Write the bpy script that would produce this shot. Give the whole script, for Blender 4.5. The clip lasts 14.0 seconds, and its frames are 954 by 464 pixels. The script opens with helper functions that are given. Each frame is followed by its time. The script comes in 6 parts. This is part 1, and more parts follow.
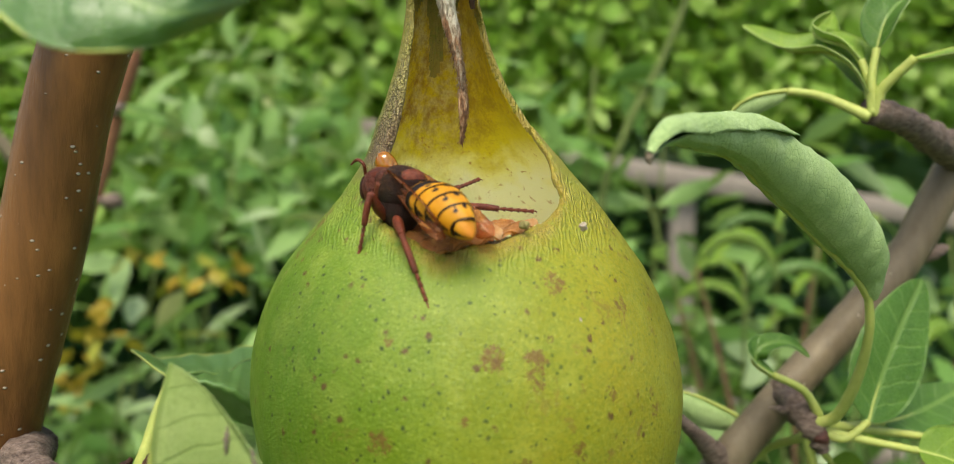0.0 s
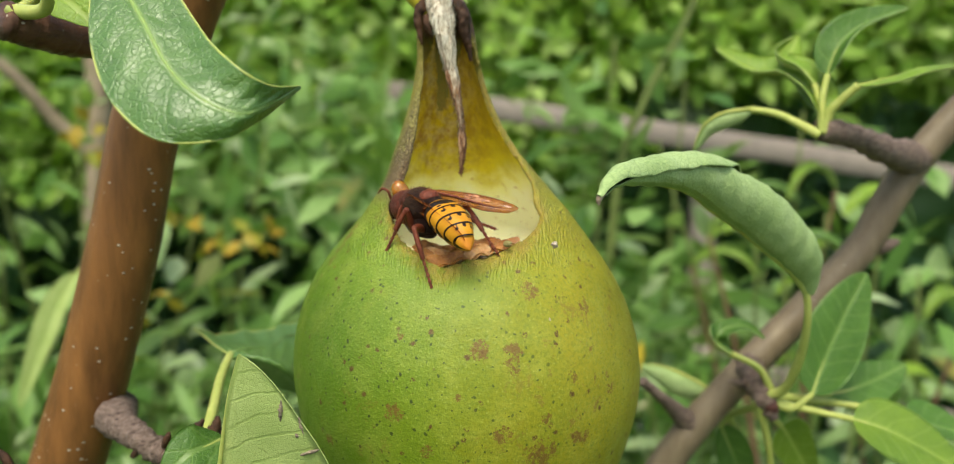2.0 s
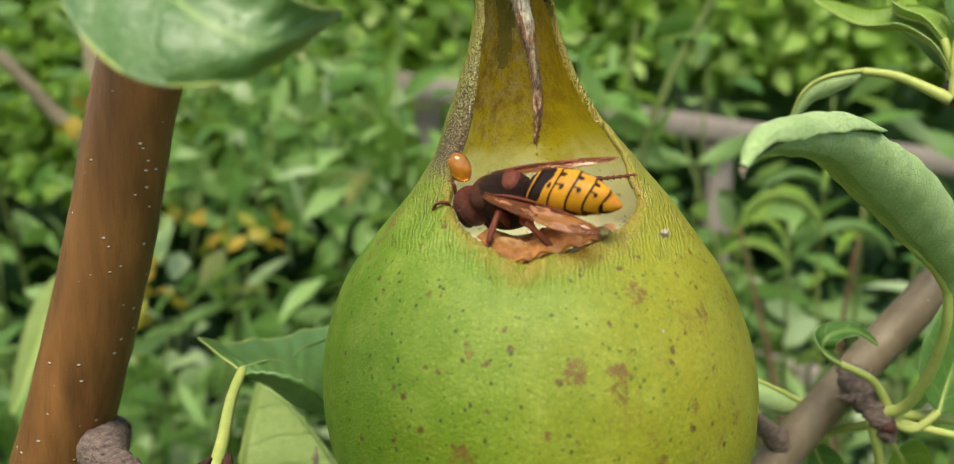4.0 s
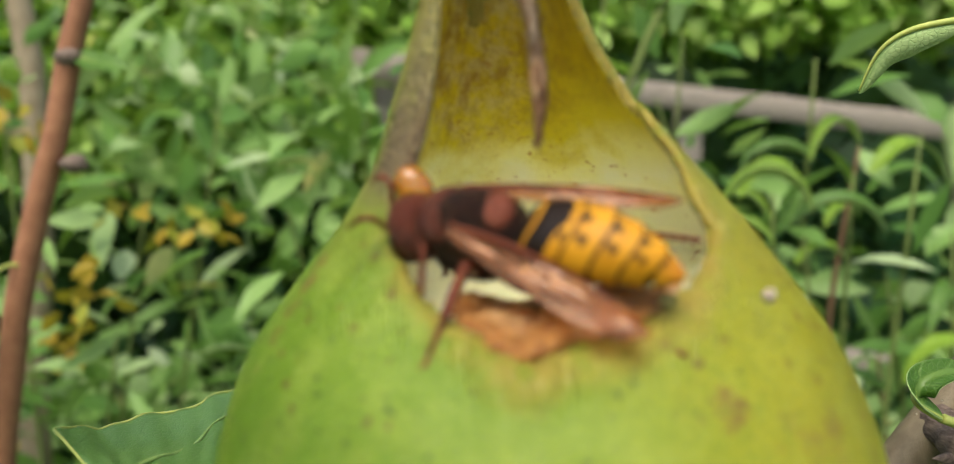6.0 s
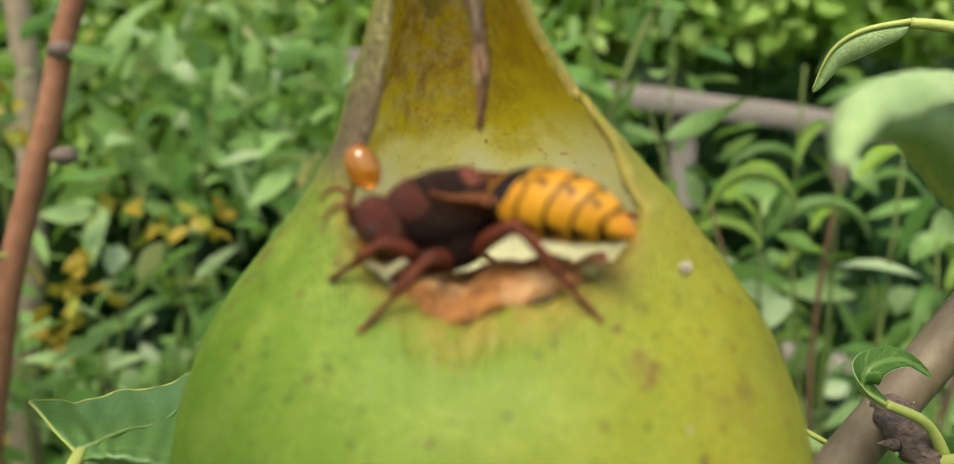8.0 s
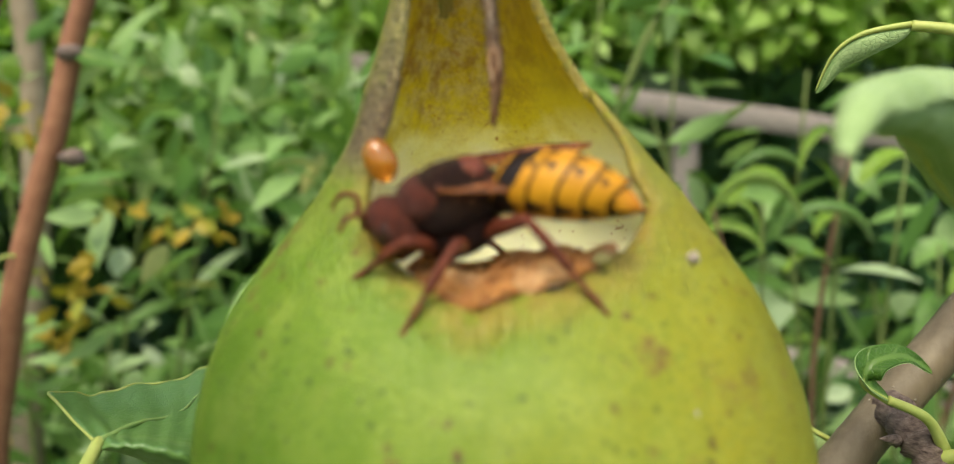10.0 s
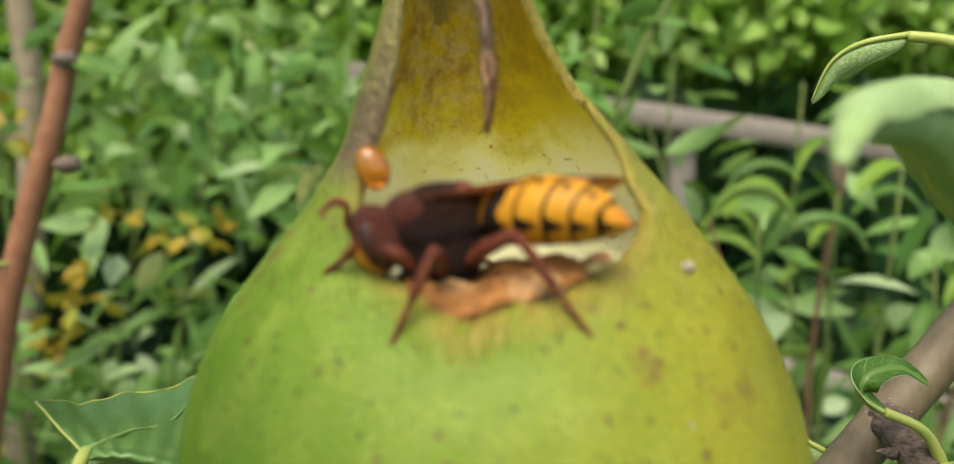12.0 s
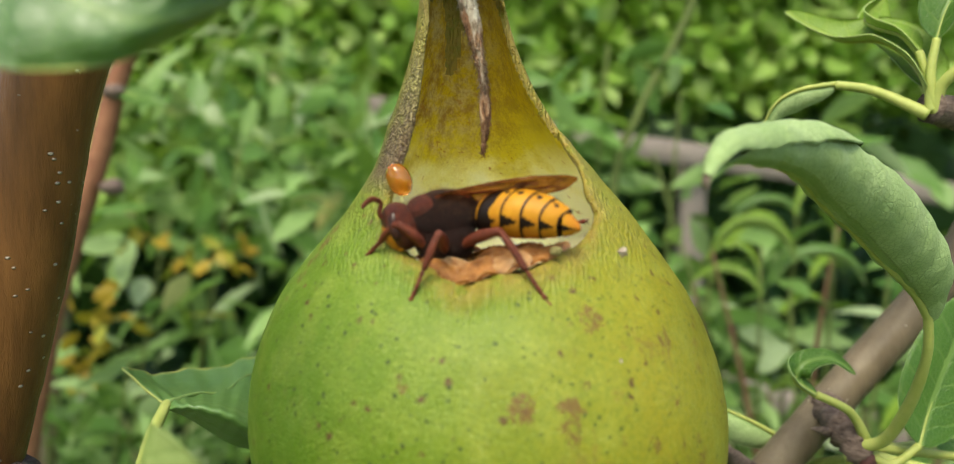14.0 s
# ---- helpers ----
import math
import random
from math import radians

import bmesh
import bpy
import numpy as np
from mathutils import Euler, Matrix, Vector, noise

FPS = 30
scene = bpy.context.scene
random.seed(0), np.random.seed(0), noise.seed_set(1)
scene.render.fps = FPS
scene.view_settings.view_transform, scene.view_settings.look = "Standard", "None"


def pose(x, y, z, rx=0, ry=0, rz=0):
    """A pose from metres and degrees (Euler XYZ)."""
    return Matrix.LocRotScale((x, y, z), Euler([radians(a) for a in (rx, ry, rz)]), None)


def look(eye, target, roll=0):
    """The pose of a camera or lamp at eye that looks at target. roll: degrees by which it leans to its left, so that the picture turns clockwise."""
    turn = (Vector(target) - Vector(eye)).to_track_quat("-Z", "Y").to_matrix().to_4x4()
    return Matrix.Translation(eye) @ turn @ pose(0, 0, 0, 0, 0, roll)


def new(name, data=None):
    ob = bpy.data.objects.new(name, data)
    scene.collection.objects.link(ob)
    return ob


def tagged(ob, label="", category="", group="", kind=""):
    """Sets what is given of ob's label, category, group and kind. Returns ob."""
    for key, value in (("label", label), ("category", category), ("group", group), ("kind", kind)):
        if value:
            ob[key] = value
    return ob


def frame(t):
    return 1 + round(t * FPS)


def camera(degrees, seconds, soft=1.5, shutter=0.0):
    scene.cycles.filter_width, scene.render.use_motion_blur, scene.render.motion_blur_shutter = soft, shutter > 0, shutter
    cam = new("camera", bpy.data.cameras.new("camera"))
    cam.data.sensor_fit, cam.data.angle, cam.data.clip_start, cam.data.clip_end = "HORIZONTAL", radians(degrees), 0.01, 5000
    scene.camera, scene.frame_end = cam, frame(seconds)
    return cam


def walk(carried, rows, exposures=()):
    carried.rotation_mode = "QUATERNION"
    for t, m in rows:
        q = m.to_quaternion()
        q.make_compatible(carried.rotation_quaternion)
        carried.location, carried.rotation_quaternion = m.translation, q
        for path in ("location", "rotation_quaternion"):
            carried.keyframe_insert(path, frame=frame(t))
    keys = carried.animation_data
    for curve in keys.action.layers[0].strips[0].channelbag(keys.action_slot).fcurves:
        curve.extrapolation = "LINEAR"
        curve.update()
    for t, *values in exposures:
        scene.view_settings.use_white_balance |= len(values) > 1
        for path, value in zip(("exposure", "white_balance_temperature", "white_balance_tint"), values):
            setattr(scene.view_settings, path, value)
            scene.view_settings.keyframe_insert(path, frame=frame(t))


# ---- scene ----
cam = camera(62.0, 14.0, soft=0.9)
cam.data.dof.use_dof = True
cam.data.dof.focus_distance = 0.130
cam.data.dof.aperture_fstop = 16.0
PATH = [
    (0, (-0.0007, -0.1320, 1.2998), (0.0217, 1.8630, 1.1462), 0.48),
    (0.5, (0.0063, -0.1552, 1.3169), (-0.0142, 1.8368, 1.1408), -0.10),
    (1, (0.0035, -0.1619, 1.3157), (-0.0459, 1.8201, 1.0558), 0.31),
    (1.5, (0.0007, -0.1596, 1.3126), (-0.0476, 1.8224, 1.0487), 0.41),
    (2, (0.0051, -0.1615, 1.3133), (-0.0421, 1.8215, 1.0475), 0.53),
    (2.5, (0.0035, -0.1595, 1.3090), (-0.0536, 1.8235, 1.0413), 0.95),
    (3, (-0.0050, -0.1515, 1.3044), (-0.0668, 1.8295, 1.0574), 0.98),
    (5.5, (-0.0083, -0.0906, 1.3137), (-0.0171, 1.8804, 0.9701), -1.95),
    (6, (-0.0087, -0.0810, 1.3089), (0.0181, 1.8900, 0.9655), -1.68),
    (6.5, (-0.0087, -0.0799, 1.3070), (0.0241, 1.8911, 0.9640), -1.43),
    (7, (-0.0047, -0.0809, 1.3071), (0.0321, 1.8901, 0.9674), -1.28),
    (7.5, (-0.0036, -0.0839, 1.3071), (0.0371, 1.8871, 0.9688), -0.93),
    (10, (-0.0050, -0.0891, 1.3062), (0.0276, 1.8839, 0.9830), -0.62),
    (10.5, (-0.0041, -0.0871, 1.3052), (0.0297, 1.8859, 0.9828), -0.59),
    (11, (-0.0041, -0.0871, 1.3052), (0.0298, 1.8859, 0.9777), -0.47),
    (11.5, (-0.0044, -0.0862, 1.3031), (0.0283, 1.8868, 0.9816), -0.34),
    (12, (-0.0046, -0.0882, 1.3059), (0.0368, 1.8888, 1.0066), -0.30),
    (12.5, (-0.0019, -0.0933, 1.3017), (0.0393, 1.8907, 1.0556), 0.03),
    (13, (0.0001, -0.1119, 1.3011), (0.0040, 1.8761, 1.0755), 0.58),
    (13.5, (0.0011, -0.1159, 1.3001), (-0.0079, 1.8731, 1.0920), 0.57),
    (14, (-0.0028, -0.1178, 1.3052), (0.0011, 1.8702, 1.0884), 0.47),
]
walk(cam, [(t, look(eye, target, roll)) for t, eye, target, roll in PATH], [(0.0, 0.95, 7050, 2), (14.0, 0.95, 7050, 2)])

# ---- world and light ----
SUN_UP, SUN_ROUND = 60.0, 195.0
world = bpy.data.worlds.new("sky")
scene.world = world
world.use_nodes = True
wn = world.node_tree.nodes
sky = wn.new("ShaderNodeTexSky")
sky.sky_type = "NISHITA"
sky.sun_disc = False
sky.sun_elevation = radians(SUN_UP)
sky.sun_rotation = radians(SUN_ROUND)
sky.dust_density = 3.0
wn["Background"].inputs["Strength"].default_value = 0.125
world.node_tree.links.new(sky.outputs[0], wn["Background"].inputs["Color"])

sun = new("sun", bpy.data.lights.new("sun", "SUN"))
sun.data.energy, sun.data.angle, sun.data.color = 1.9, radians(34), (1.0, 0.96, 0.88)
a, b = radians(SUN_UP), radians(SUN_ROUND)
sun.matrix_world = look((0, 0, 0), (-math.cos(a) * math.sin(b), -math.cos(a) * math.cos(b), -math.sin(a)))


# ---- materials ----
def material(name):
    m = bpy.data.materials.new(name)
    m.use_nodes = True
    nt = m.node_tree
    return m, nt, nt.nodes["Principled BSDF"]


def node(nt, kind, **values):
    n = nt.nodes.new(kind)
    for k, v in values.items():
        n.inputs[k.replace("_", " ")].default_value = v
    return n


def coords(nt, scale=(1, 1, 1), which="Object"):
    c = nt.nodes.new("ShaderNodeTexCoord")
    m = nt.nodes.new("ShaderNodeMapping")
    m.inputs["Scale"].default_value = scale
    nt.links.new(c.outputs[which], m.inputs["Vector"])
    return m.outputs[0]


def noise_of(nt, vector, scale, detail=4, rough=0.55, warp=0.0):
    n = node(nt, "ShaderNodeTexNoise", Scale=scale, Detail=detail, Roughness=rough, Distortion=warp)
    nt.links.new(vector, n.inputs["Vector"])
    return n.outputs["Fac"]


def ramp(nt, value, stops):
    r = nt.nodes.new("ShaderNodeValToRGB")
    while len(r.color_ramp.elements) < len(stops):
        r.color_ramp.elements.new(0.5)
    for e, (at, colour) in zip(r.color_ramp.elements, stops):
        e.position, e.color = at, (*colour, 1) if len(colour) == 3 else (colour[0],) * 3 + (1,)
    nt.links.new(value, r.inputs[0])
    return r.outputs[0]


def grey(nt, value, low, high):
    """0 at low, 1 at high."""
    m = nt.nodes.new("ShaderNodeMapRange")
    m.inputs["From Min"].default_value, m.inputs["From Max"].default_value = low, high
    nt.links.new(value, m.inputs["Value"])
    return m.outputs[0]


def maths(nt, op, x, y=None):
    m = nt.nodes.new("ShaderNodeMath")
    m.operation, m.use_clamp = op, op in ("ADD", "MULTIPLY", "SUBTRACT")
    for i, v in enumerate((x, y)):
        if v is None:
            continue
        if isinstance(v, (int, float)):
            m.inputs[i].default_value = v
        else:
            nt.links.new(v, m.inputs[i])
    return m.outputs[0]


def blend(nt, fac, x, y):
    m = nt.nodes.new("ShaderNodeMix")
    m.data_type = "RGBA"
    for i, v in ((0, fac), (6, x), (7, y)):
        if isinstance(v, tuple):
            m.inputs[i].default_value = (*v, 1)
        elif isinstance(v, (int, float)):
            m.inputs[i].default_value = v
        else:
            nt.links.new(v, m.inputs[i])
    return m.outputs[2]


def bump(nt, bsdf, height, strength=0.3, distance=0.001):
    b = node(nt, "ShaderNodeBump", Strength=strength, Distance=distance)
    nt.links.new(height, b.inputs["Height"])
    nt.links.new(b.outputs[0], bsdf.inputs["Normal"])


def attribute(nt, name):
    n = nt.nodes.new("ShaderNodeAttribute")
    n.attribute_name = name
    return n.outputs["Fac"]


def dots(nt, vector, scale, size, keep=1.0):
    """Round specks: 1 inside a speck. keep: the share of cells that carry one."""
    v = node(nt, "ShaderNodeTexVoronoi", Scale=scale, Randomness=1.0)
    nt.links.new(vector, v.inputs["Vector"])
    spot = grey(nt, v.outputs["Distance"], size, size * 0.55)
    if keep < 1:
        sep = nt.nodes.new("ShaderNodeSeparateColor")
        nt.links.new(v.outputs["Color"], sep.inputs[0])
        spot = maths(nt, "MULTIPLY", spot, maths(nt, "LESS_THAN", sep.outputs[0], keep))
    return spot


def colour(nt, bsdf, socket):
    nt.links.new(socket, bsdf.inputs["Base Color"])


def pear_skin():
    m, nt, p = material("pear_skin")
    v = coords(nt)
    sep = nt.nodes.new("ShaderNodeSeparateXYZ")
    nt.links.new(v, sep.inputs[0])
    side = maths(nt, "ADD", grey(nt, sep.outputs["X"], -0.030, 0.040), maths(nt, "MULTIPLY", noise_of(nt, v, 45, 3), 0.5))
    base = ramp(nt, side, [(0.25, (0.098, 0.190, 0.010)), (0.60, (0.146, 0.210, 0.009)), (0.95, (0.285, 0.258, 0.016))])
    base = blend(nt, maths(nt, "MULTIPLY", grey(nt, noise_of(nt, v, 170, 5, 0.65), 0.45, 0.75), 0.30), base, (0.42, 0.46, 0.09))
    base = blend(nt, maths(nt, "MULTIPLY", grey(nt, noise_of(nt, v, 1500, 5, 0.75), 0.46, 0.60), 0.42), base, (0.095, 0.155, 0.010))
    base = blend(nt, maths(nt, "MULTIPLY", dots(nt, v, 880, 0.20, 0.45), 0.45), base, (0.060, 0.095, 0.010))
    base = blend(nt, maths(nt, "MULTIPLY", dots(nt, v, 1300, 0.30, 0.6), 0.17), base, (0.50, 0.56, 0.16))
    neck = attribute(nt, "neck")
    base = blend(nt, maths(nt, "MULTIPLY", neck, grey(nt, noise_of(nt, v, 260, 6, 0.7), 0.40, 0.62)), base, (0.26, 0.20, 0.045))
    wob = nt.nodes.new("ShaderNodeVectorMath")
    wob.operation = "MULTIPLY_ADD"
    fuzz = node(nt, "ShaderNodeTexNoise", Scale=700.0, Detail=3.0)
    nt.links.new(v, fuzz.inputs["Vector"])
    nt.links.new(fuzz.outputs["Color"], wob.inputs[0])
    wob.inputs[1].default_value = (0.0012, 0.0012, 0.0012)
    nt.links.new(v, wob.inputs[2])
    rough_v = wob.outputs[0]
    base = blend(nt, maths(nt, "MULTIPLY", dots(nt, rough_v, 620, 0.16, 0.75), 0.90), base, (0.055, 0.078, 0.010))
    greener = maths(nt, "MULTIPLY", dots(nt, rough_v, 470, 0.18, 0.85), grey(nt, sep.outputs["X"], 0.060, -0.010))
    base = blend(nt, maths(nt, "MULTIPLY", greener, 0.95), base, (0.030, 0.050, 0.008))
    low = grey(nt, sep.outputs["Z"], 0.062, 0.006)
    specks = maths(nt, "MULTIPLY", dots(nt, rough_v, 330, 0.21, 0.62), grey(nt, noise_of(nt, v, 1500, 5, 0.75), 0.42, 0.50))
    base = blend(nt, maths(nt, "MULTIPLY", specks, 0.95), base, (0.095, 0.045, 0.014))
    patch = maths(nt, "MULTIPLY", grey(nt, noise_of(nt, v, 210, 8, 0.80, 0.4), 0.585, 0.605), maths(nt, "ADD", low, grey(nt, sep.outputs["X"], 0.006, 0.026)))
    base = blend(nt, maths(nt, "MULTIPLY", patch, 0.6), base, (0.19, 0.105, 0.028))
    ragged = maths(nt, "MULTIPLY", grey(nt, noise_of(nt, v, 800, 8, 0.85), 0.36, 0.64), 0.9)
    russet = grey(nt, maths(nt, "MULTIPLY", attribute(nt, "russet"), ragged), 0.34, 0.42)
    base = blend(nt, maths(nt, "MULTIPLY", russet, 0.85), base, (0.150, 0.075, 0.020))
    rim = attribute(nt, "rim")
    edge = maths(nt, "MULTIPLY", grey(nt, rim, 0.62, 0.95), grey(nt, noise_of(nt, v, 500, 5, 0.7), 0.32, 0.52))
    base = blend(nt, maths(nt, "MULTIPLY", edge, 0.85), base, (0.30, 0.215, 0.042))
    band = attribute(nt, "band")
    grains = node(nt, "ShaderNodeTexVoronoi", Scale=2100.0)
    nt.links.new(rough_v, grains.inputs["Vector"])
    grain = grey(nt, grains.outputs["Distance"], 0.75, 0.10)
    olive = grey(nt, maths(nt, "ADD", grey(nt, sep.outputs["Z"], 0.074, 0.110), maths(nt, "MULTIPLY", noise_of(nt, v, 300, 4), 0.4)), 0.35, 0.75)
    dull = ramp(nt, grain, [(0.15, (0.085, 0.052, 0.026)), (0.55, (0.170, 0.118, 0.058)), (0.92, (0.29, 0.22, 0.115))])
    fresh = ramp(nt, grain, [(0.15, (0.13, 0.115, 0.028)), (0.55, (0.25, 0.225, 0.060)), (0.92, (0.44, 0.41, 0.15))])
    crust = blend(nt, olive, dull, fresh)
    crust = blend(nt, attribute(nt, "crown"), crust, ramp(nt, noise_of(nt, v, 420, 6, 0.7), [(0.36, (0.030, 0.014, 0.009)), (0.52, (0.080, 0.036, 0.020)), (0.68, (0.22, 0.12, 0.065))]))
    base = blend(nt, maths(nt, "MULTIPLY", band, grey(nt, noise_of(nt, v, 220, 5, 0.7), 0.22, 0.40)), base, crust)
    colour(nt, p, base)
    p.inputs["Specular IOR Level"].default_value = 0.36
    nt.links.new(grey(nt, noise_of(nt, v, 300, 4), -0.5, 1.75), p.inputs["Roughness"])
    p.inputs["Subsurface Weight"].default_value = 0.12
    p.inputs["Subsurface Radius"].default_value = (0.003, 0.0025, 0.0008)
    p.inputs["Subsurface Scale"].default_value = 1.0
    folds = nt.nodes.new("ShaderNodeTexWave")
    folds.inputs["Scale"].default_value, folds.inputs["Distortion"].default_value = 430, 12.0
    folds.inputs["Detail"].default_value, folds.inputs["Detail Scale"].default_value = 3.0, 1.6
    nt.links.new(coords(nt, (1, 0.6, 0.25)), folds.inputs["Vector"])
    wrinkle = maths(nt, "MULTIPLY", maths(nt, "MULTIPLY", folds.outputs["Fac"], grey(nt, noise_of(nt, v, 260, 4), 0.2, 0.7)), grey(nt, rim, 0.40, 1.0))
    fine = maths(nt, "MULTIPLY", noise_of(nt, v, 1700, 4, 0.65), 0.5)
    rough_band = maths(nt, "MULTIPLY", maths(nt, "MULTIPLY", grain, 0.8), maths(nt, "MAXIMUM", band, maths(nt, "MULTIPLY", edge, 1.0)))
    bump(nt, p, maths(nt, "ADD", maths(nt, "ADD", wrinkle, fine), rough_band), 0.85, 0.0005)
    return m


def pear_flesh():
    m, nt, p = material("pear_flesh")
    v = coords(nt)
    sep = nt.nodes.new("ShaderNodeSeparateXYZ")
    nt.links.new(v, sep.inputs[0])
    height = maths(nt, "ADD", grey(nt, sep.outputs["Z"], 0.060, 0.112), maths(nt, "MULTIPLY", maths(nt, "SUBTRACT", noise_of(nt, v, 120, 4), 0.42), 0.35))
    # flesh colours, with glow through the thin neck wall painted into the yellows
    base = ramp(nt, height, [(0.24, (0.97, 0.95, 0.66)), (0.31, (0.93, 0.89, 0.36)), (0.38, (0.78, 0.66, 0.035)), (0.55, (0.68, 0.49, 0.012)), (0.95, (0.70, 0.46, 0.060))])
    cloudy = maths(nt, "MULTIPLY", grey(nt, noise_of(nt, v, 420, 5, 0.7), 0.42, 0.60), maths(nt, "MULTIPLY", grey(nt, sep.outputs["X"], 0.002, -0.004), grey(nt, height, 0.30, 0.45)))
    base = blend(nt, maths(nt, "MULTIPLY", cloudy, 0.75), base, (0.66, 0.52, 0.22))
    mott = maths(nt, "MULTIPLY", grey(nt, noise_of(nt, coords(nt, (1, 1, 0.6)), 300, 7, 0.78, 0.1), 0.45, 0.60), grey(nt, height, 0.30, 0.50))
    lefty = grey(nt, sep.outputs["X"], 0.006, -0.012)
    base = blend(nt, maths(nt, "MULTIPLY", mott, maths(nt, "ADD", 0.38, maths(nt, "MULTIPLY", lefty, 0.5))), base, (0.27, 0.125, 0.012))
    base = blend(nt, maths(nt, "MULTIPLY", grey(nt, noise_of(nt, v, 210, 5, 0.6), 0.66, 0.70), 0.6), base, (0.46, 0.22, 0.02))
    base = blend(nt, maths(nt, "MULTIPLY", grey(nt, noise_of(nt, v, 480, 5, 0.7, 0.8), 0.625, 0.66), 0.8), base, (0.44, 0.20, 0.02))
    base = blend(nt, maths(nt, "MULTIPLY", grey(nt, noise_of(nt, v, 1500, 4, 0.7), 0.5, 0.7), maths(nt, "MULTIPLY", grey(nt, height, 0.2, 0.5), 0.25)), base, (0.50, 0.36, 0.06))
    base = blend(nt, maths(nt, "MULTIPLY", grey(nt, noise_of(nt, v, 2200, 5, 0.8), 0.50, 0.62), maths(nt, "MULTIPLY", grey(nt, height, 0.25, 0.5), 0.45)), base, (0.36, 0.20, 0.03))
    colour(nt, p, base)
    p.inputs["Roughness"].default_value = 0.6
    p.inputs["Specular IOR Level"].default_value = 0.2
    p.inputs["Subsurface Weight"].default_value = 0.2
    p.inputs["Subsurface Radius"].default_value = (0.004, 0.0035, 0.0015)
    p.inputs["Subsurface Scale"].default_value = 1.0
    bump(nt, p, noise_of(nt, v, 700, 7, 0.75), 0.9, 0.0009)
    return m


def bark(name, light, dark, scale=1.0, rough=0.6, specks=True, streak=6.0, lenticel=(215, 0.15)):
    m, nt, p = material(name)
    v = coords(nt)
    long = coords(nt, (1, 1, 1 / streak))
    base = ramp(nt, noise_of(nt, long, 160 * scale, 6, 0.65), [(0.3, dark), (0.72, light)])
    base = blend(nt, maths(nt, "MULTIPLY", grey(nt, noise_of(nt, v, 55 * scale, 4), 0.5, 0.8), 0.5), base, tuple(0.55 * c for c in light))
    height = noise_of(nt, long, 420 * scale, 6, 0.7)
    if specks:
        pale = dots(nt, coords(nt, (1, 1, 1.5)), lenticel[0] * scale, lenticel[1], 0.8)
        base = blend(nt, maths(nt, "MULTIPLY", pale, 0.85), base, (0.52, 0.45, 0.36))
        height = maths(nt, "ADD", maths(nt, "MULTIPLY", height, 0.4), maths(nt, "MULTIPLY", pale, 0.5))
    colour(nt, p, base)
    p.inputs["Roughness"].default_value = rough
    p.inputs["Specular IOR Level"].default_value = 0.22
    bump(nt, p, height, 0.8, 0.0010)
    return m


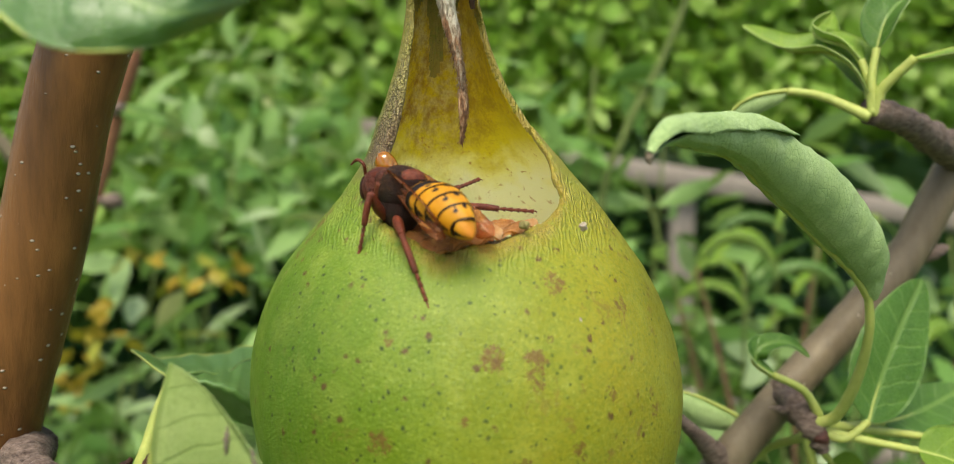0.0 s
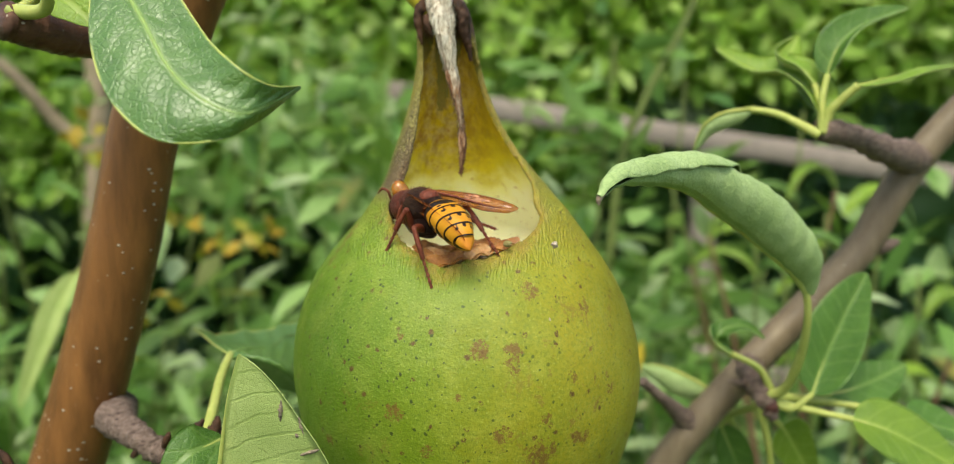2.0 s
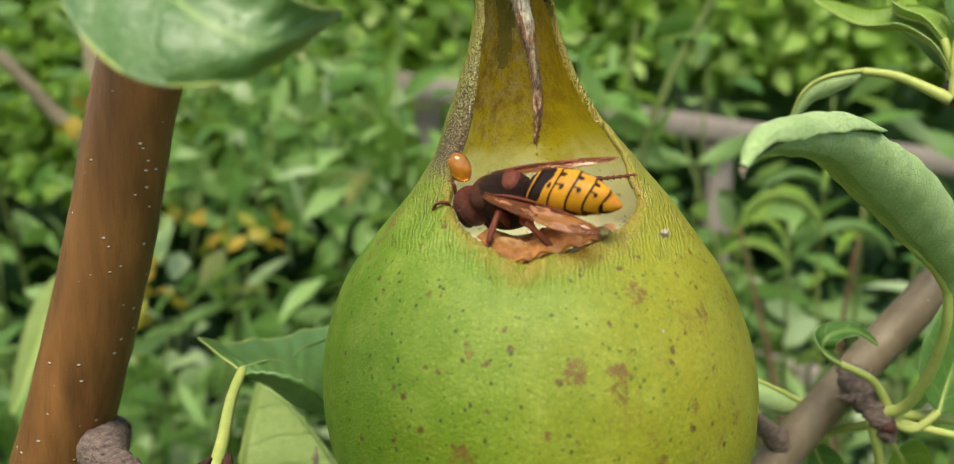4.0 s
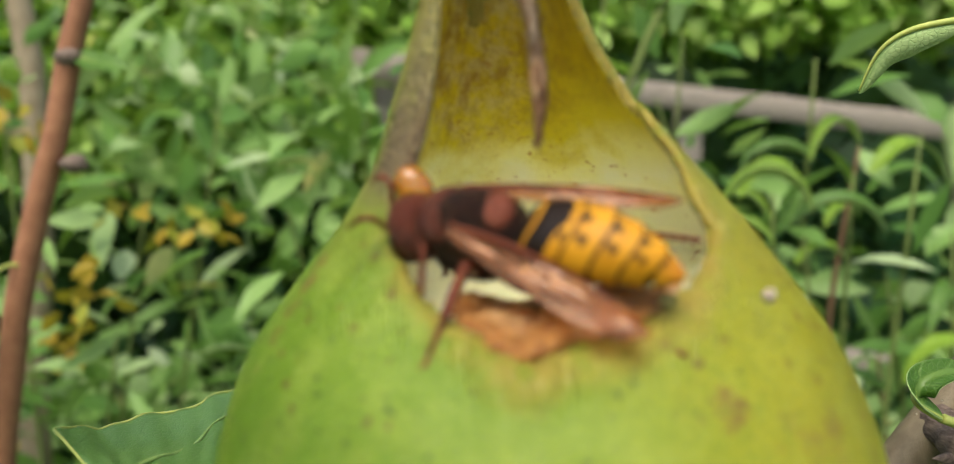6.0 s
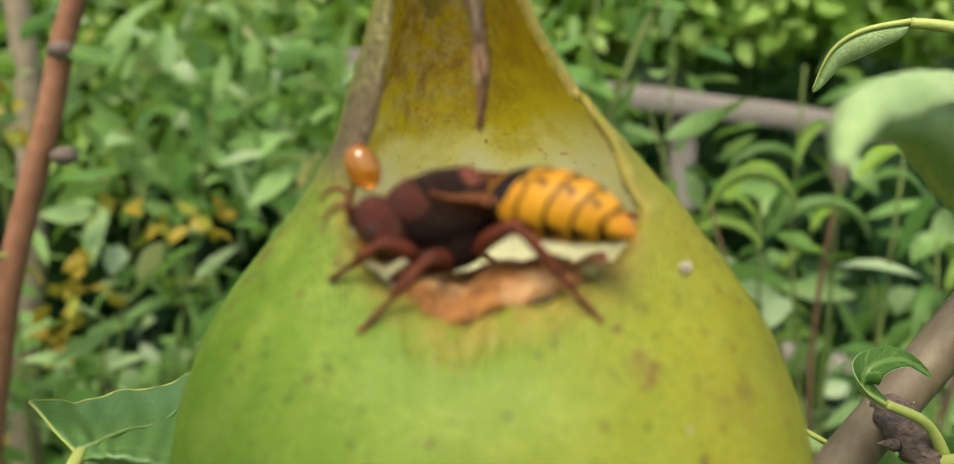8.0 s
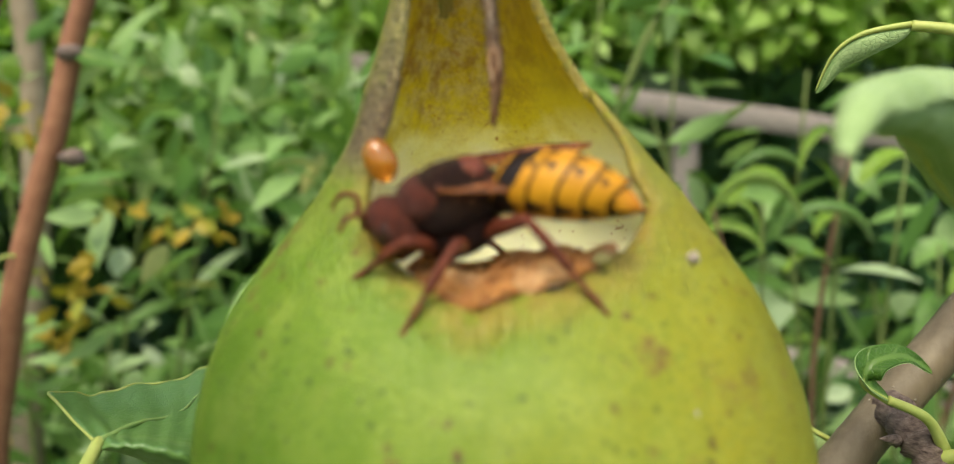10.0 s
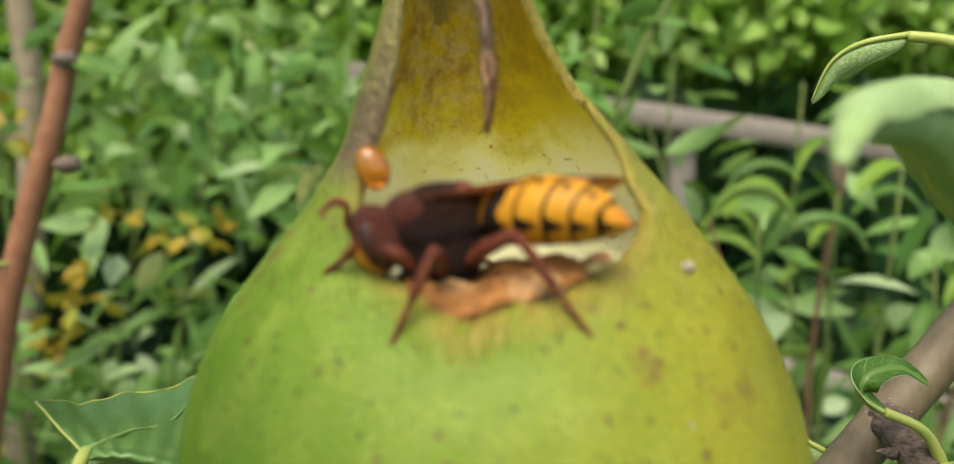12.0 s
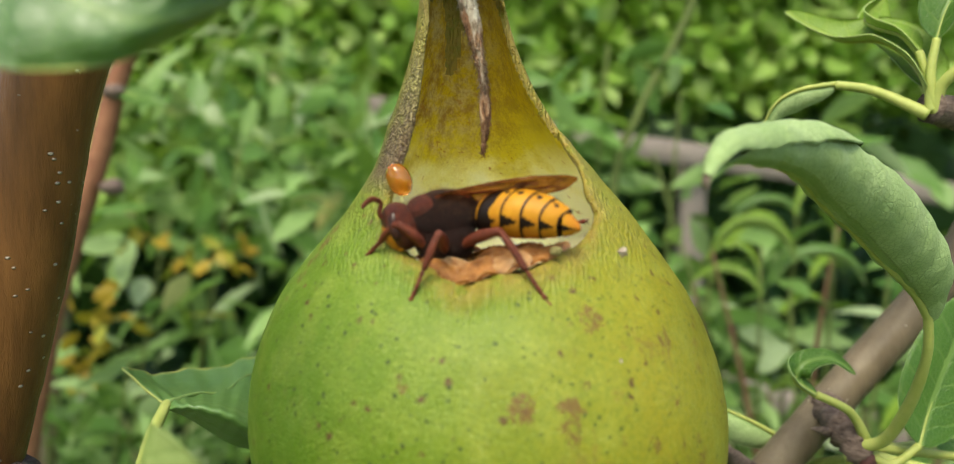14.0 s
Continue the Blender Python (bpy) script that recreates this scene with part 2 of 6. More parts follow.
def leaf_face(name, light, dark, rough=0.4, vein=(0.3, 0.42, 0.12), thin=0.25, veins=0.5, relief=0.5, spots=0.0, middle=True, ribs=0.6, mesh=0.35, cells=1100.0, gloss=0.3):
    """A leaf's face. Its u runs across the blade from the midrib, its v along it; metres."""
    m, nt, p = material(name)
    uv = nt.nodes.new("ShaderNodeUVMap")
    sep = nt.nodes.new("ShaderNodeSeparateXYZ")
    nt.links.new(uv.outputs[0], sep.inputs[0])
    v = coords(nt)
    base = ramp(nt, noise_of(nt, v, 120, 5, 0.6), [(0.3, dark), (0.7, light)])
    across = maths(nt, "ABSOLUTE", sep.outputs["X"])
    slant = nt.nodes.new("ShaderNodeMath")
    slant.operation = "MULTIPLY_ADD"
    nt.links.new(across, slant.inputs[0])
    slant.inputs[1].default_value = -0.75
    nt.links.new(sep.outputs["Y"], slant.inputs[2])
    jitter = nt.nodes.new("ShaderNodeMath")
    jitter.operation = "MULTIPLY_ADD"
    nt.links.new(noise_of(nt, v, 150, 2), jitter.inputs[0])
    jitter.inputs[1].default_value = 0.004
    nt.links.new(slant.outputs[0], jitter.inputs[2])
    saw = nt.nodes.new("ShaderNodeMath")
    saw.operation = "PINGPONG"
    nt.links.new(jitter.outputs[0], saw.inputs[0])
    saw.inputs[1].default_value = 0.0024
    rib = grey(nt, saw.outputs[0], 0.00042, 0.00012)
    mid = grey(nt, across, 0.0008, 0.0004)
    cell = node(nt, "ShaderNodeTexVoronoi", Scale=cells)
    cell.feature = "DISTANCE_TO_EDGE"
    bent = nt.nodes.new("ShaderNodeVectorMath")
    bent.operation = "MULTIPLY_ADD"
    fuzz = node(nt, "ShaderNodeTexNoise", Scale=900.0, Detail=3.0)
    nt.links.new(v, fuzz.inputs["Vector"])
    nt.links.new(fuzz.outputs["Color"], bent.inputs[0])
    bent.inputs[1].default_value = (0.0008, 0.0008, 0.0008)
    nt.links.new(v, bent.inputs[2])
    nt.links.new(bent.outputs[0], cell.inputs["Vector"])
    net = grey(nt, cell.outputs["Distance"], 0.12, 0.02)
    lines = maths(nt, "ADD", mid, maths(nt, "MULTIPLY", rib, ribs)) if middle else maths(nt, "MULTIPLY", rib, ribs)
    base = blend(nt, maths(nt, "MULTIPLY", lines, veins), base, vein)
    base = blend(nt, maths(nt, "MULTIPLY", net, mesh * (veins if veins > 0.3 else 1.0)), base, vein)
    if spots:
        base = blend(nt, maths(nt, "MULTIPLY", dots(nt, v, 160, 0.16, spots), 0.8), base, (0.30, 0.24, 0.12))
    colour(nt, p, base)
    p.inputs["Roughness"].default_value = rough
    p.inputs["Specular IOR Level"].default_value = gloss
    bump(nt, p, maths(nt, "SUBTRACT", maths(nt, "ADD", noise_of(nt, v, 350, 4), maths(nt, "MULTIPLY", lines, 0.0)), maths(nt, "ADD", maths(nt, "MULTIPLY", lines, 0.5), maths(nt, "MULTIPLY", net, 0.2))), relief, 0.0006)
    through_light = node(nt, "ShaderNodeBsdfTranslucent")
    nt.links.new(blend(nt, 0.45, base, (0.35, 0.5, 0.03)), through_light.inputs["Color"])
    mix = node(nt, "ShaderNodeMixShader", Fac=thin)
    nt.links.new(p.outputs[0], mix.inputs[1])
    nt.links.new(through_light.outputs[0], mix.inputs[2])
    nt.links.new(mix.outputs[0], nt.nodes["Material Output"].inputs["Surface"])
    return m


def plain(name, light, dark, scale=300.0, rough=0.5, relief=0.3, sss=0.0, gloss=0.25):
    m, nt, p = material(name)
    v = coords(nt)
    base = ramp(nt, noise_of(nt, v, scale, 5, 0.65), [(0.3, dark), (0.7, light)])
    base = blend(nt, maths(nt, "MULTIPLY", grey(nt, noise_of(nt, v, scale * 0.2, 3), 0.5, 0.8), 0.4), base, dark)
    colour(nt, p, base)
    p.inputs["Roughness"].default_value = rough
    p.inputs["Specular IOR Level"].default_value = gloss
    p.inputs["Subsurface Weight"].default_value = sss
    p.inputs["Subsurface Radius"].default_value = (0.002, 0.0012, 0.0005)
    p.inputs["Subsurface Scale"].default_value = 1.0
    bump(nt, p, noise_of(nt, v, scale * 2.5, 5, 0.7), relief, 0.0005)
    return m


def foliage(name, stops, rough=0.5, thin=0.35):
    m, nt, p = material(name)
    g = nt.nodes.new("ShaderNodeNewGeometry")
    base = ramp(nt, g.outputs["Random Per Island"], stops)
    v = coords(nt)
    base = blend(nt, maths(nt, "MULTIPLY", noise_of(nt, v, 60, 3), 0.4), base, tuple(0.5 * c for c in stops[0][1]))
    colour(nt, p, base)
    p.inputs["Roughness"].default_value = rough
    p.inputs["Specular IOR Level"].default_value = 0.3
    tl = node(nt, "ShaderNodeBsdfTranslucent")
    nt.links.new(blend(nt, 0.4, base, (0.3, 0.45, 0.03)), tl.inputs["Color"])
    mix = node(nt, "ShaderNodeMixShader", Fac=thin)
    nt.links.new(p.outputs[0], mix.inputs[1])
    nt.links.new(tl.outputs[0], mix.inputs[2])
    nt.links.new(mix.outputs[0], nt.nodes["Material Output"].inputs["Surface"])
    return m


def hornet_yellow():
    m, nt, p = material("hornet_yellow")
    v = coords(nt)
    base = ramp(nt, noise_of(nt, v, 500, 4), [(0.3, (0.43, 0.178, 0.008)), (0.7, (0.57, 0.262, 0.015))])
    base = blend(nt, attribute(nt, "amber"), base, (0.50, 0.17, 0.02))
    base = blend(nt, attribute(nt, "dark"), base, (0.012, 0.006, 0.004))
    colour(nt, p, base)
    p.inputs["Roughness"].default_value = 0.48
    p.inputs["Specular IOR Level"].default_value = 0.25
    bump(nt, p, noise_of(nt, v, 3500, 3), 0.2, 0.0002)
    return m


def amber_glass(name, tint, rough=0.08, alpha=0.0):
    m, nt, p = material(name)
    v = coords(nt)
    colour(nt, p, ramp(nt, noise_of(nt, v, 260, 4), [(0.3, tuple(0.7 * c for c in tint)), (0.7, tint)]))
    p.inputs["Roughness"].default_value = rough
    p.inputs["Transmission Weight"].default_value = alpha
    p.inputs["IOR"].default_value = 1.35
    p.inputs["Coat Weight"].default_value, p.inputs["Coat Roughness"].default_value = 1.0, 0.03
    p.inputs["Subsurface Weight"].default_value = 0.5 * (1 - alpha)
    p.inputs["Subsurface Radius"].default_value = (0.003, 0.001, 0.0003)
    p.inputs["Subsurface Scale"].default_value = 1.0
    return m


SKIN, FLESH = pear_skin(), pear_flesh()
BARK_BROWN = bark("bark_brown", (0.265, 0.118, 0.037), (0.092, 0.041, 0.014), 1.0, 0.36, lenticel=(330, 0.16))
BARK_GREY = bark("bark_grey", (0.212, 0.165, 0.106), (0.102, 0.076, 0.048), 1.0, 0.42, lenticel=(260, 0.10))
BARK_SPUR = bark("bark_spur", (0.34, 0.25, 0.205), (0.060, 0.036, 0.028), 3.6, 0.6, False, 0.35)
BARK_FAR = bark("bark_far", (0.26, 0.15, 0.09), (0.14, 0.075, 0.045), 0.5, 0.7, False)
BARK_RED = bark("bark_red", (0.150, 0.070, 0.040), (0.060, 0.026, 0.016), 1.6, 0.32, True, 0.3)
LEAF_GLOSS = leaf_face("leaf_gloss", (0.095, 0.200, 0.034), (0.058, 0.140, 0.022), 0.37, (0.17, 0.27, 0.070), 0.14, 0.45, 0.50, 0.05, ribs=0.30, mesh=0.16, cells=950.0, gloss=0.75)
# lighter leaf copies for the folded leaf: sky sheen and through-light in the colour
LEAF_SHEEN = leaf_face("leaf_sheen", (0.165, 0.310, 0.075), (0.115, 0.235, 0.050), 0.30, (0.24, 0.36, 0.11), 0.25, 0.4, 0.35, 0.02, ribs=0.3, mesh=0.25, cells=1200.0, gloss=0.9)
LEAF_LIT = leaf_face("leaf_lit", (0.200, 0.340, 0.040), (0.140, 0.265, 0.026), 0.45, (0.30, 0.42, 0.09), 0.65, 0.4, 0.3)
LEAF_GREEN = leaf_face("leaf_green", (0.082, 0.180, 0.026), (0.048, 0.122, 0.017), 0.32, (0.19, 0.30, 0.075), 0.20, 0.5, 0.5)
LEAF_MID = leaf_face("leaf_mid", (0.165, 0.270, 0.030), (0.110, 0.205, 0.022), 0.33, (0.30, 0.40, 0.085), 0.30, 0.5, 0.5)
LEAF_YOUNG = leaf_face("leaf_young", (0.235, 0.370, 0.040), (0.155, 0.285, 0.026), 0.35, (0.40, 0.50, 0.10), 0.35, 0.4, 0.4)
LEAF_UNDER = leaf_face("leaf_under", (0.410, 0.525, 0.235), (0.300, 0.420, 0.155), 0.55, (0.16, 0.28, 0.080), 0.10, 0.50, 0.7, ribs=0.30, mesh=0.75, cells=1250.0)
LEAF_PALE = leaf_face("leaf_pale", (0.46, 0.550, 0.200), (0.355, 0.455, 0.140), 0.6, (0.17, 0.26, 0.050), 0.15, 0.50, 0.4, 0.04, ribs=0.6, mesh=0.60, cells=1500.0)
PETIOLE = plain("petiole", (0.42, 0.45, 0.130), (0.31, 0.36, 0.085), 400, 0.45, 0.2, 0.1)
PETIOLE_GREEN = plain("petiole_green", (0.25, 0.36, 0.11), (0.18, 0.28, 0.075), 400, 0.5, 0.2, 0.1)
STALK = plain("stalk", (0.55, 0.46, 0.045), (0.38, 0.34, 0.035), 300, 0.45, 0.3)
def core_fibre():
    m, nt, p = material("core_fibre")
    v = coords(nt)
    long = coords(nt, (1, 1, 0.35))
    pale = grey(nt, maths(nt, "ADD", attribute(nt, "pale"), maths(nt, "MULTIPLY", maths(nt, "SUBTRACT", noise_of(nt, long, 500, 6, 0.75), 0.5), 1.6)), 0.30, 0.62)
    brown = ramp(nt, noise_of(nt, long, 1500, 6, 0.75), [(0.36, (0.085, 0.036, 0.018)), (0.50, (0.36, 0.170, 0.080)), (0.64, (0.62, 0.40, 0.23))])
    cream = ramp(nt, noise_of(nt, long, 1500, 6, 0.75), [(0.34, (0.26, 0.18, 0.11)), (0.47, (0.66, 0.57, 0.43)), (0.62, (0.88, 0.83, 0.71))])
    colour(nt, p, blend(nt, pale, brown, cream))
    p.inputs["Roughness"].default_value = 0.9
    bump(nt, p, noise_of(nt, long, 1700, 6, 0.75), 1.0, 0.0008)
    return m


CORE = core_fibre()
CRUST = plain("crust", (0.100, 0.044, 0.020), (0.016, 0.008, 0.005), 500, 0.5, 1.0)
PEEL = plain("peel", (0.46, 0.200, 0.052), (0.18, 0.062, 0.014), 750, 0.38, 0.8, 0.3, 0.4)
PEEL_PALE = plain("peel_pale", (0.56, 0.33, 0.15), (0.34, 0.14, 0.045), 750, 0.42, 0.8, 0.3, 0.4)
DROP = amber_glass("drop", (0.78, 0.31, 0.035), 0.03, 0.6)
GRIT = plain("grit", (0.34, 0.30, 0.12), (0.16, 0.13, 0.05), 900, 0.8, 0.8)
WHITE_SCALE = plain("white_scale", (0.62, 0.55, 0.46), (0.3, 0.2, 0.14), 1500, 0.8, 0.8)
YELLOW = hornet_yellow()
CHITIN = plain("chitin", (0.125, 0.026, 0.011), (0.034, 0.007, 0.004), 1100, 0.34, 0.9, gloss=0.30)
CHITIN_DARK = plain("chitin_dark", (0.026, 0.007, 0.004), (0.007, 0.0025, 0.002), 1300, 0.42, 1.0, gloss=0.22)
LEG_RED = plain("leg_red", (0.190, 0.042, 0.018), (0.075, 0.016, 0.008), 1400, 0.38, 0.5, gloss=0.3)
FACE_ORANGE = plain("face_orange", (0.60, 0.24, 0.02), (0.42, 0.13, 0.012), 900, 0.3, 0.2)
EYE = plain("eye", (0.050, 0.018, 0.012), (0.022, 0.009, 0.007), 2000, 0.15, 0.1)


def wing_film():
    m, nt, p = material("wing_film")
    v = coords(nt)
    vein = maths(nt, "ADD", grey(nt, noise_of(nt, coords(nt, (0.25, 1, 1)), 900, 3), 0.55, 0.62), 0.25)
    colour(nt, p, ramp(nt, noise_of(nt, v, 700, 4), [(0.3, (0.17, 0.055, 0.022)), (0.7, (0.38, 0.165, 0.070))]))
    p.inputs["Roughness"].default_value = 0.25
    clear = node(nt, "ShaderNodeBsdfTransparent", Color=(0.86, 0.60, 0.36, 1))
    mix = nt.nodes.new("ShaderNodeMixShader")
    nt.links.new(vein, mix.inputs[0])
    nt.links.new(clear.outputs[0], mix.inputs[1])
    nt.links.new(p.outputs[0], mix.inputs[2])
    nt.links.new(mix.outputs[0], nt.nodes["Material Output"].inputs["Surface"])
    return m


WING = wing_film()
HAIR = plain("hair", (0.24, 0.12, 0.05), (0.08, 0.035, 0.014), 900, 0.7, 0.2)


# ---- shapes ----
def mesh_of(name, verts, faces, mats, index=None, smooth=True, uv=None, attributes=None):
    me = bpy.data.meshes.new(name)
    me.from_pydata([tuple(map(float, v)) for v in verts], [], [tuple(map(int, f)) for f in faces])
    for m in (mats if isinstance(mats, (list, tuple)) else [mats]):
        me.materials.append(m)
    if index is not None:
        me.polygons.foreach_set("material_index", np.asarray(index, dtype=np.int32))
    if smooth:
        me.polygons.foreach_set("use_smooth", np.ones(len(me.polygons), dtype=bool))
    if uv is not None:
        layer = me.uv_layers.new(name="UVMap")
        loop = np.zeros(len(me.loops), dtype=np.int32)
        me.loops.foreach_get("vertex_index", loop)
        layer.data.foreach_set("uv", np.asarray(uv, dtype=np.float32)[loop].ravel())
    for key, values in (attributes or {}).items():
        me.attributes.new(key, "FLOAT", "POINT").data.foreach_set("value", np.asarray(values, dtype=np.float32))
    me.update()
    return me


def part(name, me, parent, label="", m=None):
    """Links a mesh as one object under a thing or a part."""
    ob = new(name, me)
    ob.parent = parent
    if m is not None:
        ob.matrix_local = m
    return tagged(ob, label)


def thing(name, at, label, category, group="", kind=""):
    ob = new(name)
    ob.location = at
    ob.empty_display_size = 0.01
    return tagged(ob, label, category, group, kind)


def spline(points, n):
    """n points along a smooth curve through the points; works for rows of any length."""
    p = np.asarray(points, dtype=float)
    if p.ndim == 1:
        p = p[:, None]
    k = len(p)
    u = np.linspace(0, k - 1, n)
    i = np.clip(u.astype(int), 0, k - 2)
    f = (u - i)[:, None]
    p0, p1, p2, p3 = p[np.clip(i - 1, 0, k - 1)], p[i], p[i + 1], p[np.clip(i + 2, 0, k - 1)]
    return 0.5 * (2 * p1 + (p2 - p0) * f + (2 * p0 - 5 * p1 + 4 * p2 - p3) * f ** 2 + (3 * p1 - p0 - 3 * p2 + p3) * f ** 3)


def unit(v):
    v = np.asarray(v, dtype=float)
    return v / (np.linalg.norm(v, axis=-1, keepdims=True) + 1e-12)


def tube(points, radii, n=24, around=10, rough=0.0, seed=0, rings=0.0, flat=1.0, ringy=0.5):
    """Verts and faces of a round limb along a smooth curve. rough: unevenness; rings: raised growth rings, both as shares of the radius."""
    c = spline(points, n)
    r = spline(radii, n)[:, 0]
    tan = unit(np.gradient(c, axis=0))
    ref = np.array([0.31, 0.82, 0.47]) if abs(tan[0] @ np.array([0, 0, 1.0])) > 0.8 else np.array([0, 0, 1.0])
    s = unit(np.cross(tan, ref))
    w = np.cross(s, tan)
    a = np.linspace(0, 2 * math.pi, around, endpoint=False)
    rng = np.random.default_rng(seed)
    wob = 1 + rough * rng.normal(size=(n, around)) * 0.5 + ringy * rough * rng.normal(size=(n, 1)) + rings * np.sign(np.sin(np.arange(n) * 2.1))[:, None] * rng.uniform(0.3, 1, (n, 1))
    verts = c[:, None] + (r[:, None] * wob)[..., None] * (np.cos(a)[None, :, None] * s[:, None] + flat * np.sin(a)[None, :, None] * w[:, None])
    verts = list(verts.reshape(-1, 3)) + [c[0], c[-1]]
    faces = []
    for i in range(n - 1):
        for j in range(around):
            k = (j + 1) % around
            faces.append((i * around + j, i * around + k, (i + 1) * around + k, (i + 1) * around + j))
    for j in range(around):
        k = (j + 1) % around
        faces.append((n * around, k, j))
        faces.append((n * around + 1, (n - 1) * around + j, (n - 1) * around + k))
    return np.array(verts), faces


def limb(name, points, radii, mat, parent, label="", origin=None, **more):
    v, f = tube(points, radii, **more)
    o = np.array(parent.location if origin is None else origin)
    return part(name, mesh_of(name, v - o, f, mat), parent, label)


def blob(name, radii, mat, parent, at=(0, 0, 0), label="", n=20, around=28, rough=0.0, seed=0, turn=(0, 0, 0), power=1.0):
    """An egg-like body, uneven if rough."""
    t = np.linspace(0, math.pi, n)
    a = np.linspace(0, 2 * math.pi, around, endpoint=False)
    x = -np.cos(t)[:, None] * np.ones(around)
    prof = np.sin(t) ** power
    y = prof[:, None] * np.cos(a)
    z = prof[:, None] * np.sin(a)
    v = np.stack([x, y, z], -1)
    rng = np.random.default_rng(seed)
    if rough:
        waves = rng.normal(size=(6, 3)) * 3
        v = v * (1 + rough * sum(np.sin(v @ w + i) for i, w in enumerate(waves)) / 3)[..., None]
    v = v.reshape(-1, 3) * np.array(radii)
    faces = [(i * around + j, i * around + (j + 1) % around, (i + 1) * around + (j + 1) % around, (i + 1) * around + j) for i in range(n - 1) for j in range(around)]
    return part(name, mesh_of(name, v, faces, mat), parent, label, pose(*at, *turn))


def leaf_mesh(name, rib, normals, width, mats, fold=0.2, roll=0.0, wave=0.0, seed=0, n=34, m=8, widest=0.45, serrate=0.03, thick=0.00022, uneven=0.0, taper=1.0):
    """A leaf blade with two faces. rib: points of the midrib; normals: the blade's upward side there; width: half the blade's width;
    fold: how far both halves lift (radians); roll: how far they curl over (radians), one value or one for each half, or rows along the rib."""
    c = spline(rib, n)
    up = unit(spline(normals, n))
    tan = unit(np.gradient(c, axis=0))
    side = unit(np.cross(tan, up))
    up = np.cross(side, tan)
    s = np.linspace(0, 1, n)
    profs = []
    for wd in (widest if isinstance(widest, tuple) else (widest, widest)):
        e = math.log(0.5) / math.log(wd)
        profs.append(np.maximum(np.sin(math.pi * np.clip(s, 0, 1) ** e) ** (0.75 * taper) * (1 - 0.15 * s), 0.004))
    rng = np.random.default_rng(seed)
    teeth = 1 + serrate * np.where(np.arange(n) % 2, 1, -1)
    ph = rng.uniform(0, 6.28, 4)
    rolls = np.asarray(roll, dtype=float)
    rolls = np.full((n, 2), float(rolls)) if rolls.ndim == 0 else (np.tile(rolls, (n, 1)) if rolls.ndim == 1 else spline(rolls, n))
    folds = np.asarray(fold, dtype=float)
    folds = np.full((n, 2), float(folds)) if folds.ndim == 0 else (np.tile(folds, (n, 1)) if folds.ndim == 1 else spline(folds, n))
    length = np.r_[0, np.cumsum(np.linalg.norm(np.diff(c, axis=0), axis=1))]
    grid = np.zeros((n, 2 * m + 1, 3))
    uv = np.zeros((n, 2 * m + 1, 2))
    for h, sg in ((0, -1), (1, 1)):
        w = width * profs[h] * (1 + uneven * sg)
        pos = c.copy()
        for j in range(m + 1):
            q = j / m
            if j:
                ang = folds[:, h] + rolls[:, h] * (q - 0.5 / m) + wave * np.sin(ph[h] + 9 * s + 2 * q) * q
                step = (w * (teeth if j == m else 1) / m)[:, None]
                pos = pos + step * (sg * np.cos(ang)[:, None] * side + np.sin(ang)[:, None] * up)
            grid[:, m + sg * j] = pos
            uv[:, m + sg * j, 0], uv[:, m + sg * j, 1] = sg * q * w, length
    k = 2 * m + 1
    gx, gy = np.gradient(grid, axis=0), np.gradient(grid, axis=1)
    nor = unit(np.cross(gx, gy))
    if (nor[n // 2, m] @ up[n // 2]) < 0:
        nor = -nor
    top, low = grid + nor * thick / 2, grid - nor * thick / 2
    verts = np.concatenate([top.reshape(-1, 3), low.reshape(-1, 3)])
    uvs = np.concatenate([uv.reshape(-1, 2)] * 2)
    faces, index = [], []
    off = n * k
    for i in range(n - 1):
        for j in range(k - 1):
            q = (i * k + j, i * k + j + 1, (i + 1) * k + j + 1, (i + 1) * k + j)
            faces += [q, tuple(off + x for x in reversed(q))]
            index += [0, 1]
        for j in (0, k - 1):
            faces.append((i * k + j, (i + 1) * k + j, off + (i + 1) * k + j, off + i * k + j))
            index.append(1)
    return mesh_of(name, verts, faces, mats, index, True, uvs), c, up


def leaf(label, rib, normals, width, mats, stem=None, stem_width=0.0009, group="", rib_mat=None, rib_width=0.0006, **more):
    """A pear leaf: blade, midrib and petiole. Its base is the rib's first point."""
    base = np.array(rib[0])
    t = thing("pear_leaf", tuple(base), label, "leaf", group)
    rib = [tuple(np.array(p) - base) for p in rib]
    me, c, up = leaf_mesh("blade", rib, normals, width, mats, **more)
    part("blade", me, t)
    low = c - up * 0.0003
    v, f = tube(low[:-1], [rib_width, rib_width * 0.7, rib_width * 0.25], n=26, around=6)
    part("midrib", mesh_of("midrib", v, f, rib_mat or PETIOLE), t, "pale green midrib")
    if stem:
        pts = [tuple(np.array(p) - base) for p in stem]
        v, f = tube(pts, [stem_width * 1.25, stem_width, stem_width * 0.9], n=22, around=8, rough=0.02, seed=3)
        part("petiole", mesh_of("petiole", v, f, PETIOLE), t, "yellow-green leaf stalk")
    return t


